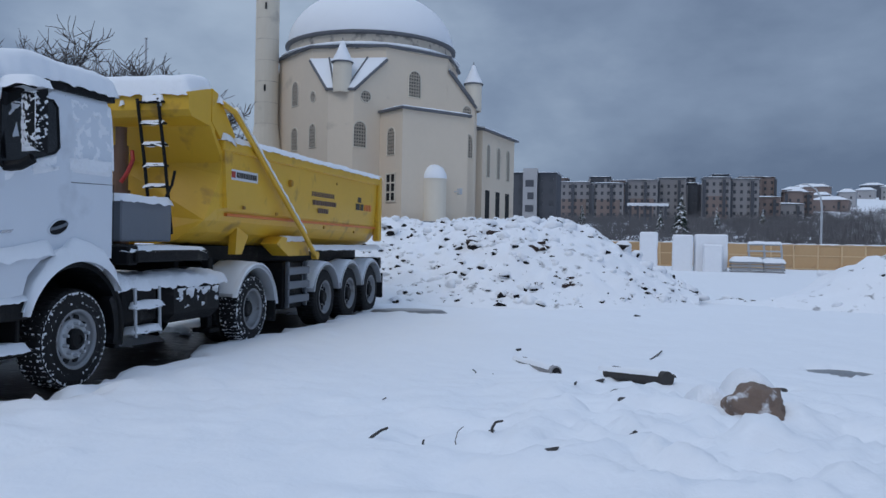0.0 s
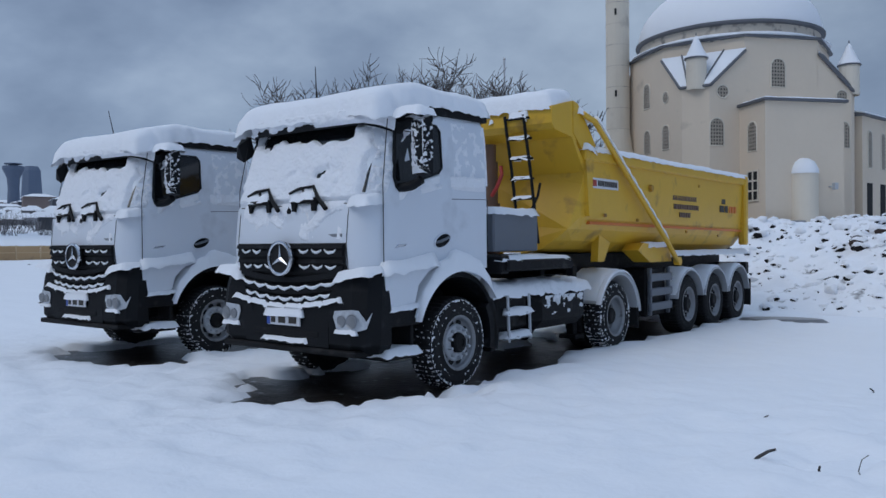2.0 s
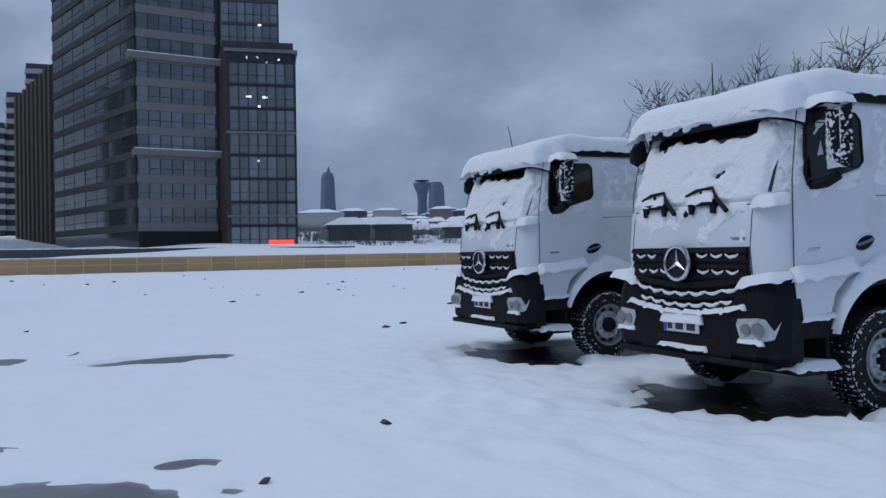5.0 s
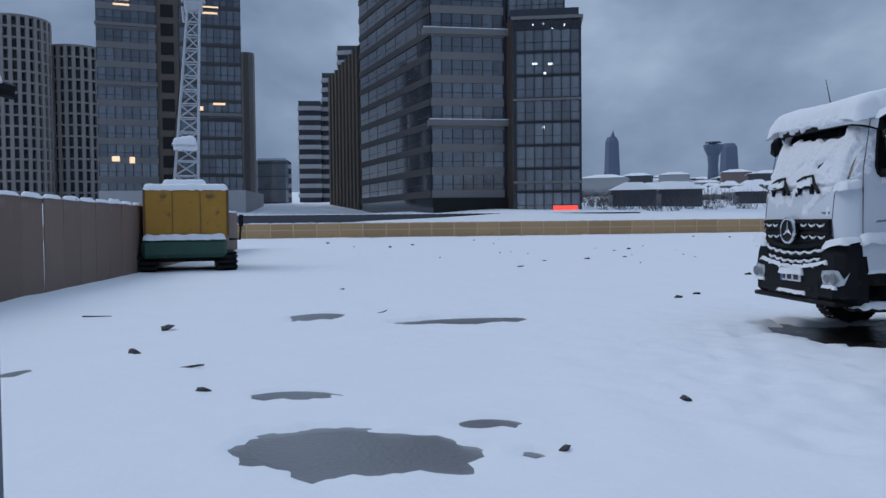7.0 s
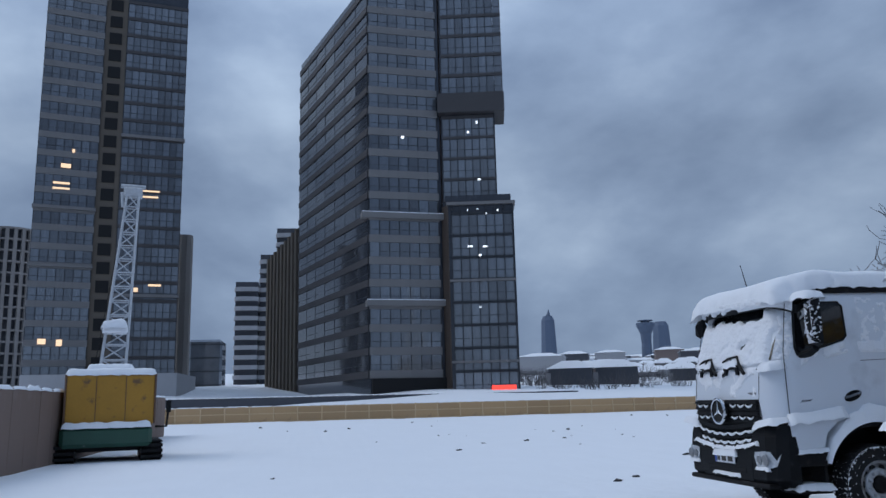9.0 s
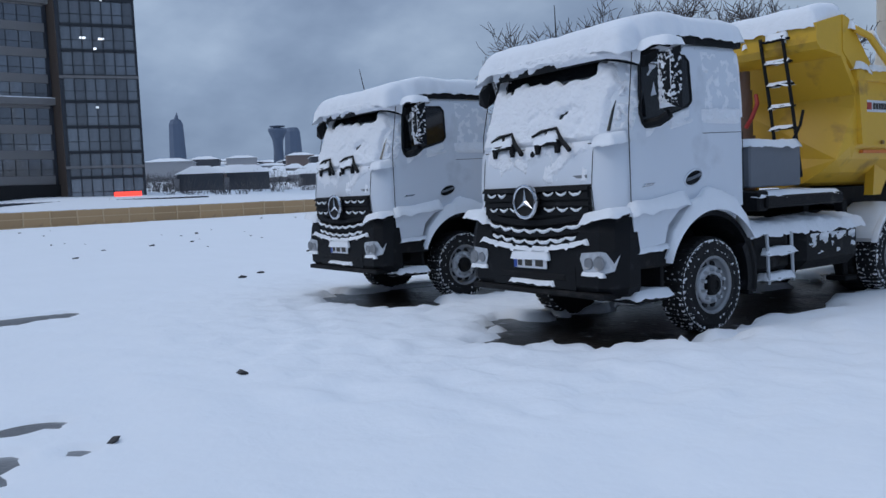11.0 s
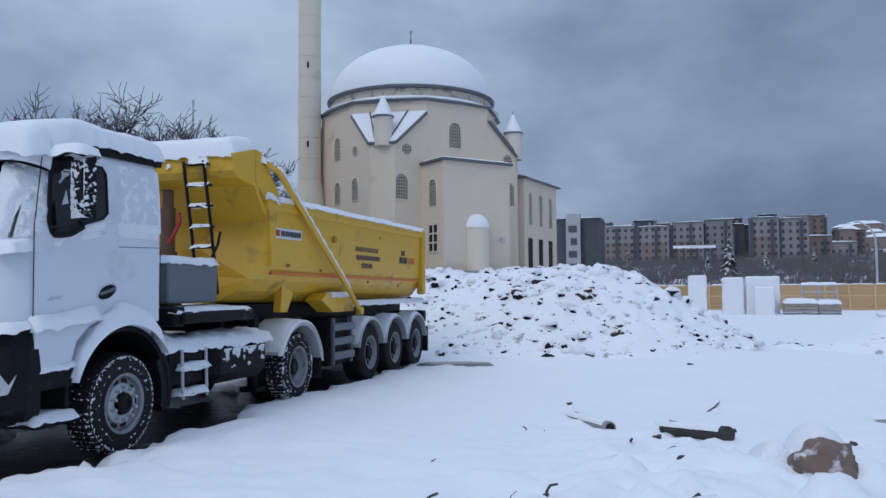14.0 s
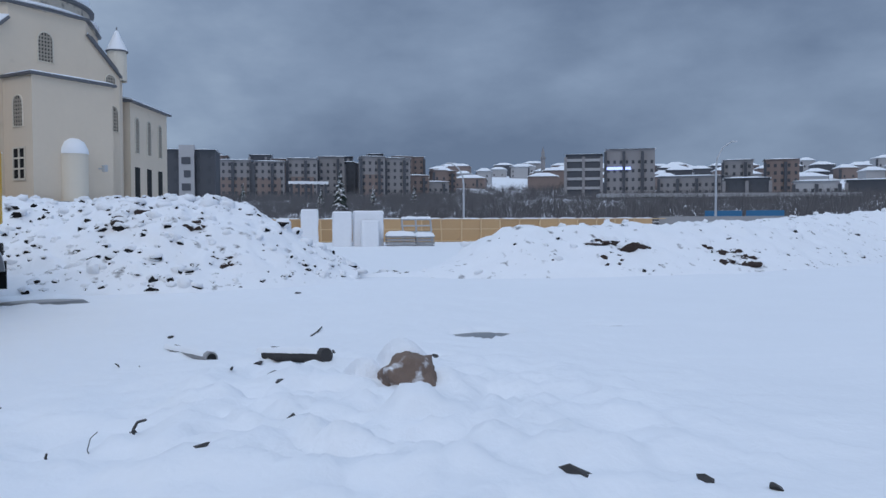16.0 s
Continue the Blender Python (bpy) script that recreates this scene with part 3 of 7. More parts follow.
def wheel(parent, x, y, z, out, r=0.52, w=0.3, hub=True, dish=0.0, snow=0.5):
    """A truck wheel whose outer face looks along x in the sense out; dish sets the rim back."""
    m = Matrix.Translation((x, y, z)) @ (SIDE if out > 0 else SIDE @ Matrix.Rotation(math.pi, 4, "X"))
    top = new("wheel")
    top.parent = parent
    bm = B()
    prof = [(0.31, -w / 2 - 0.02), (0.36, -w * 0.52), (r - 0.1, -w * 0.54), (r - 0.025, -w * 0.48), (r - 0.004, -w * 0.4), (r, 0), (r - 0.004, w * 0.4), (r - 0.025, w * 0.48), (r - 0.1, w * 0.54), (0.36, w * 0.52), (0.31, w / 2 + 0.02), (0.31, -w / 2 - 0.02)]
    cols = []
    for k in range(96):
        a = 2 * math.pi * k / 96
        cut = 0.016 if k % 2 else 0.0
        cols.append([m @ Vector(((q - (cut if q > r - 0.03 else 0)) * math.cos(a + 0.05 * z), (q - (cut if q > r - 0.03 else 0)) * math.sin(a + 0.05 * z), z)) for q, z in prof[:-1]])
    loft(bm, cols + cols[:1], caps=False)
    bmesh.ops.remove_doubles(bm, verts=bm.verts, dist=1e-5)
    part("tyre", bm, RUBBER, top, "worn black tyre dusted with snow", smooth=False)
    bm = B()
    o = w / 2
    spin(bm, [(0.315, o + 0.012), (0.285, o + 0.02), (0.27, o - 0.02), (0.255, o - 0.07 - dish), (0.2, o - 0.05 - dish), (0.14, o - 0.035 - dish), (0.0, o - 0.035 - dish)], 40, m)
    spin(bm, [(0.31, -o), (0.26, -o + 0.02), (0.24, 0), (0.0, 0.0)], 24, m)
    part("rim", bm, STEEL, top, smooth=True)
    bm = B()
    spin(bm, [(0.0, 0.012), (0.04, 0.012), (0.042, -0.02)], 12, Matrix.Translation((0.216, 0, o - 0.058 - dish)))
    hole = part("hand_hole", bm, DARK, top)
    for k in range(10):
        c = hole if k == 0 else hole.copy()
        if k:
            scene.collection.objects.link(c)
        c.matrix_basis = m @ Matrix.Rotation(2 * math.pi * k / 10 + 0.3, 4, "Z")
    if hub:
        bm = B()
        spin(bm, [(0.21, o - 0.055), (0.205, o - 0.028), (0.19, o - 0.018), (0.13, o - 0.012), (0.115, o - 0.02), (0.11, o - 0.05)], 36, m)
        part("hub_flange", bm, GALV, top, "pale metal flange dusted with snow", smooth=True)
        bm = B()
        spin(bm, [(0.112, o - 0.05), (0.108, o + 0.02), (0.09, o + 0.04), (0.05, o + 0.045), (0.045, o + 0.03), (0.0, o + 0.03)], 28, m)
        part("hub", bm, BLACK, top, "dark greasy hub ringed by wheel nuts")
        n0, n1, nm = o - 0.04, o + 0.04, GALV
    else:
        bm = B()
        spin(bm, [(0.13, o - 0.035 - dish), (0.12, o + 0.0 - dish * 0.5), (0.095, o + 0.02 - dish * 0.5), (0.0, o + 0.02 - dish * 0.5)], 24, m)
        part("hub", bm, BLACK, top)
        n0, n1, nm = o - 0.06 - dish, o - 0.005 - dish, BLACK
    if out > 0:
        bm = B()
        rod(bm, (0.165, 0, n0), (0.165, 0, n1), 0.024 if hub else 0.017, 0.017 if hub else 0.013, 6)
        nut = part("wheel_nut", bm, nm, top)
        for k in range(10):
            c = nut if k == 0 else nut.copy()
            if k:
                scene.collection.objects.link(c)
            c.matrix_basis = m @ Matrix.Rotation(2 * math.pi * k / 10, 4, "Z")
    if snow:
        bm = B()

        def tread(u, v):
            a = -2.4 + 5.4 * u
            q = m @ Matrix.Rotation(a, 4, "Z") @ Vector((r - 0.014, 0, (v - 0.5) * w * 0.9))
            n = (m @ Matrix.Rotation(a, 4, "Z")).to_3x3() @ Vector((1, 0, 0))
            return q, n
        snow_patch(bm, tread, 260, 16, 0.009, 0.26 - 0.4 * snow, seed=x + y, freq=38.0, mask=lambda u, v: 0.1 - 0.9 * abs(u - 0.45))

        def wall(u, v):
            a = 2 * math.pi * u
            mm = m @ Matrix.Rotation(a, 4, "Z")
            return mm @ Vector((0.36 + v * (r - 0.4), 0, w * 0.53)), mm.to_3x3() @ Vector((0, 0, 1))
        snow_patch(bm, wall, 220, 14, 0.005, 0.62 - 0.3 * snow, seed=x - y, freq=30.0, mask=lambda u, v: 0.45 * max(0.0, abs(2 * v - 1) - 0.35))
        part("wheel_snow", bm, SNOW_ROUGH, top, "snow caked on the tread")
    return top


def arch(bm, y, z, r0, r1, x0, x1, a0, a1, seg=20):
    """A strip of a ring about an axle along x, from angle a0 to a1 (degrees from +y upward)."""
    rings = []
    for k in range(seg + 1):
        a = radians(a0 + (a1 - a0) * k / seg)
        c, s = math.cos(a), math.sin(a)
        rings.append([Vector((x0, y + r0 * c, z + r0 * s)), Vector((x1, y + r0 * c, z + r0 * s)), Vector((x1, y + r1 * c, z + r1 * s)), Vector((x0, y + r1 * c, z + r1 * s))])
    loft(bm, rings)


def arch_snow(bm, y, z, r, x0, x1, a0, a1, h, seed):
    nu, nv = 36, 10
    grid = []
    for i in range(nu + 1):
        a = radians(a0 + (a1 - a0) * i / nu)
        row = []
        for j in range(nv + 1):
            v = j / nv
            x = x0 + (x1 - x0) * v
            e = min(1.0, min(v, 1 - v) * 5, min(i / nu, 1 - i / nu) * 8)
            up = max(0.12, math.sin(a))
            t = -0.01 + h * up * math.sqrt(max(0, 1 - (1 - e) ** 2)) * (1 + 0.4 * fbm(x * 4 + seed, a * 3, seed))
            row.append(bm.verts.new((x, y + r * math.cos(a), z + r * math.sin(a) + t)))
        grid.append(row)
    for i in range(nu):
        for j in range(nv):
            bm.faces.new((grid[i][j], grid[i + 1][j], grid[i + 1][j + 1], grid[i][j + 1]))


CAB = [(1.34, 0.06, 1.15), (1.62, 0.03, 1.15), (2.02, 0.07, 1.15), (2.12, 0.13, 1.15), (2.5, 0.26, 1.135), (2.86, 0.4, 1.11), (2.98, 0.47, 1.09), (3.1, 0.62, 1.04), (3.16, 0.85, 0.97)]


def cab_at(z):
    """Front y and half width of the cab at a height."""
    for (a, fa, wa), (b, fb, wb) in zip(CAB, CAB[1:]):
        if z <= b:
            t = max(0.0, (z - a) / (b - a))
            return fa + t * (fb - fa), wa + t * (wb - wa)
    return CAB[-1][1:]


def front_y(x, z, r=0.34, bow=0.05):
    """y of the cab's bowed front at x and z; it curves away to the corners."""
    f, w = cab_at(z)
    ax = abs(x)
    y = f + bow * (ax / w) ** 2
    if ax > w - r:
        d = min(ax - (w - r), r)
        y += r - math.sqrt(max(0.0, r * r - d * d))
    return y


def tractor(m, label, group):
    top = thing("tractor_unit", m, label, "truck", group)
    rear = 2.16
    # cab shell
    bm = B()
    rings = []
    for z, f, w in CAB:
        ring = []
        n = 26
        for k in range(n + 1):
            x = w * math.sin(math.pi / 2 * (2 * k / n - 1))
            ring.append(Vector((x, front_y(x, z), z)))
        r = 0.08
        ring += [Vector((w, rear - r, z)), Vector((w - r, rear, z)), Vector((-w + r, rear, z)), Vector((-w, rear - r, z))]
        rings.append(ring)
    loft(bm, rings)
    cab = part("cab", bm, PAINT_WHITE, top, "white cab with dull road film", smooth=True)
    mod = cab.modifiers.new("edges", "EDGE_SPLIT")
    mod.split_angle = radians(40)

    # windscreen
    bm = B()
    zs = np.linspace(2.15, 2.9, 9)
    xs_ = np.linspace(-0.98, 0.98, 25)
    loft(bm, [[Vector((x * (1 - 0.03 * k / 8), front_y(x, z) - 0.006, z)) for x in xs_] for k, z in enumerate(zs)], closed=False)
    part("windscreen", bm, GLASS_DARK, top, smooth=True)
    bm = B()

    def screen(u, v):
        x, z = -1.0 + 2.06 * u, 2.06 + 0.86 * v
        return Vector((x, front_y(x, z) - 0.008, z)), Vector((0, -0.95, 0.3))
    snow_patch(bm, screen, 150, 76, 0.05, -0.34, seed=2.0, freq=2.6, lump=0.28, mask=lambda u, v: (0.25 if v < 0.62 else 0.25 - 4.6 * (v - 0.66) * (1.0 if 0.06 < u < 0.84 else 0.25) + 0.2 * math.sin(9 * u)) - (1.6 * max(0, u - 0.92) / 0.08))
    part("windscreen_snow", bm, SNOW_ROUGH, top, "lumpy snow plastered over the windscreen", smooth=True)

    # side windows, mirrors, handles and door gaps
    for s in (-1, 1):
        X = s * 1.135

        def on_side(y, z, off=0.0):
            return Vector((s * (cab_at(z)[1] + off), y, z))
        bm = B()
        outline = [(0.5, 2.2), (1.2, 2.4), (1.25, 2.45), (1.25, 2.85), (1.2, 2.91), (0.66, 2.9), (0.52, 2.8), (0.47, 2.3)]
        loft(bm, [[on_side(y, z, 0.004) for y, z in outline], [on_side(y, z, -0.03) for y, z in outline]])
        part("side_window", bm, GLASS_DARK, top)
        bm = B()
        pts = outline + outline[:1]
        pipe(bm, [on_side(y, z, 0.004) for y, z in pts], 0.014, 6)
        part("window_seal", bm, PLASTIC, top)
        bm = B()
        for line in ([(0.3, 1.42), (0.3, 2.25), (0.42, 2.9)], [(1.4, 1.42), (1.4, 3.0)], [(1.42, 2.12), (2.1, 2.14), (2.1, 1.46)], [(0.3, 1.42), (0.9, 1.45)]):
            pipe(bm, [on_side(y, z, -0.002) for y, z in line], 0.0055, 5)
        part("door_gap", bm, DARK, top)
        bm = B()
        oval = [(1.24 + 0.14 * math.cos(a), 1.66 + 0.075 * math.sin(a) + 0.035 * math.cos(a)) for a in np.linspace(0, 2 * math.pi, 19)[:-1]]
        loft(bm, [[Vector((s * x, y, z)) for y, z in oval] for x in (1.13, 1.156)])
        part("handle_recess", bm, PLASTIC, top)
        bm = B()
        pipe(bm, [(s * 1.158, y, z) for y, z in oval + oval[:1]], 0.009, 5)
        part("recess_rim", bm, PAINT_WHITE, top)
        bm = B()
        pipe(bm, [(s * 1.155, 1.13, 1.64), (s * 1.178, 1.19, 1.655), (s * 1.178, 1.3, 1.685), (s * 1.155, 1.36, 1.7)], 0.016, 8)
        part("door_handle", bm, GREY_PANEL, top)
        bm = B()
        hull(bm, [(s * 1.152, y, z) for y, z in ((0.45, 1.58), (0.62, 1.6), (0.66, 1.63), (0.5, 1.62))] + [(s * 1.16, y, z) for y, z in ((0.46, 1.59), (0.61, 1.605), (0.64, 1.625), (0.51, 1.615))])
        part("side_badge", bm, CHROME, top)
        # mirror
        mir = new("mirror")
        mir.parent = top
        if s > 0:
            bm = B()
            hull(bm, [(1.29 + dx, y + 0.3, z) for dx, y, z in ((0.0, 0.42, 2.3), (0.21, 0.36, 2.32), (0.0, 0.3, 2.34), (0.19, 0.22, 2.36), (0.0, 0.42, 2.92), (0.21, 0.36, 2.92), (0.0, 0.28, 2.88), (0.18, 0.22, 2.86), (0.1, 0.2, 2.6))])
            part("mirror_housing", bm, PLASTIC, mir)
            for pts, r in (([(1.08, 0.55, 2.93), (1.25, 0.64, 2.99), (1.38, 0.64, 2.95)], 0.035), ([(1.12, 0.55, 2.2), (1.27, 0.6, 2.22), (1.38, 0.62, 2.28)], 0.05)):
                bm = B()
                pipe(bm, pts, r, 8)
                part("mirror_arm", bm, PLASTIC, mir)
            bm = B()

            def mirror_face(u, v):
                return Vector((1.285 + 0.2 * u, 0.577 - 0.065 * u - 0.05 * (1 - 2 * abs(v - 0.5)) * (1 - abs(2 * u - 1)), 2.34 + 0.54 * v)), Vector((0.1, -1, 0.1))
            snow_patch(bm, mirror_face, 50, 130, 0.011, 0.12, seed=6.0, freq=24.0, mask=lambda u, v: 0.22 - 0.4 * u)

            def mirror_side(u, v):
                return Vector((1.483 + 0.025 * u, 0.525 + 0.13 * u, 2.34 + 0.54 * v)), Vector((1, -0.2, 0.1))
            snow_patch(bm, mirror_side, 30, 110, 0.01, 0.3, seed=8.0, freq=26.0, mask=lambda u, v: 0.2 - 0.4 * u)
            part("mirror_crust", bm, SNOW_ROUGH, mir, "snow crust on the mirror", smooth=True)
            for (x0, x1, y0, y1, z) in ((1.1, 1.5, 0.46, 0.8, 2.94)  ,):
                bm = B()
                snow_cap(bm, x0, x1, y0, y1, lambda x, y: z, 0.09, 0.04, 0.1, seed=z)
                part("mirror_snow", bm, SNOW, mir, smooth=True)
        else:
            bm = B()
            hull(bm, [(-1.08, 0.42, 2.9), (-1.2, 0.4, 2.92), (-1.27, 0.36, 2.8), (-1.25, 0.34, 2.66), (-1.14, 0.36, 2.6), (-1.1, 0.5, 2.7), (-1.22, 0.46, 2.75), (-1.16, 0.3, 2.8)])
            part("mirror_housing", bm, PLASTIC, mir)
        # snow below the window and on the pillar and rear panel
        bm = B()

        def sill(u, v):
            y = 0.5 + 1.6 * u
            z = 2.06 + 0.16 * v + (0.16 * min(1, u * 2.2))
            return on_side(y, z), Vector((s, 0, 0.4))
        snow_patch(bm, sill, 50, 8, 0.05, -0.25, seed=8.0, freq=2.4)

        def quarter(u, v):
            return on_side(1.45 + 0.68 * u, 2.3 + 0.7 * v), Vector((s, 0, 0.1))
        snow_patch(bm, quarter, 50, 50, 0.006, 0.12, seed=1.0, freq=8.0)

        def pillar(u, v):
            z = 2.12 + 0.85 * v
            x = s * (0.98 + 0.14 * u)
            return Vector((x, front_y(x, z), z)), Vector((0.5 * s, -0.8, 0.2))
        snow_patch(bm, pillar, 16, 90, 0.025, 0.02, seed=6.0, freq=14.0)
        part("side_snow", bm, SNOW_ROUGH, top, "snow clinging to the cab side", smooth=True)
        # roof band
        bm = B()
        prism(bm, [(0.95, 3.03), (2.17, 3.05), (2.17, 3.14), (0.95, 3.11)], s * 1.0, s * 1.1)
        part("roof_band", bm, PLASTIC, top)
        # corner deflector seam
        bm = B()
        pipe(bm, [Vector((s * 0.86, front_y(0.86, z) - 0.003, z)) for z in np.linspace(1.36, 2.05, 7)], 0.004, 5)
        part("panel_seam", bm, DARK, top)
        # bumper corner
        bm = B()
        rings = []
        for z, in_, o, y0, back in ((0.52, 0.5, 1.1, 0.06, 0.42), (0.62, 0.45, 1.19, 0.0, 0.36), (0.98, 0.55, 1.21, 0.0, 0.34), (1.16, 0.7, 1.2, 0.02, 0.32), (1.36, 0.84, 1.17, 0.07, 0.3)):
            rings.append([Vector((s * a, b, z)) for a, b in ((in_, y0), (o - 0.22, y0 + 0.0), (o - 0.08, y0 + 0.07), (o, y0 + 0.2), (o, back), (in_, back))])
        loft(bm, rings)
        part("bumper_corner", bm, PLASTIC, top)
        bm = B()
        hull(bm, [(s * a, b, z) for a, b, z in ((0.74, -0.012, 0.9), (0.79, -0.012, 0.77), (1.0, -0.012, 0.75), (1.13, 0.06, 0.79), (1.16, 0.12, 0.95), (1.0, -0.012, 0.98), (0.76, -0.01, 0.96), (0.8, 0.1, 0.85), (1.1, 0.16, 0.85))])
        lamp = part("headlight", bm, LENS, top, "clear headlight under a film of slush")
        bm = B()
        bm.free()
        for a, z, q in ((0.86, 0.86, 0.06), (1.0, 0.865, 0.075)):
            bm = B()
            spin(bm, [(0.0, 0.004), (q * 0.75, 0.006), (q * 0.92, 0.014), (q, 0.0)], 20, Matrix.Translation((s * a, -0.012, z)) @ Matrix.Rotation(radians(90), 4, "X"))
            part("reflector", bm, STEEL, lamp)
        bm = B()
        snow_cap(bm, min(s * 0.76, s * 1.06), max(s * 0.76, s * 1.06), -0.03, 0.02, lambda x, y: 0.755 + 0.02 * fbm(x * 9, 1.0), 0.025, 0.012, 0.02, seed=2.0 + s, rag=0.006)
        part("headlight_snow", bm, SNOW, lamp, smooth=True)
        bm = B()
        snow_cap(bm, min(s * 0.74, s * 1.2), max(s * 0.74, s * 1.2), -0.02, 0.3, lambda x, y: 1.27 + 0.14 * (abs(x) - 0.74), 0.085, 0.04, 0.08, seed=11.0 + s)
        part("bumper_snow", bm, SNOW, top, smooth=True)
        # fender over the steered wheel
        bm = B()
        prism(bm, [(0.27, 1.34), (0.27, 0.98), (0.72, 1.02), (0.78, 1.2), (0.95, 1.34), (1.2, 1.4), (0.9, 1.44)], s * 1.08, s * 1.2)
        arch(bm, 1.47, 0.56, 0.76, 0.8, s * 0.85, s * 1.2, 58, 158, 22)
        part("front_fender", bm, PAINT_WHITE, top)
        bm = B()
        arch(bm, 1.47, 0.56, 0.7, 0.755, s * 0.5, s * 1.19, -12, 160, 24)
        arch(bm, 1.47, 0.56, 0.62, 0.79, s * 0.6, s * 1.19, -14, 32, 12)
        box(bm, s * 0.5, s * 0.56, 0.7, 2.2, 0.6, 1.3, 0.01)
        box(bm, s * 0.62, s * 1.18, 2.12, 2.2, 0.35, 0.8, 0.01)
        part("wheel_arch", bm, PLASTIC, top)
        bm = B()
        arch_snow(bm, 1.47, 0.56, 0.77, s * 0.95, s * 1.27, 34, 160, 0.22, 2.0 + s)
        snow_cap(bm, min(s * 1.02, s * 1.25), max(s * 1.02, s * 1.25), 0.24, 1.1, lambda x, y: 1.3 + 0.1 * y, 0.12, 0.05, 0.08, seed=6.0)
        part("fender_snow", bm, SNOW, top, "thick snow lying on the fender", smooth=True)
        # steps
        bm = B()
        box(bm, s * 0.7, s * 1.18, 0.3, 0.84, 0.78, 0.98, 0.02)
        box(bm, s * 0.75, s * 1.17, 0.32, 0.8, 0.44, 0.5, 0.01)
        for y in (0.34, 0.74):
            box(bm, s * 0.8, s * 1.12, y, y + 0.05, 0.46, 0.8, 0.01)
        part("cab_step", bm, BLACK, top)
        bm = B()
        snow_cap(bm, min(s * 0.78, s * 1.22), max(s * 0.78, s * 1.22), 0.28, 0.84, lambda x, y: 0.5, 0.06, 0.05, 0.06, seed=9.0)
        part("step_snow", bm, SNOW, top, smooth=True)
        bm = B()
        snow_cap(bm, min(s * 1.1, s * 1.22), max(s * 1.1, s * 1.22), 0.3, 0.82, lambda x, y: 0.965, 0.05, 0.04, 0.04, seed=9.5)
        part("step_snow", bm, SNOW, top, smooth=True)
        wheel(top, s * 1.02, 1.49, 0.52, s, w=0.31, hub=True, snow=0.25 if s > 0 else 0.1)
        # drive wheels and fenders
        wheel(top, s * 0.98, 5.47, 0.52, s, w=0.28, hub=False, dish=0.12, snow=0.6)
        wheel(top, s * 0.66, 5.47, 0.52, s, w=0.28, hub=False, dish=0.12, snow=0)
        bm = B()
        arch(bm, 5.47, 0.52, 0.62, 0.66, s * 0.52, s * 1.2, 8, 160, 22)
        part("rear_fender", bm, GALV, top)
        bm = B()
        arch_snow(bm, 5.47, 0.52, 0.66, s * 0.55, s * 1.2, 30, 158, 0.07, 7.0)
        arch_snow(bm, 5.47, 0.5, 0.7, s * 1.14, s * 1.22, 5, 160, 0.03, 9.0)
        part("rear_fender_snow", bm, SNOW, top, smooth=True)
        bm = B()
        box(bm, s * 0.62, s * 1.18, 6.14, 6.17, 0.28, 0.75, 0.008)
        part("mudflap", bm, RUBBER, top)

    # grille with its slats
    bm = B()
    hull(bm, [(x, y, z) for z, w, f in ((1.63, 0.86, 0.045), (1.3, 0.84, 0.01), (1.02, 0.76, -0.005)) for x in (-w, w) for y in (f + 0.06, f + 0.2)])
    loft(bm, [[Vector((x * k, front_y(x * k, max(1.34, z)) - d, z)) for x in np.linspace(-0.86, 0.86, 19)] for z, d, k in ((1.635, -0.01, 1.0), (1.63, 0.01, 1.0), (1.3, 0.012, 0.985), (1.28, -0.02, 0.985))], closed=False)
    grille = part("grille", bm, DARK, top)
    def slat_line(x, z, w):
        """y and z of a slat at x: bowed back at the ends, the lower ones sagging in the middle."""
        return (front_y(x, z) - 0.045 if z > 1.3 else -0.012 + 0.05 * (x / w) ** 2), z + (0.085 * ((x / w) ** 2 - 0.3) if z < 1.3 else 0.0)

    rnd = random.Random(17)
    for z, w, h, spaced in ((1.605, 0.84, 0.018, 0), (1.535, 0.83, 0.032, 1), (1.455, 0.83, 0.02, 0), (1.375, 0.82, 0.034, 1), (1.285, 0.82, 0.03, 0), (1.175, 0.81, 0.042, 2), (1.06, 0.78, 0.04, 2)):
        n = 20
        pts = [(x, *slat_line(x, z, w)) for x in np.linspace(-w, w, n + 1)]
        bm = B()
        for p, q in zip(pts, pts[1:]):
            hull(bm, [(a[0], a[1] + dy, a[2] + dz) for a in (p, q) for dy, dz in ((0, -h), (0.014, h), (0.09, h * 0.8), (0.09, -h))])
        slat = part("slat", bm, PLASTIC, grille)
        if not spaced:
            continue
        bm = B()
        count = 7 if spaced == 2 else 8
        for k in range(count):
            c = -w * 0.92 + 1.84 * w * (k + 0.5) / count
            if spaced == 1 and (abs(c) < 0.21 or rnd.random() < 0.12):
                continue
            half = 1.84 * w / count / 2 * (1.02 if spaced == 2 else 0.78) * rnd.uniform(0.9, 1.05)
            line, radii = [], []
            for t in (-1.0, -0.75, -0.5, -0.25, 0.0, 0.25, 0.5, 0.75, 1.0):
                y, zz = slat_line(c + t * half, z, w)
                line.append((c + t * half, y + 0.006, zz + h * 0.25 + 0.03 * t * t + 0.004 * rnd.uniform(-1, 1)))
                radii.append((0.019 if spaced == 2 else 0.014) * (1.05 - 0.55 * t * t) * rnd.uniform(0.8, 1.15))
            pipe(bm, line, radii, 7)
        part("slat_snow", bm, SNOW, slat, "scalloped line of snow", smooth=True)
    # emblem
    bm = B()
    mm = Matrix.Translation((0, -0.06, 1.485)) @ Matrix.Rotation(radians(90), 4, "X") @ Matrix.Scale(1.12, 4)
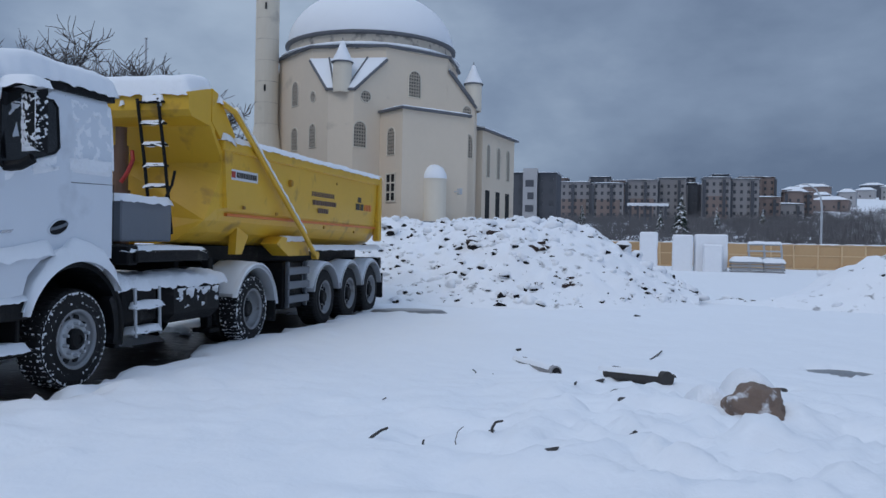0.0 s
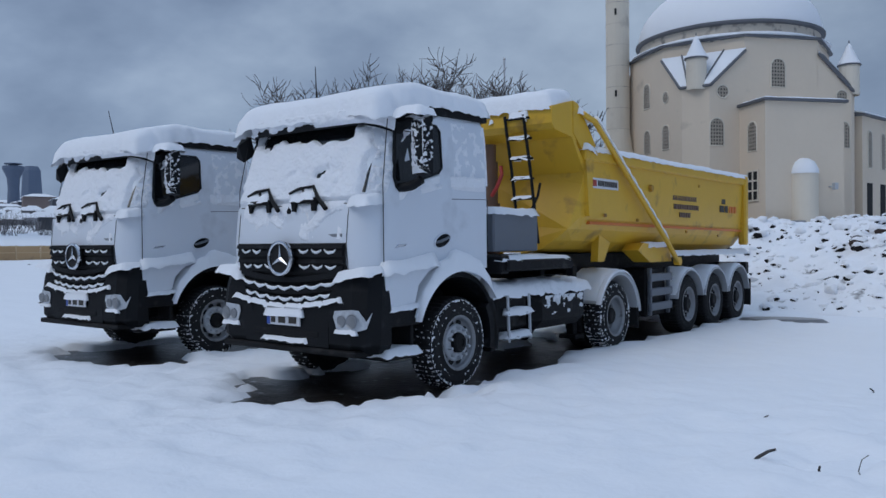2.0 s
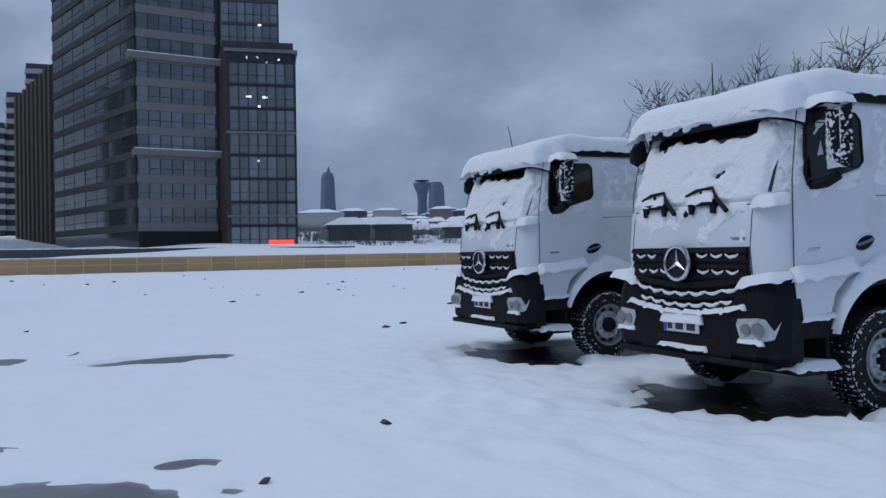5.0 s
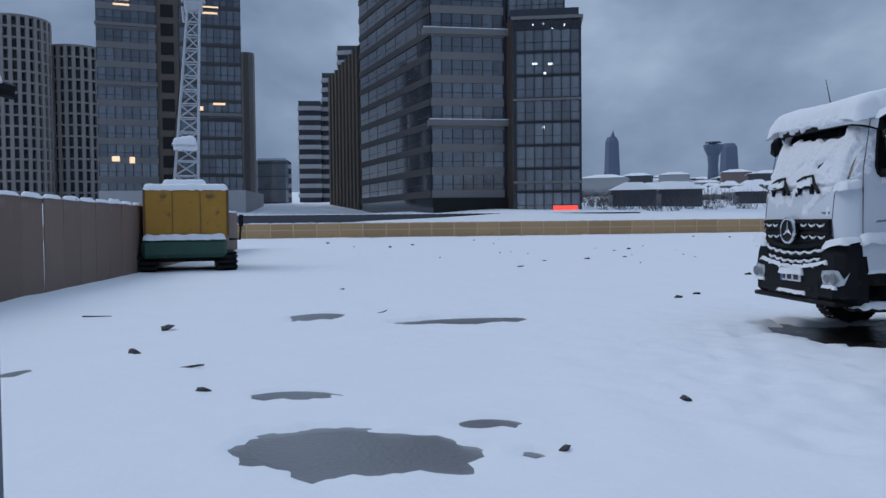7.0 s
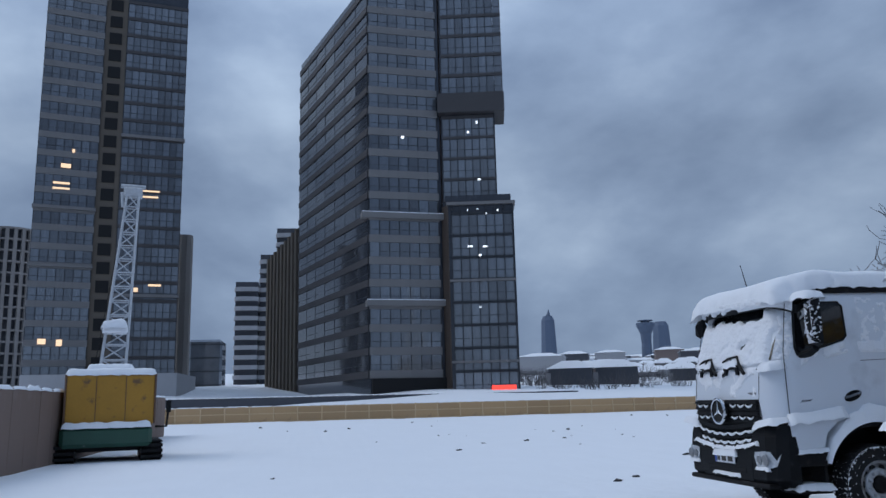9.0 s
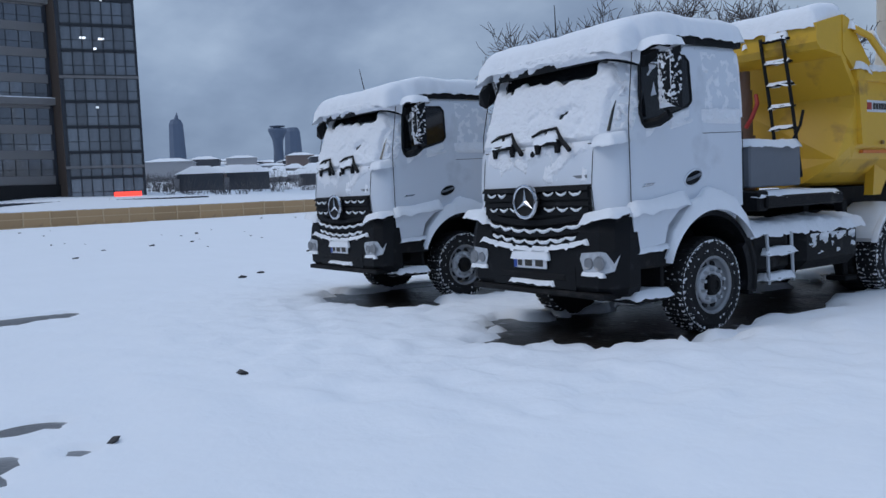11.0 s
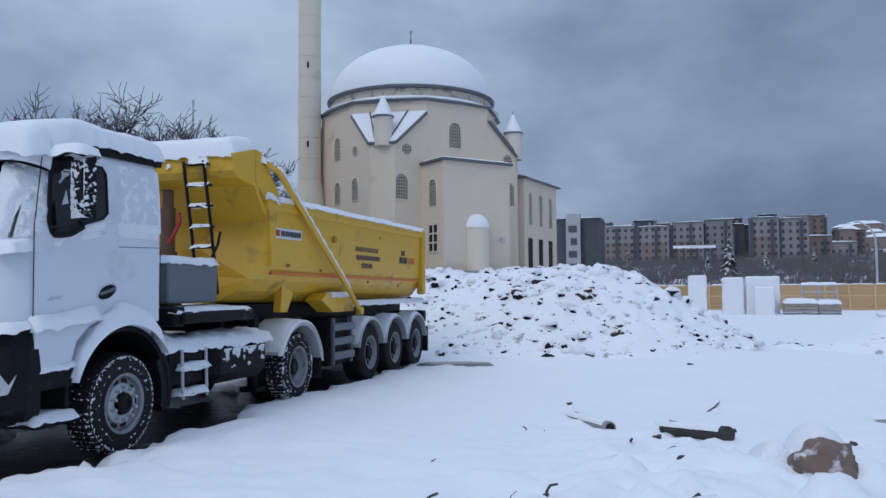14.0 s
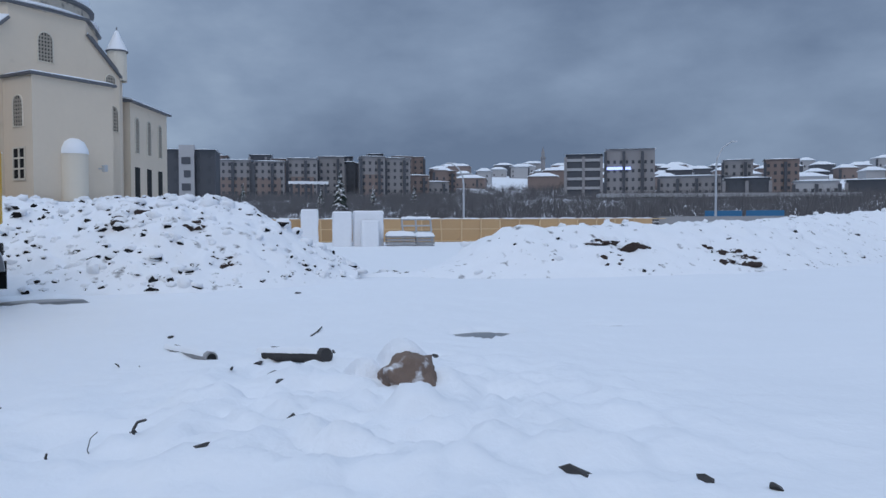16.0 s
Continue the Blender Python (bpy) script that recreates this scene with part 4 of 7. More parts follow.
    spin(bm, [(0.0, -0.004), (0.137, -0.004), (0.14, -0.05), (0.0, -0.05)], 36, mm)
    part("emblem_backing", bm, DARK, top)
    bm = B()
    spin(bm, [(0.135, -0.02), (0.165, -0.02), (0.17, 0.0), (0.165, 0.018), (0.15, 0.024), (0.137, 0.018), (0.135, -0.02)], 40, mm)
    for k in range(3):
        a = radians(90 + 120 * k)
        t, l_, r_ = [mm @ Vector((q * math.cos(a + d), q * math.sin(a + d), 0.012)) for q, d in ((0.14, 0), (0.026, 1.0), (0.026, -1.0))]
        c = mm @ Vector((0, 0, 0.026))
        b_ = mm @ Vector((0, 0, -0.01))
        hull(bm, [t, l_, r_, c, b_])
    part("emblem", bm, CHROME, top, "round chrome emblem", smooth=False)
    # bumper middle, lip and plate
    bm = B()
    rings = []
    for z, w, f in ((0.5, 0.62, 0.06), (0.58, 0.66, 0.0), (0.74, 0.66, -0.005), (1.0, 0.66, 0.005), (1.05, 0.74, 0.03)):
        rings.append([Vector((x, y, z)) for x, y in ((-w, f), (w, f), (w, 0.3), (-w, 0.3))])
    loft(bm, rings)
    part("bumper", bm, PLASTIC, top)
    bm = B()
    box(bm, -1.05, 1.05, -0.02, 0.25, 0.5, 0.565, 0.02)
    box(bm, -0.52, 0.52, -0.012, 0.1, 0.66, 0.74, 0.015)
    part("bumper_lip", bm, BLACK, top)
    bm = B()
    snow_cap(bm, -0.36, 0.36, -0.05, 0.06, lambda x, y: 0.62, 0.03, 0.03, 0.04, seed=2.5)
    snow_cap(bm, -0.86, 0.86, -0.035, 0.08, lambda a, b: 0.985 + 0.09 * (a / 0.84) ** 2 - (0.02 if abs(math.sin(a * 11)) < 0.3 else 0), 0.028, 0.02, 0.03, seed=3.1, rag=0.01, lump=0.5, freq=8)
    snow_cap(bm, -0.3, 0.3, -0.05, 0.05, lambda x, y: 0.89, 0.075, 0.02, 0.05, seed=4.5, rag=0.01)
    part("bumper_ledge_snow", bm, SNOW, top, smooth=True)
    plate = new("number_plate")
    plate.parent = top
    bm = B()
    box(bm, -0.26, 0.26, -0.03, -0.012, 0.775, 0.89, 0.004)
    part("plate_sheet", bm, PLATE_WHITE, plate)
    bm = B()
    box(bm, -0.258, -0.21, -0.034, -0.029, 0.78, 0.886)
    part("plate_band", bm, PLATE_BLUE, plate)
    bm = B()
    for x, w in ((-0.16, 0.07), (-0.02, 0.11), (0.15, 0.12)):
        box(bm, x - w / 2, x + w / 2, -0.034, -0.029, 0.8, 0.868)
    part("plate_bar", bm, INK, plate)
    # bonnet flap line, badge bar and wipers
    bm = B()
    loft(bm, [[Vector((x, front_y(x, 1.63) - 0.004, z)) for x in np.linspace(-0.86, 0.86, 15)] for z in (1.625, 1.64)], closed=False)
    pipe(bm, [Vector((x, front_y(x, 2.04) - 0.002, 2.04)) for x in np.linspace(-0.86, 0.86, 11)], 0.006, 5)
    part("bonnet_seam", bm, DARK, top)
    bm = B()
    box(bm, 0.44, 0.8, 0.055, 0.075, 1.7, 1.735, 0.004)
    part("badge_bar", bm, STEEL, top)
    bm = B()
    spin(bm, [(0.0, 0.0), (0.035, 0.0), (0.04, -0.01)], 14, Matrix.Translation((0.0, 0.055, 1.99)) @ Matrix.Rotation(radians(90), 4, "X"))
    part("round_badge", bm, BLACK, top)
    bm = B()
    spin(bm, [(0.0, 0.0), (0.055, 0.0), (0.06, -0.01)], 14, Matrix.Translation((-0.72, 0.09, 1.78)) @ Matrix.Rotation(radians(90), 4, "X"))
    part("round_badge", bm, BLACK, top)
    for x0 in (-0.47, 0.25):
        wip = new("wiper")
        wip.parent = top

        def on_screen(x, z, out):
            return Vector((x, front_y(x, z) - out, z))
        bm = B()
        pipe(bm, [on_screen(x0 - 0.26, 2.17, 0.07), on_screen(x0 - 0.12, 2.215, 0.075), on_screen(x0 + 0.1, 2.235, 0.07)], [0.012, 0.018, 0.014], 6)
        part("wiper_blade", bm, BLACK, wip)
        bm = B()
        pipe(bm, [on_screen(x0 + 0.09, 2.235, 0.07), on_screen(x0 + 0.2, 2.12, 0.085), on_screen(x0 + 0.36, 1.99, 0.06)], [0.014, 0.022, 0.026], 6)
        pipe(bm, [on_screen(x0 - 0.06, 2.215, 0.07), on_screen(x0 - 0.01, 2.15, 0.08)], 0.016, 6)
        part("wiper_arm", bm, BLACK, wip)
        bm = B()
        y = front_y(x0, 2.08) - 0.085
        hull(bm, [(x0 + a, y + b, z) for a, z in ((-0.19, 2.1), (0.19, 2.115), (-0.17, 2.055), (0.18, 2.06)) for b in (0.0, 0.07)])
        for a in (-0.15, 0.15):
            hull(bm, [(x0 + a + d, y + b, z) for d, z in ((-0.035, 2.08), (0.035, 2.08), (-0.02, 1.975), (0.02, 1.975)) for b in (0.01, 0.07)])
        part("washer_bracket", bm, BLACK, wip)
        bm = B()
        snow_cap(bm, x0 - 0.18, x0 + 0.17, y - 0.01, y + 0.11, lambda x, yy: 2.105 + 0.03 * (x - x0), 0.07, 0.02, 0.05, seed=x0, lump=0.4, freq=7)
        part("wiper_snow", bm, SNOW, wip, smooth=True)
    bm = B()

    def bonnet(u, v):
        x, z = -0.84 + 1.68 * u, 1.66 + 0.42 * v
        return Vector((x, front_y(x, z) - 0.002, z)), Vector((0, -1, 0.1))
    snow_patch(bm, bonnet, 100, 34, 0.012, 0.1, seed=12.0, freq=6.0, mask=lambda u, v: 0.9 * v - 0.35)
    part("bonnet_snow", bm, SNOW_ROUGH, top, "thin snow film on the bonnet flap", smooth=True)
    bm = B()
    snow_cap(bm, 0.86, 1.14, 0.06, 0.34, lambda x, y: 2.03 + 0.1 * (y - 0.1), 0.1, 0.025, 0.09, seed=15.0)
    part("corner_snow", bm, SNOW, top, smooth=True)
    # visor
    bm = B()
    n = 24
    rings = []
    for i in range(n + 1):
        x = -1.16 + 2.32 * i / n
        e = max(0.0, abs(x) - 0.9) / 0.26
        y, z = front_y(max(-1.0, min(1.0, x)), 2.9) - 0.16 + 0.14 * e, 2.92 - 0.10 * e
        rings.append([Vector((x, y, z - 0.07)), Vector((x, y + 0.02, z + 0.05)), Vector((x, y + 0.22, z + 0.12)), Vector((x, y + 0.2, z + 0.06))])
    loft(bm, rings)
    part("sun_visor", bm, PLASTIC, top)
    bm = B()

    def roof_base(x, y):
        if y < 0.62:
            e = max(0.0, abs(x) - 0.85) / 0.3
            return 2.97 + 0.30 * max(0, y - 0.22) - 0.10 * e * e
        return 3.08 + 0.06 * min(1, (y - 0.62) * 3)
    snow_cap(bm, -1.15, 1.12, 0.22, 2.22, roof_base, 0.22, 0.04, 0.17, seed=3.3, rag=0.03, lump=0.14, drop=0.03, freq=1.2)
    part("roof_snow", bm, SNOW, top, "thick rounded snow on the cab roof", smooth=True)
    bm = B()

    def visor_front(u, v):
        x = -1.08 + 2.2 * u
        e = max(0.0, abs(x) - 0.85) / 0.3
        return Vector((x, front_y(max(-1, min(1, x)), 2.9) - 0.16 + 0.12 * e * e + 0.02 * v, 2.87 + 0.14 * v - 0.1 * e * e)), Vector((0, -1, 0.35))
    snow_patch(bm, visor_front, 90, 10, 0.05, -0.02, seed=7.7, freq=3.0, mask=lambda u, v: 0.9 * v - 0.25 + (0.7 if u > 0.72 else 0.0))
    part("visor_snow", bm, SNOW_ROUGH, top, smooth=True)
    bm = B()
    rod(bm, (-0.3, 0.75, 3.3), (-0.1, 0.55, 3.62), 0.008, 0.004, 6)
    part("aerial", bm, BLACK, top)
    # chassis
    bm = B()
    for s in (-1, 1):
        box(bm, s * 0.36, s * 0.46, 0.5, 6.3, 0.78, 1.02, 0.02)
    for y in (0.9, 2.6, 4.4, 5.9):
        box(bm, -0.4, 0.4, y, y + 0.12, 0.82, 0.96, 0.01)
    box(bm, -0.55, 0.55, 0.4, 2.1, 0.85, 1.36, 0.05)
    for y in (1.49, 5.47):
        rod(bm, (-0.95, y, 0.52), (0.95, y, 0.52), 0.09, seg=10)
    part("chassis", bm, BLACK, top)
    bm = B()
    spin(bm, [(0.0, 0.0), (0.5, 0.0), (0.5, 0.06), (0.0, 0.06)], 24, Matrix.Translation((0, 5.1, 1.1)))
    box(bm, -0.4, 0.4, 4.8, 5.5, 1.0, 1.12, 0.02)
    part("fifth_wheel", bm, BLACK, top)
    for s in (-1, 1):
        bm = B()
        box(bm, s * 0.55, s * 1.15, 3.2, 4.55, 0.5, 1.06, 0.12)
        part("fuel_tank", bm, BLACK, top, "dark fuel tank splashed with snow")
        bm = B()
        box(bm, s * 0.55, s * 1.1, 2.3, 3.05, 0.55, 1.05, 0.05)
        rod(bm, (s * 0.8, 2.9, 0.75), (s * 1.1, 2.9, 0.75), 0.12, seg=14)
        part("battery_box", bm, BLACK, top)
        bm = B()
        for y in (2.5, 2.98):
            pipe(bm, [(s * 0.9, y, 1.02), (s * 1.16, y, 0.98), (s * 1.18, y, 0.42)], 0.022, 6)
        for z in (0.45, 0.74):
            box(bm, s * 1.0, s * 1.2, 2.48, 3.0, z, z + 0.035, 0.008)
        part("side_step", bm, GALV, top)
        bm = B()
        snow_cap(bm, min(s * 0.56, s * 1.17), max(s * 0.56, s * 1.17), 2.2, 4.62, lambda x, y: 1.04 - 0.25 * max(0, abs(x) - 0.95), 0.1, 0.05, 0.12, seed=12.0, rag=0.06, lump=0.5, freq=4)
        snow_cap(bm, min(s * 1.0, s * 1.22), max(s * 1.0, s * 1.22), 2.46, 3.02, lambda x, y: 0.77, 0.06, 0.04, 0.05, seed=13.0)
        snow_cap(bm, min(s * 1.0, s * 1.22), max(s * 1.0, s * 1.22), 2.46, 3.02, lambda x, y: 0.48, 0.06, 0.04, 0.05, seed=14.0)

        def tank(u, v):
            y, z = 3.34 + 1.08 * u, 0.64 + 0.3 * v
            return Vector((s * 1.152, y, z)), Vector((s, 0, 0.3))
        snow_patch(bm, tank, 60, 24, 0.03, 0.3, seed=3.0, freq=11.0, mask=lambda u, v: 1.0 * v - 0.5)
        part("tank_snow", bm, SNOW_ROUGH, top, "snow heaped on the tank and steps", smooth=True)
    return top


truck = tractor(pose(-7.02, 4.85, 0), "white snow-covered tractor unit, hitched to a yellow tipper trailer", "parked tractor units")
truck_2 = copy_thing(truck, pose(-11.52, 4.9, 0, 0, 0, 1.0))
truck_2["label"] = "greyish white snow-covered tractor unit parked beside another truck"


# ---------- tipper trailer ----------
def tipper_trailer(m):
    top = thing("tipper_trailer", m, "yellow steel tipper trailer with snow on its rims", "trailer")
    F, R = 9.35, 16.2          # front and rear of the tub
    T = 2.92                   # height of the rim

    def section(y, k=1.0, lift=0.0):
        pts = [(1.17, T), (1.16, 2.45), (1.13, 1.98), (1.06, 1.82), (0.92, 1.66), (0.7, 1.54), (0.4, 1.49)]
        pts = [(a, b - lift * (T - b) / (T - 1.49)) for a, b in pts]
        return [Vector((a, y, b)) for a, b in pts] + [Vector((-a, y, b)) for a, b in reversed(pts)]
    bm = B()
    outer = [section(F), section(R, lift=0.12)]
    loft(bm, outer, closed=False)
    inner = [[Vector((v.x * 0.95, v.y + (0.04 if i == 0 else -0.04), v.z + (0.05 if v.z < 2.8 else 0.0))) for v in r] for i, r in enumerate(outer)]
    loft(bm, inner, closed=False)
    # sloping front wall
    lo = [Vector((v.x * (0.98 if v.z > 1.7 else 0.9), F - (0.42 - 0.34 * (v.z - 1.49) / 1.43) * (0.9 if abs(v.x) < 1.1 else 0.35), v.z)) for v in outer[0]]
    loft(bm, [lo, outer[0]], closed=False)
    bm.faces.new([bm.verts.new(v) for v in lo])
    bm.faces.new([bm.verts.new(v) for v in outer[1]])
    part("tub", bm, YELLOW, top, "yellow half-round steel tub")
    bm = B()
    for s in (-1, 1):
        box(bm, s * 1.1, s * 1.22, F - 0.1, R + 0.05, T - 0.13, T + 0.02, 0.02)
    part("rim_rail", bm, YELLOW, top)
    for s in (-1, 1):
        bm = B()
        # rear post and front corner post
        box(bm, s * 1.08, s * 1.24, R - 0.16, R + 0.02, 1.56, T + 0.06, 0.03)
        part("corner_post", bm, YELLOW, top)
        bm = B()
        prism(bm, [(F - 0.08, T), (F + 0.16, T), (F + 0.1, 2.0), (F + 0.02, 2.0)], s * 1.08, s * 1.2)
        part("corner_post", bm, YELLOW, top)
        bm = B()
        prism(bm, [(8.98, 3.58), (9.12, 3.55), (F + 0.38, T), (F - 0.1, T), (8.98, 3.14)], s * 1.12, s * 1.17)
        part("gusset", bm, YELLOW, top)
        bm = B()
        prism(bm, [(F + 0.12, 1.93), (R - 0.16, 1.87), (R - 0.16, 1.83), (F + 0.12, 1.89)], s * 1.085, s * 1.15)
        part("stripe", bm, ORANGE, top)
        # arm of the tarpaulin bow
        bm = B()
        pipe(bm, [(s * 1.2, 9.2, 3.42), (s * 1.26, 9.45, 3.33), (s * 1.27, 11.9, 1.66), (s * 1.25, 12.42, 1.3)], 0.042, 10)
        spin(bm, [(0.0, 0.07), (0.07, 0.07), (0.07, -0.03), (0.0, -0.03)], 14, Matrix.Translation((s * 1.22, 12.45, 1.3)) @ SIDE)
        arm = part("tarpaulin_arm", bm, YELLOW, top, "yellow bow arm with snow along it")
        bm = B()
        n = 40
        for i in range(n):
            a, b = i / n, (i + 1) / n
            p, q = [Vector((s * 1.27, 9.45, 3.375)).lerp(Vector((s * 1.27, 11.9, 1.705)), t) for t in (a, b)]
            hull(bm, [v + Vector((dx, 0, dz)) for v in (p, q) for dx, dz in ((-0.045, -0.03), (0.05, -0.03), (-0.025, 0.03), (0.03, 0.035 + 0.012 * math.sin(i * 1.7)))])
        part("arm_snow", bm, SNOW, arm)
        # under-tub brackets
        bm = B()
        prism(bm, [(11.3, 1.62), (12.35, 1.52), (12.42, 1.3), (11.55, 1.3), (11.1, 1.5)], s * 0.85, s * 1.14)
        part("bracket", bm, YELLOW, top)
        bm = B()
        prism(bm, [(10.05, 1.75), (10.4, 1.62), (10.2, 1.34), (10.0, 1.34)], s * 0.88, s * 1.0)
        part("bracket", bm, YELLOW, top)
        # small fittings and lettering bars
        bm = B()
        spin(bm, [(0.0, 0.05), (0.05, 0.05), (0.06, 0.0)], 12, Matrix.Translation((s * 1.165, 11.5, 2.5)) @ SIDE)
        part("tub_fitting", bm, YELLOW_OLD, top)
        for y, z in ((9.9, 2.0), (11.0, 1.95), (13.0, 1.78), (14.6, 1.72), (13.6, 2.62)):
            bm = B()
            box(bm, s * 1.15, s * 1.18, y, y + 0.06, z, z + 0.05, 0.01)
            part("tub_lug", bm, YELLOW_OLD, top)
        bm = B()
        box(bm, s * 1.155, s * 1.164, 9.5, 10.36, 2.41, 2.56)
        sticker = part("maker_plate", bm, PLATE_WHITE, top, "white sticker with a bar of dark lettering")
        bm = B()
        for k in range(9):
            box(bm, s * 1.16, s * 1.168, 9.7 + 0.07 * k, 9.755 + 0.07 * k, 2.445, 2.525)
        part("maker_bar", bm, INK, sticker)
        bm = B()
        box(bm, s * 1.16, s * 1.168, 9.55, 9.66, 2.44, 2.53)
        part("maker_mark", bm, INK_RED, sticker)
        for z, y0, y1 in ((2.35, 12.45, 13.6), (2.2, 12.5, 13.65), (2.06, 12.75, 13.3)):
            bm = B()
            k = y0
            while k < y1 - 0.05:
                w = 0.05 + 0.05 * (fbm(k * 13, z) + 0.5)
                box(bm, s * 1.152, s * 1.163, k, k + w, z, z + 0.085)
                k += w + 0.025
            part("lettering_bar", bm, RUSTY, top, "row of unreadable small lettering")
        bm = B()
        for y, w, z0, z1 in ((14.75, 0.22, 2.2, 2.33), (15.03, 0.16, 2.2, 2.33), (14.85, 0.2, 2.36, 2.46)):
            box(bm, s * 1.153, s * 1.165, y, y + w, z0, z1)
        part("model_bar", bm, INK, top, "bars of model lettering")
        bm = B()
        for k in range(3):
            box(bm, s * 1.153, s * 1.165, 15.28 + 0.15 * k, 15.39 + 0.15 * k, 2.2, 2.33)
        part("model_bar", bm, ORANGE, top)
        # wheels and fenders
        for y in (13.16, 14.47, 15.78):
            wheel(top, s * 0.96, y, 0.52, s, w=0.36, hub=False, dish=0.02, snow=0)
            bm = B()
            arch(bm, y, 0.52, 0.6, 0.635, s * 0.72, s * 1.2, 12, 168, 20)
            part("wheel_fender", bm, GALV, top)
            bm = B()
            arch_snow(bm, y, 0.52, 0.635, s * 0.76, s * 1.2, 25, 165, 0.05, y)
            part("wheel_fender_snow", bm, SNOW, top, smooth=True)
        bm = B()
        box(bm, s * 0.72, s * 1.2, 16.45, 16.48, 0.3, 0.85, 0.008)
        part("mudflap", bm, RUBBER, top)
        # ladder-like side guard
        bm = B()
        for y in (11.62, 12.36):
            box(bm, s * 1.05, s * 1.12, y, y + 0.05, 0.42, 1.2, 0.01)
        for z in (0.5, 0.74, 0.98):
            box(bm, s * 1.08, s * 1.15, 11.58, 12.44, z, z + 0.13, 0.02)
        guard = part("side_guard", bm, GREY_PANEL, top)
        bm = B()
        box(bm, s * 0.5, s * 1.04, 11.6, 12.4, 0.4, 1.2, 0.03)
        part("tool_box", bm, BLACK, top)
        # snow ledges
        bm = B()
        snow_cap(bm, min(s * 1.08, s * 1.24), max(s * 1.08, s * 1.24), F + 0.2, R + 0.05, lambda x, y: T + 0.015, 0.075, 0.05, 0.07, seed=5.0 + s, rag=0.02)
        snow_cap(bm, min(s * 1.06, s * 1.25), max(s * 1.06, s * 1.25), F - 0.12, F + 0.2, lambda x, y: T + 0.015 - 0.2 * max(0, y - F), 0.1, 0.04, 0.08, seed=8.0)
        snow_cap(bm, min(s * 0.85, s * 1.2), max(s * 0.85, s * 1.2), 12.5, R + 0.15, lambda x, y: 1.4, 0.075, 0.06, 0.06, seed=2.0, lump=0.35)
        snow_cap(bm, min(s * 0.95, s * 1.17), max(s * 0.95, s * 1.17), 11.45, 12.35, lambda x, y: 1.56, 0.07, 0.05, 0.06, seed=2.5)
        snow_cap(bm, min(s * 1.1, s * 1.22), max(s * 1.1, s * 1.22), 9.1, 9.42, lambda x, y: 3.44 - 0.3 * (y - 9.1), 0.09, 0.04, 0.05, seed=1.5)
        part("rim_snow", bm, SNOW, top, smooth=True)
    # rock shelf over the front
    bm = B()
    prism(bm, [(8.42, 3.22), (8.42, 3.44), (8.98, 3.58), (9.08, 3.56), (9.08, 3.0), (F, T - 0.2), (F - 0.06, T - 0.3), (8.95, 3.08), (8.5, 3.14)], -1.16, 1.16)
    part("front_shelf", bm, YELLOW, top)
    bm = B()
    snow_cap(bm, -1.14, 1.14, 8.38, 9.08, lambda x, y: 3.42 + 0.22 * (y - 8.42), 0.24, 0.05, 0.2, seed=9.0, rag=0.04, lump=0.15, freq=1.5)
    for x in (-0.9, -0.35, 0.2, 0.75):
        snow_cap(bm, x - 0.03, x + 0.03, 8.38, 8.43, lambda a, b: 3.3, 0.05, 0.015, 0.02, seed=x)
    part("shelf_snow", bm, SNOW, top, "smooth snow bank on the front shelf", smooth=True)
    # lift cylinder and hoses
    bm = B()
    for r, z0, z1 in ((0.13, 1.3, 2.2), (0.1, 2.2, 2.8), (0.075, 2.8, 3.05)):
        rod(bm, (-0.05, 8.75, z0), (-0.05, 8.75, z1), r, seg=16)
    part("lift_cylinder", bm, RUSTY, top)
    bm = B()
    pipe(bm, [(0.14, 8.72, 2.72), (0.2, 8.66, 2.6), (0.14, 8.62, 2.42), (0.05, 8.62, 2.3)], 0.028, 8)
    part("hose", bm, RED_HOSE, top)
    # ladder
    ladder = new("ladder")
    ladder.parent = top
    bm = B()
    for x in (0.5, 0.8):
        pipe(bm, [(x - 0.06, 8.38, 3.36), (x, 8.46, 2.6), (x + 0.03, 8.6, 1.62)], 0.022, 8)
    part("stile", bm, BLACK, ladder)
    for k in range(7):
        z = 1.68 + 0.27 * k
        bm = B()
        y = 8.59 - 0.12 * k / 6 * 1.4
        box(bm, 0.47, 0.82, y - 0.05, y + 0.03, z, z + 0.03, 0.006)
        part("rung", bm, BLACK, ladder)
        bm = B()
        snow_cap(bm, 0.48, 0.81, y - 0.06, y + 0.04, lambda a, b: z + 0.025, 0.03 if k < 6 else 0.08, 0.025, 0.03, seed=k)
        part("rung_snow", bm, SNOW, ladder, smooth=True)
    bm = B()
    pipe(bm, [(0.8, 8.5, 2.1), (0.95, 8.4, 2.25), (1.02, 8.35, 2.42)], 0.018, 6)
    part("grab_handle", bm, BLACK, ladder)
    # frame
    bm = B()
    for s in (-1, 1):
        prism(bm, [(7.3, 1.28), (7.3, 1.46), (16.4, 1.46), (16.4, 1.2), (10.5, 1.05), (9.6, 1.28)], s * 0.42, s * 0.56)
        box(bm, s * 0.42, s * 1.15, 7.4, 9.0, 1.28, 1.42, 0.02)
    box(bm, -1.1, 1.1, 7.3, 7.5, 1.25, 1.48, 0.02)
    box(bm, -1.15, 1.15, 16.3, 16.5, 0.95, 1.2, 0.02)
    for y in (9.2, 11.0, 12.6, 14.0, 15.2):
        box(bm, -0.5, 0.5, y, y + 0.12, 1.1, 1.4, 0.01)
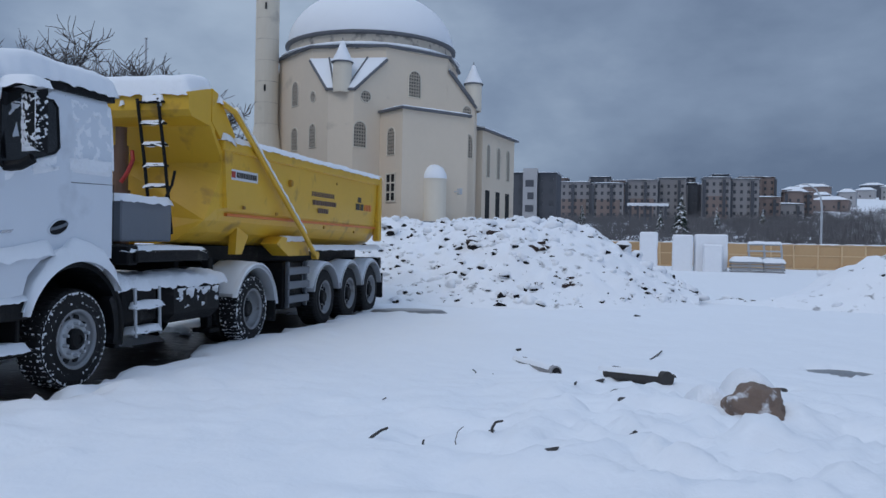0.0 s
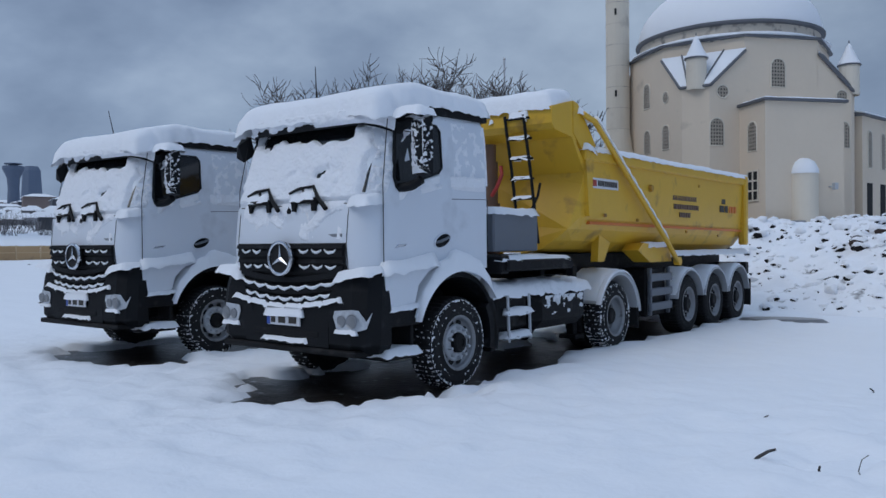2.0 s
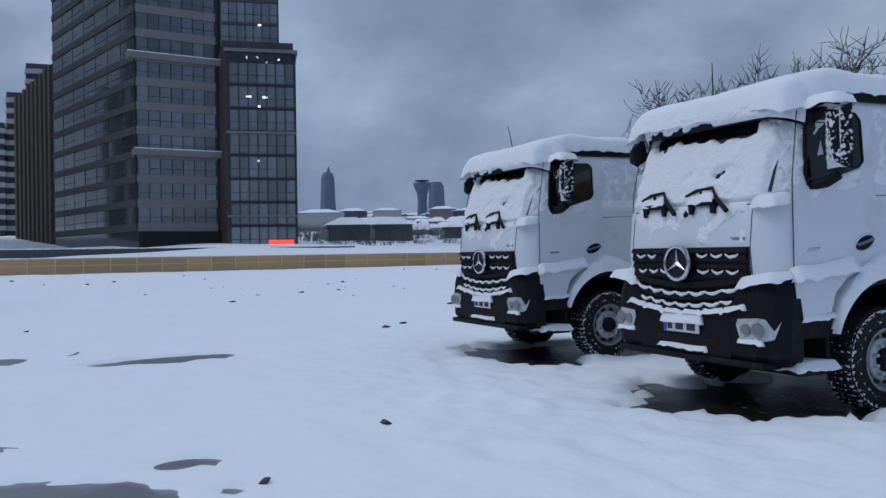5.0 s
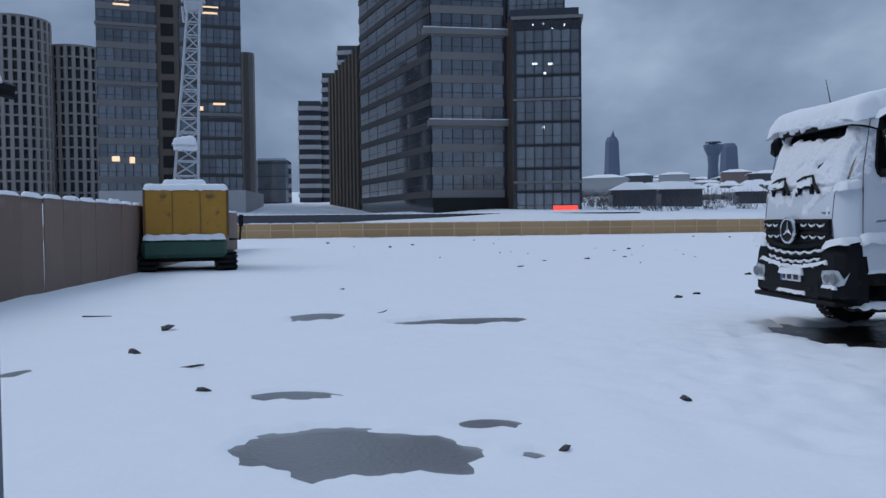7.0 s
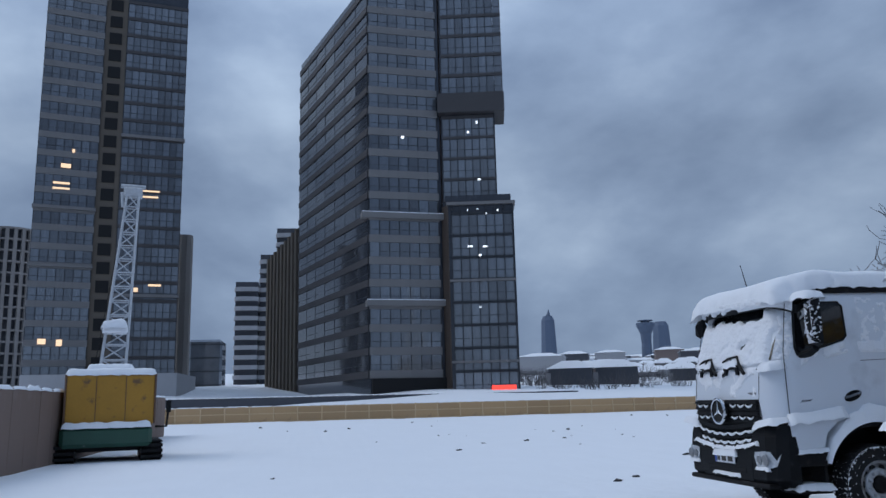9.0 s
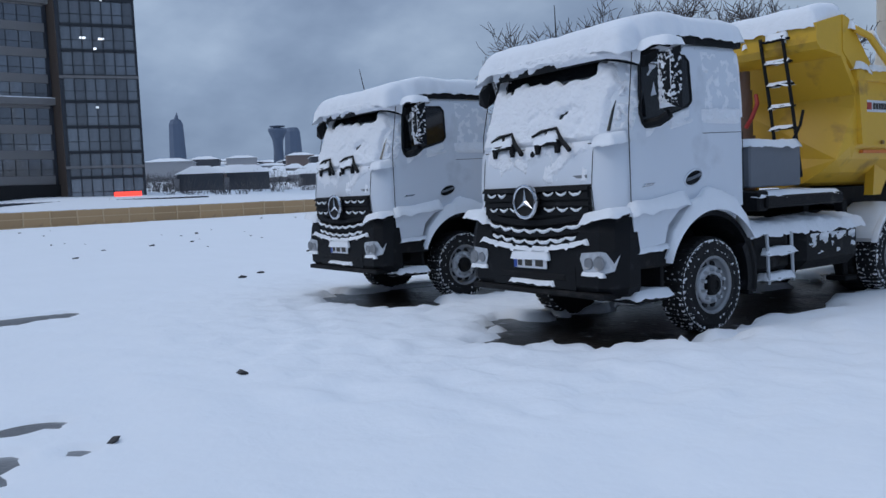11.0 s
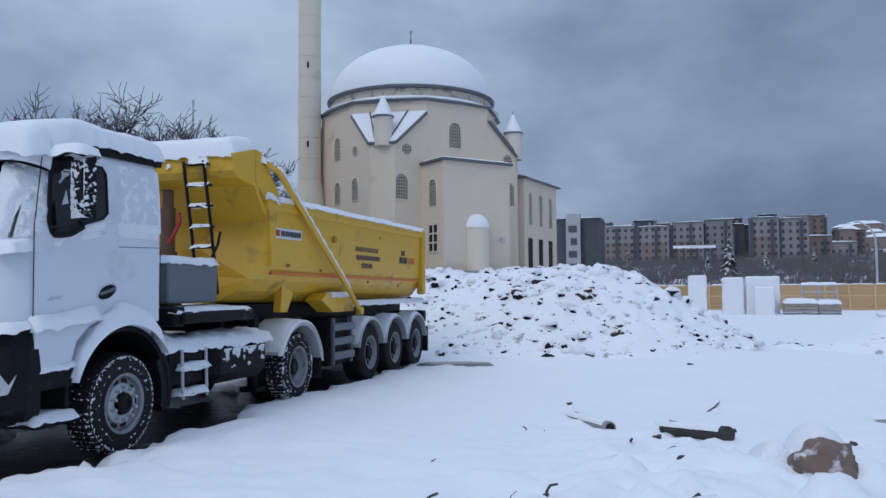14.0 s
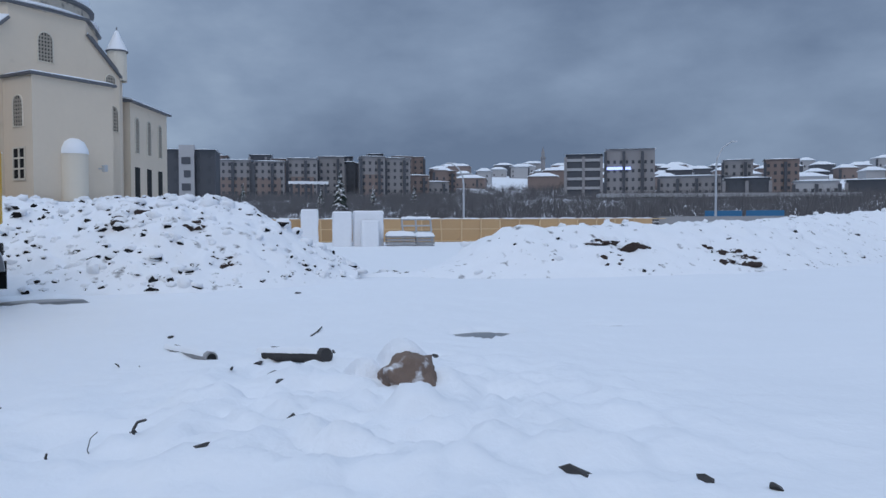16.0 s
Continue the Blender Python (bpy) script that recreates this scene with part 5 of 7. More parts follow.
    for y in (13.16, 14.47, 15.78):
        rod(bm, (-0.9, y, 0.52), (0.9, y, 0.52), 0.09, seg=10)
        box(bm, -0.6, 0.6, y - 0.3, y + 0.3, 0.55, 1.1, 0.06)
    part("frame", bm, BLACK, top)
    for x, y in ((0.8, 9.5), (-0.8, 9.5)):
        bm = B()
        box(bm, x - 0.06, x + 0.06, y, y + 0.12, 0.3, 1.3, 0.01)
        box(bm, x - 0.14, x + 0.14, y - 0.08, y + 0.2, 0.24, 0.3, 0.01)
        part("landing_leg", bm, BLACK, top)
    bm = B()
    snow_cap(bm, -1.12, 1.14, 7.3, 9.0, lambda x, y: 1.42, 0.05, 0.06, 0.06, seed=4.0, lump=0.5)
    part("frame_snow", bm, SNOW, top, smooth=True)
    # grey box between cab and tub
    bm = B()
    box(bm, -0.9, 0.86, 7.5, 8.55, 1.52, 2.02, 0.02)
    part("grey_locker", bm, GREY_PANEL, top)
    bm = B()
    snow_cap(bm, -0.9, 0.88, 7.48, 8.57, lambda x, y: 2.01, 0.08, 0.05, 0.07, seed=6.0)
    part("locker_snow", bm, SNOW, top, smooth=True)
    return top


tipper_trailer(pose(-7.02, 0, 0))


# ---------- mosque ----------
BASE = 3.6
MOSQUE = pose(-19.77, 56.12, BASE, 0, 0, -40.0)
mosque = thing("mosque", MOSQUE, "cream plastered mosque with a snow-covered dome", "mosque")
A, CH = 6.2, 1.2


def plan(a, ch):
    return [(a, -a + ch), (a, a - ch), (a - ch, a), (-a + ch, a), (-a, a - ch), (-a, -a + ch), (-a + ch, -a), (a - ch, -a)]


def slab(bm, outline, z0, z1):
    loft(bm, [[Vector((x, y, z)) for x, y in outline] for z in (z0, z1)])


OCT = 2 * A / (1 + math.sqrt(2)) / 2
bm = B()
slab(bm, plan(A, CH), -3.6, 7.7)
# upper octagon, with the corner shoulders sloping up to it
octo = [(A, -OCT), (A, OCT), (OCT, A), (-OCT, A), (-A, OCT), (-A, -OCT), (-OCT, -A), (OCT, -A)]
slab(bm, [(x * 0.997, y * 0.997) for x, y in octo], 7.6, 10.8)
part("wall", bm, PLASTER, mosque)
for sx in (-1, 1):
    for sy in (-1, 1):
        bm = B()
        hull(bm, [(sx * A, sy * (A - CH), 7.7), (sx * (A - CH), sy * A, 7.7), (sx * A * 0.998, sy * OCT, 9.9), (sx * OCT, sy * A * 0.998, 9.9), (sx * A * 0.998, sy * OCT, 7.7), (sx * OCT, sy * A * 0.998, 7.7)])
        part("corner_wall", bm, PLASTER, mosque)
bm = B()
spin(bm, [(0.0, 10.7), (6.35, 10.75), (6.35, 10.95), (6.0, 11.05), (6.0, 11.9), (0.0, 11.9)], 48)
part("drum", bm, PLASTER_STAIN, mosque, "weather-stained plaster drum", smooth=False)
for x0, y0, x1, y1 in [(*octo[i], *octo[(i + 1) % 8]) for i in range(8)]:
    bm = B()
    hull(bm, [(x * k, y * k, z) for x, y in ((x0, y0), (x1, y1)) for k, z in ((0.95, 10.8), (1.03, 10.8), (1.035, 10.95), (0.95, 11.05))])
    part("roof_cornice", bm, LEAD, mosque)
bm = B()
spin(bm, [(6.0, 11.8), (6.28, 11.86), (6.3, 12.0), (6.05, 12.1)], 64)
part("drum_cornice", bm, LEAD, mosque)
bm = B()
prof = []
for k in range(15):
    a = radians(90 * k / 14)
    prof.append((6.12 * math.cos(a), 12.06 + 4.2 * math.sin(a)))
prof[-1] = (0.0, prof[-1][1])
spin(bm, prof, 64)
for v in bm.verts:
    r = math.hypot(v.co.x, v.co.y)
    if r > 5.0:
        v.co.z += 0.05 * fbm(v.co.x, v.co.y, 2.0)
part("dome_snow", bm, SNOW, mosque, "smooth snow over the dome", smooth=True)
bm = B()
for r0, r1, a0, a1 in ((1.7, 2.15, 2, 28), (1.95, 2.25, 24, 52)):
    hull(bm, [(r * math.cos(radians(a)), r * math.sin(radians(a)), 12.06 + 4.2 * math.sqrt(1 - (r / 6.12) ** 2) + d) for r, a in ((r0, a0), (r1, a0), (r0, (a0 + a1) / 2), (r1, (a0 + a1) / 2), (0.5 * (r0 + r1), a1)) for d in (-0.05, 0.04)])
part("bare_lead", bm, LEAD, mosque)
bm = B()
spin(bm, [(6.02, 11.04), (6.6, 10.98), (6.62, 11.06), (6.0, 11.32)], 48)
part("cornice_snow", bm, SNOW, mosque, smooth=True)
bm = B()
rod(bm, (0, 0, 15.9), (0, 0, 17.5), 0.05, 0.03)
for z, r in ((16.2, 0.16), (16.55, 0.13), (16.9, 0.1)):
    spin(bm, [(0.0, z - r), (r * 0.8, z - r * 0.5), (r, z), (r * 0.8, z + r * 0.5), (0.0, z + r)], 12)
pipe(bm, [(0.14 * math.sin(a), 0, 17.6 - 0.14 * math.cos(a)) for a in np.linspace(-2.5, 2.5, 12)], 0.03, 6)
part("finial", bm, LEAD, mosque)
# corner shoulders in snow, with turrets
for sx, sy in ((1, -1), (1, 1), (-1, -1), (-1, 1)):
    bm = B()
    pts = [(sx * (A + 0.12), sy * (A - CH)), (sx * (A - CH), sy * (A + 0.12)), (sx * OCT, sy * (A + 0.12)), (sx * (A + 0.12), sy * OCT)]
    zz = [7.7, 7.7, 9.95, 9.95]
    hull(bm, [(x, y, z + d) for (x, y), z in zip(pts, zz) for d in (0.02, 0.16)])
    shoulder = part("shoulder_roof", bm, SNOW, mosque, "steep snowy corner roof")
    for (p, q) in ((0, 3), (1, 2), (0, 1)):
        bm = B()
        u, v = Vector((*pts[p], zz[p] + 0.0)), Vector((*pts[q], zz[q] + 0.0))
        rod(bm, u, v, 0.1, seg=6)
        part("eave", bm, LEAD, shoulder)
    for k in range(3):
        bm = B()
        t = 0.25 + 0.25 * k
        u = Vector((*pts[0], zz[0] + 0.2)).lerp(Vector((*pts[1], zz[1] + 0.2)), t)
        v = Vector((*pts[3], zz[3] + 0.2)).lerp(Vector((*pts[2], zz[2] + 0.2)), t)
        rod(bm, u, v, 0.06, seg=6)
        part("lead_roll", bm, LEAD, shoulder)
    tur = new("turret")
    tur.parent = mosque
    tx, ty = sx * (A - 0.75), sy * (A - 0.75)
    bm = B()
    spin(bm, [(0.62, 7.5), (0.62, 9.45), (0.0, 9.45)], 20, Matrix.Translation((tx, ty, 0)))
    part("turret_wall", bm, PLASTER_PALE, tur)
    bm = B()
    spin(bm, [(0.7, 9.42), (0.74, 9.5), (0.62, 9.6), (0.0, 9.6)], 20, Matrix.Translation((tx, ty, 0)))
    part("turret_eave", bm, LEAD, tur)
    bm = B()
    rod(bm, (tx, ty, 10.7), (tx, ty, 11.1), 0.035)
    part("turret_finial", bm, LEAD, tur)
    bm = B()
    spin(bm, [(0.72, 9.5), (0.4, 10.15), (0.12, 10.8), (0.0, 10.95)], 20, Matrix.Translation((tx, ty, 0)))
    part("turret_snow", bm, SNOW, tur, smooth=True)


# windows: face matrix turns (across, up, out) into the wall
def face(nx, ny, dist):
    """Across to the right as seen from outside, y outward."""
    ang = math.atan2(ny, nx)
    return Matrix.Rotation(ang, 4, "Z") @ Matrix.Translation((dist, 0, 0)) @ Matrix.Rotation(radians(90), 4, "Z")


def arched_window(m, across, z0, z1, w, parent, round_=False):
    """A recessed arched opening with a pierced grille and a proud sill, on a wall frame m (x across, -y outward)."""
    win = new("window")
    win.parent = parent
    r = w / 2
    if round_:
        pts = [(across + r * math.cos(a), (z0 + z1) / 2 + r * math.sin(a)) for a in np.linspace(0, 2 * math.pi, 17)[:-1]]
    else:
        pts = [(across - r, z0), (across + r, z0)] + [(across + r * math.cos(a), z1 - r + r * math.sin(a)) for a in np.linspace(0, math.pi, 9)]
    bm = B()
    loft(bm, [[m @ Vector((x, y, z)) for x, z in pts] for y in (-0.012, 0.1)])
    part("opening", bm, DARK, win)
    bm = B()
    n = max(2, int(round(w / 0.2)))
    for k in range(1, n):
        x = across - r + w * k / n
        top_ = z1 - r + math.sqrt(max(0, r * r - (x - across) ** 2)) if not round_ else (z0 + z1) / 2 + math.sqrt(max(0, r * r - (x - across) ** 2))
        lo_ = z0 if not round_ else z0 + z1 - top_
        box(bm, x - 0.042, x + 0.042, -0.05, -0.014, lo_, top_, 0, m)
    k = z0 + 0.2
    while k < z1 - 0.1:
        h = r if (k < z1 - r and not round_) else math.sqrt(max(0.01, r * r - (k - (z1 - r if not round_ else (z0 + z1) / 2)) ** 2))
        box(bm, across - h, across + h, -0.05, -0.014, k - 0.05, k + 0.05, 0, m)
        k += 0.22
    part("grille", bm, GRILLE, win)
    bm = B()
    pipe(bm, [m @ Vector((x, -0.02, z)) for x, z in pts + pts[:1]], 0.05, 5)
    part("surround", bm, PLASTER_PALE, win)


FX, FY = face(1, 0, A), face(0, -1, A)
for across, z0, z1, w, rd in ((-4.5, 4.0, 5.7, 0.95, 0), (-4.1, 6.95, 7.75, 0.8, 1), (-0.25, 7.75, 9.55, 1.0, 0), (4.3, 6.9, 7.7, 0.8, 1), (4.4, 4.0, 5.7, 0.95, 0)):
    arched_window(FX, across, z0, z1, w, mosque, rd)
for across, z0, z1, w, rd in ((2.9, 4.1, 5.7, 0.95, 0), (2.9, 7.1, 7.9, 0.75, 1), (0.2, 4.1, 5.7, 0.95, 0), (0.2, 7.2, 8.9, 0.95, 0), (-3.0, 4.1, 5.7, 0.95, 0)):
    arched_window(FY, across, z0, z1, w, mosque, rd)
# mihrab block
bm = B()
box(bm, A - 0.1, 8.9, -2.95, 2.35, -3.6, 6.35)
part("niche_block", bm, PLASTER, mosque)
bm = B()
box(bm, A, 9.1, -3.15, 2.55, 6.35, 6.53, 0.03)
cor = part("block_cornice", bm, LEAD, mosque)
bm = B()
snow_cap(bm, A, 9.1, -3.15, 2.55, lambda x, y: 6.52, 0.12, 0.3, 0.25, seed=1.0)
part("block_snow", bm, SNOW, cor, smooth=True)
FS = face(0, -1, 2.95)
arched_window(FS, 7.6, 3.5, 5.3, 0.9, mosque)
rect = new("window")
rect.parent = mosque
bm = B()
box(bm, 7.1, 8.2, -0.02, 0.1, 0.5, 2.3, 0, FS)
part("opening", bm, DARK, rect)
bm = B()
for x in (7.1, 7.65, 8.2):
    box(bm, x - 0.05, x + 0.05, -0.07, -0.02, 0.5, 2.3, 0, FS)
for z in (0.5, 1.1, 1.7, 2.3):
    box(bm, 7.05, 8.25, -0.07, -0.02, z - 0.05, z + 0.05, 0, FS)
part("frame", bm, PLASTER_PALE, rect)
bm = B()
spin(bm, [(0.8, -3.6), (0.8, 2.1), (0.0, 2.1)], 16, Matrix.Translation((8.9, -0.4, 0)), -math.pi / 2, math.pi / 2)
part("bay", bm, PLASTER_PALE, mosque, "half-round pale bay")
bm = B()
spin(bm, [(0.84, 2.05), (0.8, 2.35), (0.6, 2.75), (0.3, 2.95), (0.0, 3.0)], 18, Matrix.Translation((8.9, -0.4, 0)), -math.pi / 2, math.pi / 2)
part("bay_snow", bm, SNOW, mosque, "cap of snow on the bay", smooth=True)
bm = B()
rod(bm, (8.85, 1.3, 1.3), (9.3, 1.4, 1.3), 0.05)
box(bm, 9.2, 9.5, 1.25, 1.5, 1.1, 1.5, 0.03)
part("wall_unit", bm, GALV, mosque)
# side wing
wing_m = MOSQUE.inverted() @ pose(-11.55, 58.0, BASE, 0, 0, 80)
bm = B()
box(bm, 0, 7.4, 0, 5.5, -3.6, 6.3, 0, wing_m)
wing = part("side_wing", bm, PLASTER, mosque)
bm = B()
prism(bm, [(-0.3, 6.3), (5.8, 6.3), (5.8, 6.42), (2.7, 7.0), (-0.3, 6.42)], -0.3, 7.7, wing_m)
part("wing_roof", bm, LEAD, wing)
bm = B()
prism(bm, [(-0.28, 6.43), (2.7, 7.02), (5.8, 6.43), (5.8, 6.5), (2.7, 7.12), (-0.28, 6.52)], -0.28, 7.65, wing_m)
part("wing_roof_snow", bm, SNOW, wing)
for k in range(3):
    arched_window(wing_m, 1.2 + 2.3 * k, 2.9, 5.4, 0.75, mosque)
    win = new("window")
    win.parent = mosque
    bm = B()
    box(bm, 0.75 + 2.3 * k, 1.65 + 2.3 * k, -0.02, 0.1, -0.6, 1.9, 0, wing_m)
    part("opening", bm, DARK, win)
bm = B()
prism(bm, [(-14, -3.7), (-14, -0.75), (4.5, -0.75), (4.5, -3.7)], -16, 9.6)
part("terrace", bm, CONCRETE, mosque)
bm = B()
box(bm, 5.0, 6.6, -9.5, -7.5, -0.8, 2.5, 0.05)
part("annex", bm, GREY_PANEL, mosque)
# minaret
min_p = (-26.35, 52.35)
minaret = thing("minaret", pose(*min_p, 0), "tall round pale stone minaret", "minaret")
bm = B()
spin(bm, [(1.45, 0.0), (1.45, 6.2), (1.3, 6.6), (0.86, 9.6), (0.84, 9.7), (0.82, 30.0), (0.0, 30.0)], 20)
part("shaft", bm, PLASTER_PALE, minaret, smooth=False)
for k in range(14):
    bm = B()
    z = 9.7 + 1.5 * k
    spin(bm, [(0.85, z), (0.858, z + 0.02), (0.85, z + 0.04)], 20)
    part("course_joint", bm, PLASTER_STAIN, minaret)
for z in (12.0, 17.8):
    bm = B()
    box(bm, 0.2, 0.32, -0.86, -0.78, z, z + 0.45)
    part("slit_window", bm, DARK, minaret)
bm = B()
spin(bm, [(0.84, 27.8), (1.5, 29.4), (1.5, 30.6), (0.75, 30.6), (0.75, 34.5), (0.9, 34.6), (0.0, 39.0)], 20)
part("balcony", bm, PLASTER_PALE, minaret)


# ---------- fences ----------
def hoarding(name, p0, p1, base, h, width, material, label, frame_mat=None, snow=0.05, tilt=0.0):
    """A line of sheets on battens from p0 to p1, with snow along the top."""
    d = Vector((p1[0] - p0[0], p1[1] - p0[1], 0))
    L = d.length
    top = thing(name, pose(p0[0], p0[1], 0, 0, 0, math.degrees(math.atan2(d.y, d.x))), label, "fence")
    n = int(L / width)
    rnd = random.Random(int(L * 10))
    bm0 = B()
    box(bm0, 0.01, width - 0.01, -0.012, 0.012, 0, h, 0.003)
    sheet = part("panel", bm0, material, top)
    sheet.matrix_basis = Matrix.Translation((0, 0, base(*p0)))
    bm0 = B()
    box(bm0, -0.05, 0.05, -0.09, -0.015, 0, h - 0.03, 0.008)
    post = part("post", bm0, frame_mat or material, top)
    for k in range(n):
        q = Vector((*p0, 0)) + d * (k * width / L)
        z = base(q.x, q.y) + rnd.uniform(-0.02, 0.02)
        m = pose(k * width, rnd.uniform(-0.01, 0.01), z, rnd.uniform(-0.6, 0.6), 0, 0)
        for o in (sheet, post):
            c = o if k == 0 else o.copy()
            if k:
                scene.collection.objects.link(c)
            c.matrix_basis = m @ (pose(0, 0, 0, 0, rnd.uniform(-2.5, 2.5), 0) if o is post else Matrix())
    if frame_mat:
        bm = B()
        for z in (0.12, h * 0.55, h - 0.1):
            box(bm, 0, L, -0.05, -0.014, z + base(*p0), z + 0.07 + base(*p0))
        part("rail", bm, frame_mat, top)
    step = width
    for k in range(int(L / step)):
        q = Vector((*p0, 0)) + d * (k * step / L)
        z = base(q.x, q.y) + h - 0.01
        bm = B()
        snow_cap(bm, k * step - 0.06, k * step + step + 0.06, -0.07, 0.05, lambda a, b: z, snow * (1 + 0.5 * fbm(k * 0.7, 2.0)), 0.3, 0.05, seed=k * 0.37)
        part("fence_snow", bm, SNOW, top, smooth=True)
    return top


hoarding("plywood_fence", (-71, -30), (-71, 62), lambda x, y: 0.3, 1.42, 2.0, PLY, "weathered plywood site hoarding on timber posts", PLY_FRAME)
hoarding("plywood_fence", (-18, 61), (28, 58.0), lambda x, y: 0.0, 1.85, 1.5, PLY, "weathered plywood site hoarding on timber posts", PLY_FRAME)
hoarding("brown_fence", (-48, -8.95), (-4.8, -8.7), lambda x, y: 0.0, 2.35, 1.2, BROWN_PANEL, "dark brown board hoarding topped with snow", snow=0.1)
bm = B()
prism(bm, [(0, 0), (0.35, 0), (0.3, 1.95), (0.05, 1.95)], 0, 62, pose(27.5, 58.2, 0, 0, 0, -33))
tagged(part("road_barrier", bm, CONCRETE), "grey concrete road barrier edged with snow", "barrier", kind="structure")


# ---------- white blocks by the back fence ----------
def block(x0, x1, y, h, depth, name="wrapped_block", label="tall white block standing in the snow"):
    bm = B()
    box(bm, x0, x1, y, y + depth, 0.0, h, 0.08)
    bmesh.ops.subdivide_edges(bm, edges=bm.edges, cuts=3, use_grid_fill=True)
    for v in bm.verts:
        v.co += 0.03 * Vector((fbm(v.co.x * 2, v.co.z * 2, 1.0), fbm(v.co.y, v.co.z * 2, 2.0), fbm(v.co.x, v.co.y, 3.0)))
    return tagged(part(name, bm, SNOW_ROUGH), label, "block", "white blocks by the fence")


block(-0.07, 1.0, 49.3, 2.4, 1.0)
block(1.87, 3.05, 49.3, 2.25, 1.0)
block(3.15, 5.05, 49.6, 2.3, 1.0, label="wide white block standing in the snow")
block(3.6, 4.65, 48.5, 1.7, 0.9, label="shorter white block standing in the snow")
for x0, x1, h in ((5.15, 6.9, 0.75), (6.95, 8.1, 0.7)):
    pal = thing("pallet_stack", pose(x0, 48.6, 0), "grey pallet stack under snow", "pallet stack", "pallet stacks")
    for k in range(4):
        bm = B()
        box(bm, 0, x1 - x0, 0, 1.1, 0.05 + k * h / 4, 0.05 + (k + 0.7) * h / 4, 0.01)
        part("layer", bm, CONCRETE, pal)
    bm = B()
    snow_cap(bm, -0.05, x1 - x0 + 0.05, -0.05, 1.15, lambda x, y: h, 0.25, 0.12, 0.35, seed=x0)
    part("stack_snow", bm, SNOW, pal, smooth=True)
rack = thing("steel_rack", pose(6.6, 50.2, 0, 0, 0, 8), "white steel trestle rack covered with snow", "rack")
for x in (-0.2, 0.7, 1.7):
    bm = B()
    pipe(bm, [(x, 0, 0), (x - 0.15, 0, 1.75)], 0.06, 6)
    part("upright", bm, GALV, rack)
for z in (0.9, 1.3, 1.7):
    bm = B()
    box(bm, -0.4, 1.6, -0.1, 0.1, z, z + 0.1, 0.02)
    part("shelf", bm, GALV, rack)
bm = B()
snow_cap(bm, -0.4, 1.6, -0.15, 0.15, lambda x, y: 1.79, 0.15, 0.1, 0.12)
part("rack_snow", bm, SNOW, rack, smooth=True)


# ---------- debris in the foreground ----------
def debris_log(p, q, r, hollow, label):
    bm = B()
    p, q = Vector(p), Vector(q)
    n = 8
    rings = []
    d = q - p
    a = d.normalized().orthogonal().normalized()
    for k in range(n + 1):
        rings.append([c + Vector((0.05 * r * fbm(k * 0.7, i * 1.0, r), 0, 0.05 * r * fbm(i * 1.3, k * 0.5, r))) for i, c in enumerate(ring_at(p.lerp(q, k / n), d, r * (1 + 0.1 * fbm(k * 0.5, 1.0)), 14, a))])
    loft(bm, rings)
    top = part("debris_pipe" if hollow else "log", bm, CONCRETE if hollow else TWIG)
    tagged(top, label, "debris")
    if hollow:
        bm = B()
        dd = d.normalized()
        loft(bm, [ring_at(q + dd * 0.003, d, r * 0.75, 14, a), ring_at(q + dd * 0.006, d, r * 0.74, 14, a)])
        part("bore", bm, DARK, top)
    bm = B()
    m = Matrix.Translation(p) @ Matrix.Rotation(math.atan2(d.y, d.x), 4, "Z")
    L = math.hypot(d.x, d.y)
    tmp = B()
    snow_cap(tmp, -0.1, L * 0.93, -r * 1.1, r * 1.4, lambda x, y: (d.z / L) * x + r * 0.6, r * 0.5, 0.015, r * 0.9, seed=r * 10, rag=0.006)
    bmesh.ops.transform(tmp, matrix=m, verts=tmp.verts)
    part("log_snow", tmp, SNOW, top, smooth=True)
    bm.free()


debris_log((-0.55, 8.2, ground_z(-0.55, 8.2) + 0.06), (0.05, 7.42, ground_z(0.05, 7.42) + 0.05), 0.075, False, "broken dark log half buried in snow")
debris_log((-1.66, 9.25, ground_z(-1.66, 9.25) + 0.0), (-1.13, 8.35, ground_z(-1.13, 8.35) + 0.035), 0.07, True, "broken grey pipe lying in snow")
rock_c = Vector((0.74, 6.4, 0.2))
bm = B()
bmesh.ops.create_icosphere(bm, subdivisions=4, radius=1.0)
for v in bm.verts:
    n_ = v.co.copy()
    k = 1 + 0.28 * fbm(n_.x * 1.4, n_.y * 1.4, n_.z * 1.4) + 0.07 * fbm(n_.x * 5, n_.y * 5, n_.z * 5)
    v.co = rock_c + Vector((n_.x * 0.265, n_.y * 0.25, n_.z * 0.24)) * k
boulder = tagged(part("boulder", bm, STONE, smooth=True), "rough brown boulder capped and ringed with snow", "boulder")
bm = B()
for v_seed, (x0, x1, y0, y1, z, h) in enumerate(((0.42, 1.02, 6.42, 7.0, 0.24, 0.14), (0.12, 0.62, 6.4, 7.1, 0.12, 0.2))):
    snow_cap(bm, x0, x1, y0, y1, lambda x, y: z + (0.12 if v_seed == 0 else 0.04) - 0.25 * ((x - (x0 + x1) / 2) / (x1 - x0) * 2) ** 2, h, 0.04, 0.2, seed=v_seed + 3.0, lump=0.3)
part("boulder_snow", bm, SNOW_ROUGH, boulder, "snow cap", smooth=True)


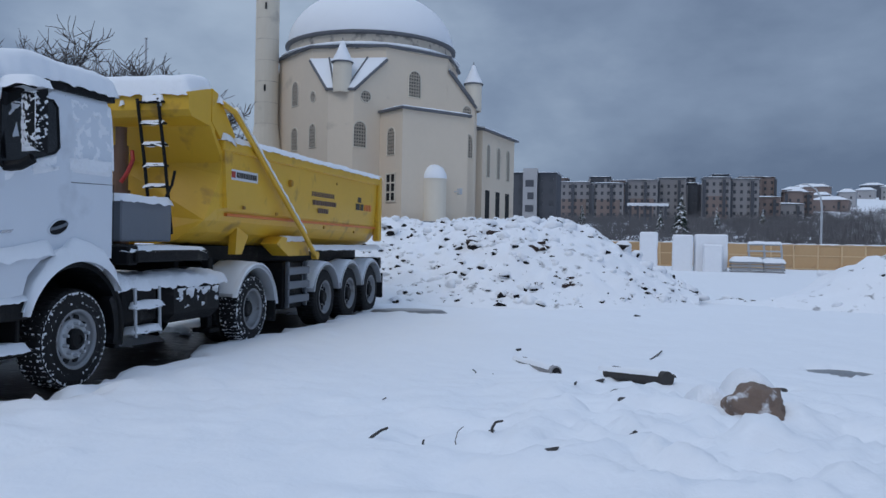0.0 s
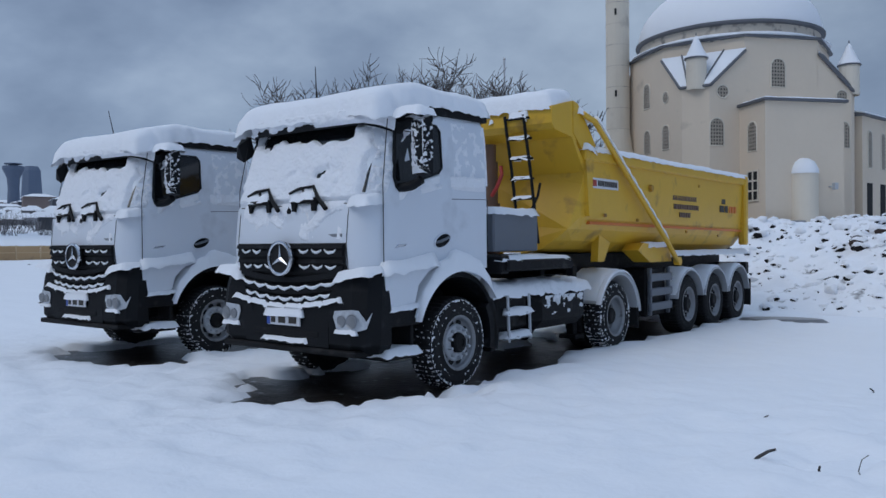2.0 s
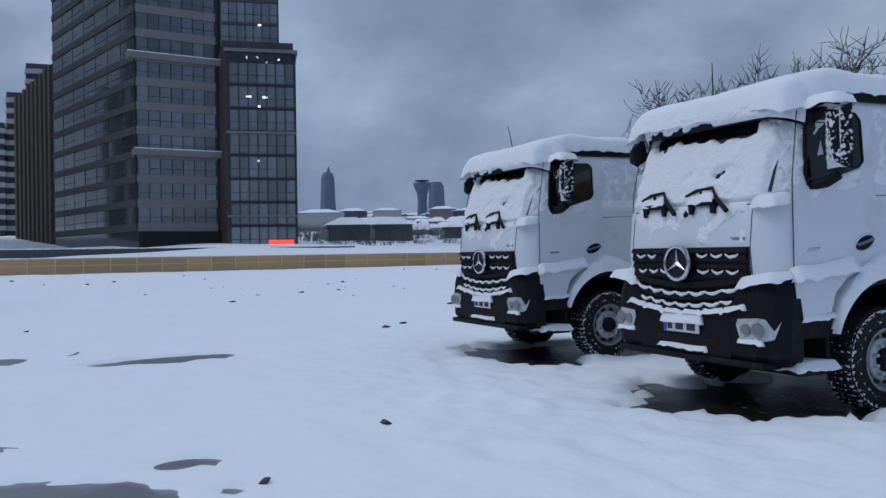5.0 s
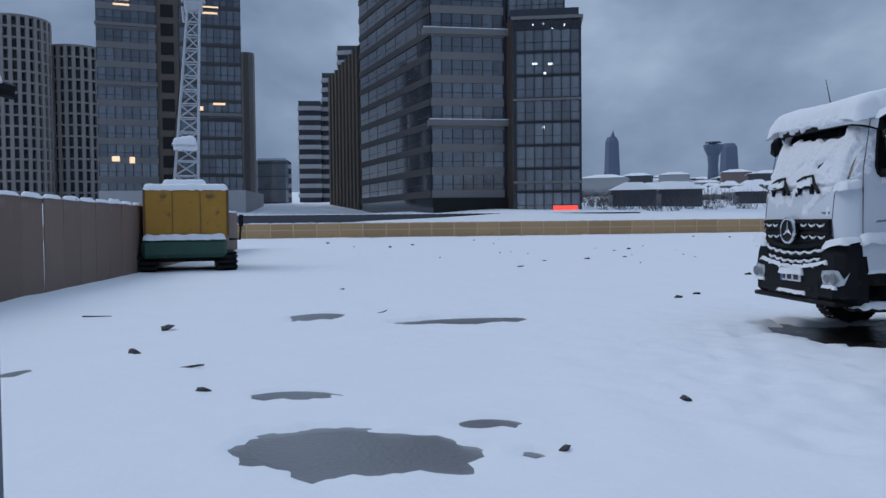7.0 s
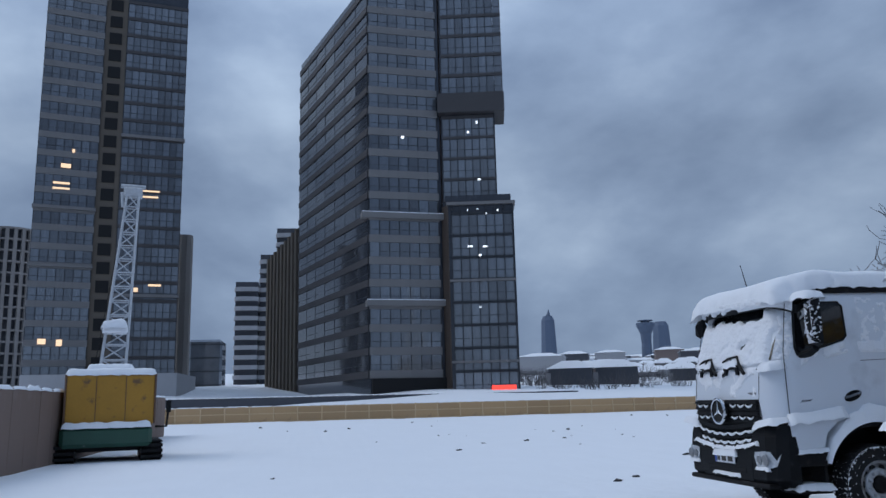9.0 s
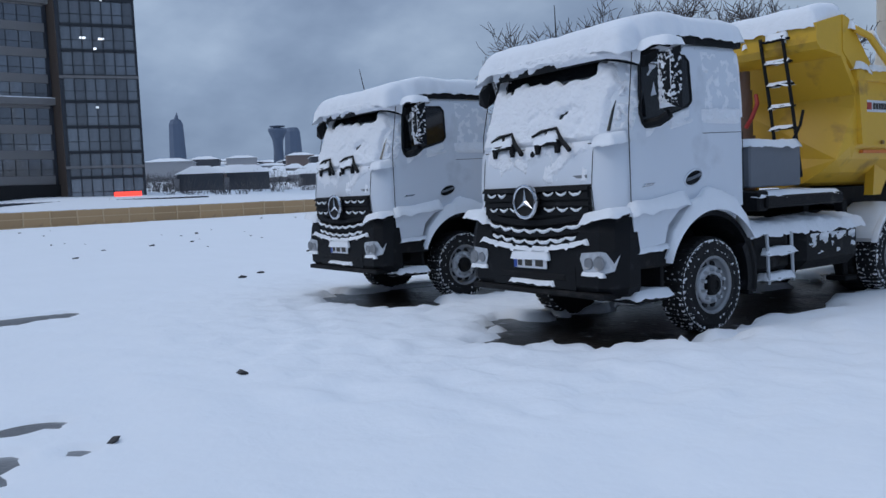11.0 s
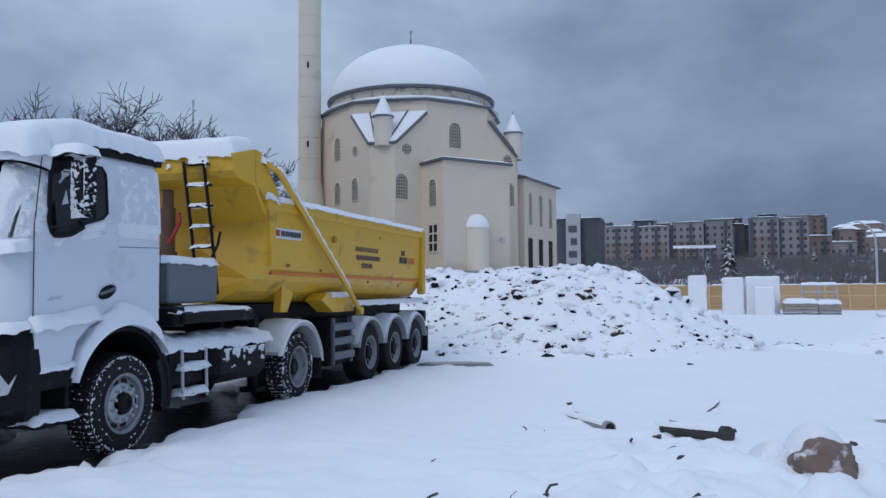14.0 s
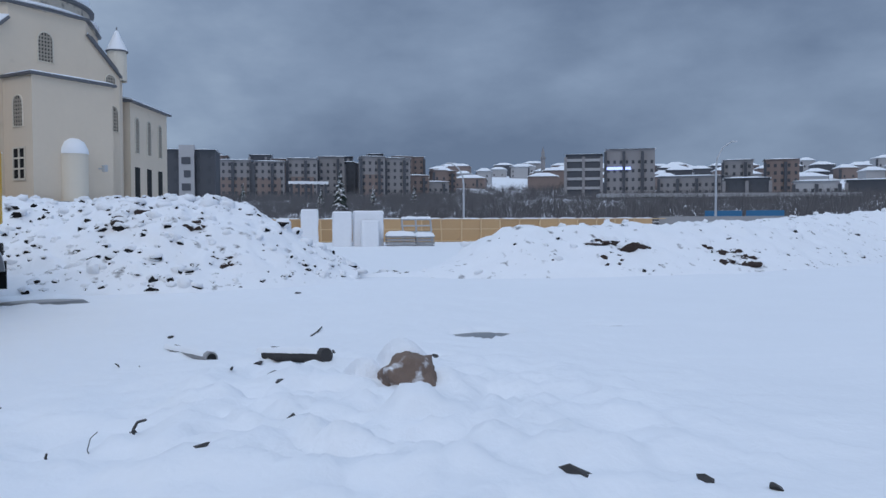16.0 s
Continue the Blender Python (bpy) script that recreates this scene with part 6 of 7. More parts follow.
def twig(x, y, pts, r=0.012, label="dead stalk poking out of the snow"):
    bm = B()
    z = ground_z(x, y)
    pipe(bm, [(x + a * 0.8, y + b * 0.8, z - 0.03 + c * 0.6) for a, b, c in pts], [r * 0.75 * (1 - 0.5 * k / len(pts)) for k in range(len(pts))], 6)
    tagged(part("twig", bm, TWIG), label, "twig", "stalks in the snow")


rnd = random.Random(5)
twig(-2.13, 4.85, [(-0.05, 0, 0), (-0.02, 0, 0.05), (0.06, 0.03, 0.13), (0.12, 0.05, 0.16)], 0.02)
twig(-1.31, 5.2, [(0, 0, 0), (0.0, 0, 0.1), (0.03, 0.02, 0.17), (0.1, 0.03, 0.19)], 0.018)
twig(-0.33, 5.25, [(0, 0, 0), (0.03, 0, 0.06), (0.1, 0.02, 0.14)], 0.03, "broken grey stake in the snow")
twig(-1.73, 4.78, [(0, 0, 0), (-0.01, 0, 0.05), (0.0, 0.0, 0.09)], 0.014)
twig(-0.05, 10.3, [(-0.1, -0.3, 0.03), (0.1, 0.3, 0.1), (0.18, 0.55, 0.16)], 0.02)
twig(-1.5, 4.9, [(0, 0, 0), (-0.04, 0.02, 0.12), (-0.02, 0.04, 0.24), (0.03, 0.05, 0.3)], 0.006)
twig(-14.7, -0.85, [(0, -0.1, 0.02), (0, 0.02, 0.06), (0.05, 0.1, 0.12)], 0.02)
twig(-9.63, -3.0, [(0, -0.15, 0.03), (0, 0.1, 0.08), (0.05, 0.2, 0.1)], 0.02)
twig(-14.75, -5.7, [(0, -0.3, 0.06), (0.0, 0.3, 0.05)], 0.02)


for k in range(7):
    x, y = rnd.uniform(-2.6, 0.2), rnd.uniform(4.2, 8.5)
    a = rnd.uniform(0, 6.28)
    L = rnd.uniform(0.03, 0.11)
    twig(x, y, [(0, 0, 0.0), (L * 0.4 * math.cos(a), L * 0.4 * math.sin(a), 0.03 + L * 0.5), (L * math.cos(a), L * math.sin(a), 0.03 + L * rnd.uniform(0.3, 1.0))], rnd.uniform(0.008, 0.022))


def scrap(x, y, s, material, label, flat=0.35):
    bm = B()
    m = pose(x, y, ground_z(x, y) + s * 0.04, rnd.uniform(-12, 12), rnd.uniform(-12, 12), rnd.uniform(0, 360)) @ Matrix.Diagonal((s, s * 0.6, s * flat, 1))
    hull(bm, [m @ (Vector((rnd.gauss(0, 1), rnd.gauss(0, 1), rnd.gauss(0, 1))).normalized() * rnd.uniform(0.75, 1.0) * 0.5) for _ in range(12)])
    tagged(part("stone", bm, material), label, "stone", "stones in the snow")


for x, y, s in ((-0.79, 4.47, 0.14), (1.95, 3.6, 0.22), (2.3, 3.45, 0.16), (-0.38, 6.5, 0.13), (-0.45, 7.0, 0.16), (0.16, 6.75, 0.12), (0.66, 5.98, 0.09), (-0.62, 7.75, 0.2), (1.24, 8.1, 0.16), (1.3, 3.8, 0.3), (-12.8, -4.05, 0.4), (-10.66, -3.9, 0.3), (-8.32, -2.59, 0.2), (-7.34, 1.69, 0.2), (-16.07, 5.0, 0.3), (-2.96, 2.2, 0.16), (-5.98, 0.3, 0.16), (-1.85, 10.35, 0.2), (-0.25, 16.6, 0.22)):
    scrap(x, y, s, TWIG, "dark stone half covered by snow")
# Dark lumps stand in for the shade in small dents of the snow.
for k in range(60):
    x, y = rnd.uniform(-62, -17), rnd.uniform(-5, 34)
    if rnd.random() < 0.35:
        x, y = rnd.uniform(-45, -25), rnd.uniform(5, 25)
    scrap(x, y, rnd.uniform(0.12, 0.38), SOIL_AND_SHADE, "dark lump drawing the shade of a dent in the snow")
# ---------- site post at the edge of the yard ----------
gate = thing("gate_post", pose(-3.05, -2.09, 0.02, 0, 0, 25), "white painted steel gate post with a snow cap", "post")
bm = B()
box(bm, -0.09, 0.09, -0.14, 0.05, 0, 1.98, 0.012)
part("post_body", bm, PAINT_WHITE, gate)
bm = B()
box(bm, -0.095, 0.095, 0.05, 0.062, 0.0, 1.9, 0.003)
part("post_edge", bm, GREY_PANEL, gate)
bm = B()
rod(bm, (0, 0.03, 2.03), (0, 0.12, 2.01), 0.022)
box(bm, -0.05, 0.05, -0.08, 0.05, 1.98, 2.08, 0.01)
part("hinge", bm, BLACK, gate)
bm = B()
snow_cap(bm, -0.12, 0.12, -0.2, 0.1, lambda x, y: 2.07 - 0.2 * max(0, y), 0.12, 0.025, 0.09, seed=1.0, lump=0.5, freq=6)
part("post_snow", bm, SNOW, gate, smooth=True)

# ---------- crawler crane ----------
crane = thing("crawler_crane", pose(-28.2, -7.25, 0, 0, 0, 103), "old yellow crawler crane with a snowy lattice boom", "crane")
# local: y points away from the yard, the rear of the house looks along -y
bm = B()
box(bm, -1.36, 1.36, 0.3, 3.6, 1.25, 2.86, 0.05)
part("house", bm, YELLOW_OLD, crane, "weathered yellow machinery house")
bm = B()
for x in (-0.45, 0.45):
    box(bm, x - 0.01, x + 0.01, 0.285, 0.3, 1.3, 2.8)
for x in (-1.36, 1.36):
    box(bm, x - 0.03, x + 0.03, 0.26, 0.32, 1.25, 2.86, 0.01)
part("house_seam", bm, RUSTY, crane)
bm = B()
box(bm, -1.45, 1.3, 0.0, 0.9, 0.55, 1.2, 0.12)
part("counterweight", bm, GREEN, crane, "green steel counterweight")
bm = B()
snow_cap(bm, -1.42, 1.27, -0.03, 0.35, lambda x, y: 1.17, 0.16, 0.06, 0.15, seed=3.0, lump=0.4)
snow_cap(bm, -1.4, 1.4, 0.26, 3.6, lambda x, y: 2.85, 0.2, 0.08, 0.2, seed=5.0)
snow_cap(bm, -0.8, 0.7, 0.9, 2.0, lambda x, y: 3.05, 0.2, 0.08, 0.25, seed=6.0)
part("house_snow", bm, SNOW, crane, smooth=True)
for s in (-1, 1):
    trk = new("crawler_track")
    trk.parent = crane
    bm = B()
    loft(bm, [[Vector((x, 0.2 + y, z)) for y, z in ((0.0, 0.3), (0.15, 0.58), (0.4, 0.66), (3.6, 0.66), (3.9, 0.55), (4.0, 0.3), (3.8, 0.06), (0.2, 0.06))] for x in (s * 1.0, s * 1.62)])
    part("track_body", bm, BLACK, trk)
    for k in range(14):
        bm = B()
        box(bm, s * 0.98, s * 1.65, 0.4 + 0.25 * k, 0.58 + 0.25 * k, 0.64, 0.7, 0.01)
        part("shoe", bm, BLACK, trk)
    for z in (0.16, 0.34, 0.52):
        bm = B()
        box(bm, s * 0.98, s * 1.65, 0.12, 0.22, z, z + 0.1, 0.01)
        part("shoe", bm, BLACK, trk)
bm = B()
box(bm, -1.0, 1.0, 0.6, 3.4, 0.4, 0.9, 0.05)
part("undercarriage", bm, BLACK, crane)
bm = B()
pipe(bm, [(1.4, 0.5, 1.15), (1.75, 0.45, 1.15), (1.8, 0.45, 1.75)], 0.04, 6)
box(bm, 1.72, 1.88, 0.4, 0.5, 1.6, 2.0, 0.02)
part("side_bracket", bm, BLACK, crane)
b0, b1 = Vector((-0.0, 2.5, 2.9)), Vector((0.42, 4.6, 10.0))
boom = new("boom")
boom.parent = crane
corners = []
N = 13
for k in range(N + 1):
    t = k / N
    w = 0.42 - 0.2 * t
    c = b0.lerp(b1, t)
    corners.append([c + Vector((sx * w, sy * w * 0.8, 0)) for sx, sy in ((-1, -1), (1, -1), (1, 1), (-1, 1))])
for i in range(4):
    bm = B()
    pipe(bm, [r[i] for r in corners], 0.05, 6)
    part("chord", bm, LATTICE, boom)
for k in range(N):
    bm = B()
    for i in range(4):
        j = (i + 1) % 4
        a, b = (i, j) if k % 2 else (j, i)
        rod(bm, corners[k][a], corners[k + 1][b], 0.028, seg=5)
        rod(bm, corners[k][i], corners[k][j], 0.028, seg=5)
    part("brace", bm, LATTICE, boom)
bm = B()
box(bm, -0.35, 0.35, -0.2, 0.2, -0.1, 0.3, 0.05, Matrix.Translation(b1))
rod(bm, b1 + Vector((-0.45, 0, 0.35)), b1 + Vector((0.45, 0, 0.35)), 0.09)
rod(bm, b1 + Vector((-0.4, 0, 0.1)), b1 + Vector((-0.35, 0, -0.5)), 0.06)
part("boom_head", bm, LATTICE, boom)
bm = B()
snow_cap(bm, b0.x - 0.45, b0.x + 0.45, 2.4, 3.3, lambda x, y: 4.6, 0.3, 0.08, 0.3, seed=2.0)
box(bm, b0.x - 0.4, b0.x + 0.45, 2.5, 3.2, 4.4, 4.65, 0.05)
part("boom_drum", bm, SNOW_ROUGH, boom, smooth=True)
bm = B()
for x in (-0.6, -0.5):
    rod(bm, (x, 2.2, 3.0), b1 + Vector((x * 0.3, 0, 0.2)), 0.012, seg=5)
part("cable", bm, BLACK, boom)


# ---------- bare trees ----------
def bare_tree(x, y, z0, h, seed, spread_=0.5, snow=True):
    rnd = random.Random(seed)
    top = thing("bare_tree", pose(x, y, z0), "leafless tree with snow-dusted twigs", "tree", "bare trees behind the trucks")
    bt, bl, bs = B(), B(), B()

    def grow(bm, p, d, length, r, depth):
        pts, rr, q = [p], [r], p
        n = 3
        for k in range(n):
            d = (d + Vector((rnd.gauss(0, 0.16), rnd.gauss(0, 0.16), rnd.gauss(0.05, 0.1)))).normalized()
            q = q + d * length / n
            pts.append(q)
            rr.append(r * (1 - 0.45 * (k + 1) / n))
        pipe(bm, pts, rr, 6 if depth < 2 else 4 if depth < 3 else 3)
        if depth >= 5:
            return
        for k in range(5):
            t = rnd.randint(1, n)
            side = Vector((rnd.gauss(0, 1), rnd.gauss(0, 1), rnd.gauss(0.25, 0.5))).normalized()
            grow(bl if depth < 3 else bs, pts[t], (d * (1 - spread_) + side * spread_ * 1.3).normalized(), length * rnd.uniform(0.6, 0.8), max(0.02, rr[t] * 0.6), depth + 1)
    grow(bt, Vector((0, 0, 0)), Vector((0, 0, 1)), h * 0.3, h * 0.02, 0)
    k = h / max(v.co.z for b in (bt, bl, bs) for v in b.verts)
    for b in (bt, bl, bs):
        bmesh.ops.scale(b, vec=(k, k, k), verts=b.verts)
    part("trunk", bt, BARK, top)
    part("limb_wood", bl, BARK, top)
    part("crown", bs, BARK, top, "fine dark twigs")
    return top


for k, (x, y, h) in enumerate(((-35.0, 36.0, 13.4), (-36.8, 36.5, 12.8), (-33.4, 36.2, 12.8), (-28.4, 36.2, 10.4), (-26.4, 37.2, 11.0), (-24.8, 37.0, 10.8), (-25.6, 40.0, 11.4), (-27.6, 39.5, 11.2), (-26.0, 38.4, 11.4), (-35.9, 38.0, 13.6), (-34.0, 37.6, 13.4))):
    bare_tree(x, y, 0.0, h, k + 11)
lamp = thing("light_mast", pose(-25.55, 36.6, 0), "slim grey steel mast behind the trucks", "mast")
bm = B()
rod(bm, (0, 0, 0), (0, 0, 11.9), 0.1, 0.05, 8)
part("mast_pole", bm, GALV, lamp)
bm = B()
box(bm, -0.06, 0.06, -0.06, 0.06, 11.9, 12.0, 0.02)
part("mast_head", bm, GALV, lamp)


# ---------- towers ----------
def glass_face(parent, m, x0, x1, z0, z1, floor, bay, glass, band, band_h, deep=0.12, fins=None):
    """One face of a tower: floor bands, glass panes between them and mullions, all proud of the core."""
    n = int(round((z1 - z0) / floor))
    bm = B()
    box(bm, x0 - 0.1, x1 + 0.1, -deep - 0.2, 0.1, -band_h / 2, band_h / 2)
    strip = part("floor_band", bm, band, parent)
    for k in range(n + 1):
        ob = strip if k == 0 else strip.copy()
        if k:
            scene.collection.objects.link(ob)
        ob.matrix_basis = m @ Matrix.Translation((0, 0, z0 + k * floor))
    bm = B()
    box(bm, x0, x1, -deep - 0.03, 0.02, -0.06, 0.06)
    transom = part("transom", bm, MULLION, parent)
    for k in range(n):
        ob = transom if k == 0 else transom.copy()
        if k:
            scene.collection.objects.link(ob)
        ob.matrix_basis = m @ Matrix.Translation((0, 0, z0 + (k + 0.42) * floor))
    bm = B()
    c = max(1, int(round((x1 - x0) / bay)))
    far_out = 0.35 if fins else 0.05
    box(bm, -0.07, 0.07, -deep - far_out, 0.05, z0, z1)
    bar = part("mullion", bm, MULLION, parent)
    for k in range(c + 1):
        ob = bar if k == 0 else bar.copy()
        if k:
            scene.collection.objects.link(ob)
        ob.matrix_basis = m @ Matrix.Translation((x0 + (x1 - x0) * k / c, 0, 0))
    panes = []
    w = (x1 - x0) / c
    bm = B()
    box(bm, 0.08, w - 0.08, -0.06, 0.0, band_h / 2, floor - band_h / 2)
    first = None
    rnd = random.Random(int(x0 * 7 + z1))
    for k in range(n):
        for i in range(c):
            if first is None:
                ob = first = part("pane", bm, glass, parent)
            else:
                ob = first.copy()
                scene.collection.objects.link(ob)
            ob.matrix_basis = m @ Matrix.Translation((x0 + w * i, -deep + 0.05, z0 + k * floor)) @ pose(0, 0, 0, rnd.uniform(-0.5, 0.5), 0, rnd.uniform(-0.6, 0.6))


def lamps(parent, m, spots, material):
    bm = B()
    for x, z, w, h in spots:
        box(bm, x - w / 2, x + w / 2, -0.42, -0.2, z - h / 2, z + h / 2, 0, m)
    part("lit_lamp", bm, material, parent)


def frame_from(p_left, p_right):
    """The pose of a face that runs from p_left to p_right as seen from the yard, and its length."""
    d = Vector((p_right[0] - p_left[0], p_right[1] - p_left[1], 0))
    return pose(p_left[0], p_left[1], 0, 0, 0, math.degrees(math.atan2(d.y, d.x))), d.length


# main office tower: three parts
tower = thing("office_tower", pose(0, 0, 0), "dark glass office tower with stone floor bands", "office tower")
P_cor, P_right = (-135.3, 8.75), (-136.5, 21.6)
P_left = (-175.0, -3.6)
mf, wf_ = frame_from(P_cor, P_right)
ml, wl_ = frame_from(P_left, P_cor)
bm = B()
hull(bm, [(x, y, z) for z in (0.0, 78.0) for x, y in ((P_cor[0] - 0.1, P_cor[1] + 0.1), P_right, (-172, 24.0), P_left)])
part("core", bm, TOWER_DARK, tower)
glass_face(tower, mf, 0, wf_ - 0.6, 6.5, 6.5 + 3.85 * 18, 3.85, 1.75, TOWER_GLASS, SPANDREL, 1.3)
# Side face darker than the front: its dim reflections are put into the colour.
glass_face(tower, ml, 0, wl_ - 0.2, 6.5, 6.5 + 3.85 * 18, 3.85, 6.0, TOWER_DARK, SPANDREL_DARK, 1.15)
bm = B()
box(bm, 0.3, 13.2, -0.5, 1.5, 0, 5.8, 0, mf)
part("podium", bm, DARK, tower)
for z, x0, x1 in ((18.4, -0.6, 14.2), (33.6, -1.4, 13.6)):
    bm = B()
    box(bm, x0, x1, -1.0, 1.0, z - 0.5, z + 0.5, 0, mf)
    ledge = part("ledge", bm, SPANDREL, tower)
    bm = B()
    box(bm, x0, x1, -1.02, -0.6, z + 0.5, z + 0.62, 0, mf)
    part("ledge_snow", bm, SNOW, ledge)
# bronze recess and right-hand slab
bm = B()
hull(bm, [(x, y, z) for z in (0, 78) for x, y in ((-137.5, 20.6), (-136.0, 23.3), (-150, 23.0), (-150, 28))])
part("bronze_recess", bm, BRONZE, tower)
P_sl, P_sr = (-133.6, 22.3), (-131.3, 33.3)
ms, ws_ = frame_from(P_sl, P_sr)
bm = B()
hull(bm, [(x, y, z) for z in (0, 35.3) for x, y in (P_sl, P_sr, (-152, 36.5), (-152, 22.5))])
part("slab_core", bm, TOWER_DARK, tower)
bm = B()
hull(bm, [(x, y, z) for z in (0, 35.4) for x, y in ((P_sl[0] - 0.2, P_sl[1] - 0.1), (P_sl[0] - 0.2, P_sl[1] + 0.6), (-140, 20.9), (-140, 23))])
part("bronze_fin", bm, BRONZE, tower)
glass_face(tower, ms, 0.5, ws_ - 0.3, 2.8, 2.8 + 3.85 * 8.4, 3.85, 1.55, TOWER_GLASS, MULLION, 0.5, fins=1)
for z in (8.2, 21.9):
    bm = B()
    box(bm, 0, ws_, -0.6, 0, z - 0.2, z + 0.2, 0, ms)
    part("slab_band", bm, SPANDREL, tower)
bm = B()
box(bm, -0.3, ws_ + 0.3, -0.7, 8, 35.1, 35.6, 0, ms)
part("slab_parapet", bm, SPANDREL, tower)
bm = B()
box(bm, -0.5, ws_ - 0.4, -0.4, -0.3, 35.7, 36.8, 0, ms)
part("glass_rail", bm, TOWER_DARK, tower)
P_ul, P_ur = (-136.0, 21.8), (-133.9, 31.2)
mu, wu_ = frame_from(P_ul, P_ur)
bm = B()
hull(bm, [(x, y, z) for z in (35, 78) for x, y in (P_ul, P_ur, (-152, 35), (-152, 22))])
part("upper_core", bm, TOWER_DARK, tower)
glass_face(tower, mu, 0.2, wu_ - 0.2, 36.5, 36.5 + 3.85 * 4, 3.85, 1.4, TOWER_GLASS, SPANDREL_DARK, 0.5)
glass_face(tower, mu, 0.2, wu_ + 1.6, 56.0, 56.0 + 3.85 * 5, 3.85, 1.4, TOWER_GLASS, SPANDREL_DARK, 0.6)
bm = B()
box(bm, -0.5, wu_ + 1.8, -1.6, 6, 52.4, 56.0, 0, mu)
part("upper_overhang", bm, SPANDREL_DARK, tower)
lamps(tower, ms, ((3.6, 27.8, 0.8, 0.25), (6.2, 27.7, 0.8, 0.25), (5.2, 26.2, 0.5, 0.3), (3.4, 34.2, 0.25, 0.25), (5.0, 34.3, 0.25, 0.25), (6.5, 33.5, 0.25, 0.25), (8.5, 34.0, 0.25, 0.25), (5.0, 17.3, 0.3, 0.3)), WHITE_LAMP)
lamps(tower, mu, ((5.0, 37.2, 0.5, 0.25), (6.5, 40.2, 0.5, 0.25), (4.8, 49.0, 0.3, 0.3), (6.4, 50.8, 0.3, 0.4)), WHITE_LAMP)
lamps(tower, mf, ((6.0, 48.0, 0.5, 0.35),), WHITE_LAMP)
bm = B()
box(bm, 6.3, 9.9, -14, -13.9, 3.35, 4.0, 0, ms)
tagged(part("red_sign", bm, RED_SIGN), "glowing red sign strip at the foot of the tower", "sign")

# ribbed annex to the left of the tower
annex = thing("ribbed_building", pose(0, 0, 0), "brown building faced with vertical ribs", "building")
ma, wa_ = frame_from((-192.0, -10.9), (-176.5, -3.4))
bm = B()
hull(bm, [ma @ Vector((x, y, z)) for x, t in ((0, 36.0), (wa_, 41.0)) for y in (0, 12) for z in (0, t)])
part("wall", bm, SPANDREL_DARK, annex)
for k in range(9):
    bm = B()
    box(bm, wa_ * k / 9, wa_ * k / 9 + 0.9, -0.7, 0.1, 1.0, 35.9 + 5.0 * k / 9, 0, ma)
    part("rib", bm, OCHRE, annex)

# left tower
left = thing("residential_tower", pose(0, 0, 0), "tall grey glass tower split by an ochre strip", "tower")
m1, w1_ = frame_from((-162.2, -54.3), (-165.3, -43.9))
m2, w2_ = frame_from((-166.2, -39.6), (-168.6, -27.9))
bm = B()
hull(bm, [(x, y, z) for z in (0, 95) for x, y in ((-162.3, -54.2), (-165.4, -43.9), (-184, -48), (-180, -58))])
hull(bm, [(x, y, z) for z in (0, 90) for x, y in ((-166.3, -39.6), (-168.7, -27.9), (-190, -32), (-186, -44))])
part("core", bm, TOWER_DARK, left)
glass_face(left, m1, 0, w1_, 7.0, 7.0 + 3.75 * 23, 3.75, 1.5, TOWER_GLASS, SPANDREL, 1.25)
glass_face(left, m2, 0, w2_, 8.0, 8.0 + 3.75 * 21, 3.75, 1.35, TOWER_GLASS, SPANDREL_DARK, 0.7)
bm = B()
hull(bm, [(x, y, z) for z in (0, 92) for x, y in ((-165.6, -44.0), (-166.4, -39.6), (-175, -45), (-175, -41))])
part("ochre_strip", bm, OCHRE, left)
mo, wo_ = frame_from((-165.5, -44.0), (-166.3, -39.6))
for k in range(21):
    bm = B()
    box(bm, 1.0, 3.4, -0.15, 0.3, 9.5 + 3.75 * k, 11.9 + 3.75 * k, 0, mo)
    part("balcony_opening", bm, DARK, left)
bm = B()
for z in (29.5, 41.0):
    box(bm, -0.3, w1_ + 0.2, -0.9, 0.3, z - 0.3, z + 0.3, 0, m1)
for z in (24.0, 57.0):
    box(bm, -0.2, w2_ + 0.3, -0.9, 0.3, z - 0.3, z + 0.3, 0, m2)
ledge = part("ledge", bm, SPANDREL, left)
lamps(left, m1, ((4.6, 46.0, 3.0, 0.35), (4.6, 44.9, 3.0, 0.35), (3.0, 14.8, 1.4, 1.0), (6.0, 14.6, 1.0, 1.2), (5.2, 49.6, 1.8, 0.8), (6.4, 52.8, 0.5, 0.7)), WARM_LAMP)
lamps(left, m2, ((6.0, 45.6, 3.4, 0.3), (6.0, 44.4, 3.0, 0.3), (7.5, 26.2, 2.4, 0.4), (4.0, 25.2, 0.8, 0.8)), WARM_LAMP)
bm = B()
hull(bm, [(x, y, z) for z in (0, 8.5) for x, y in ((-160.5, -54), (-163.0, -26.5), (-185, -26), (-185, -56))])
tagged(part("podium_building", bm, FLATS_PALE), "low pale podium building with snow on its roof", "building")


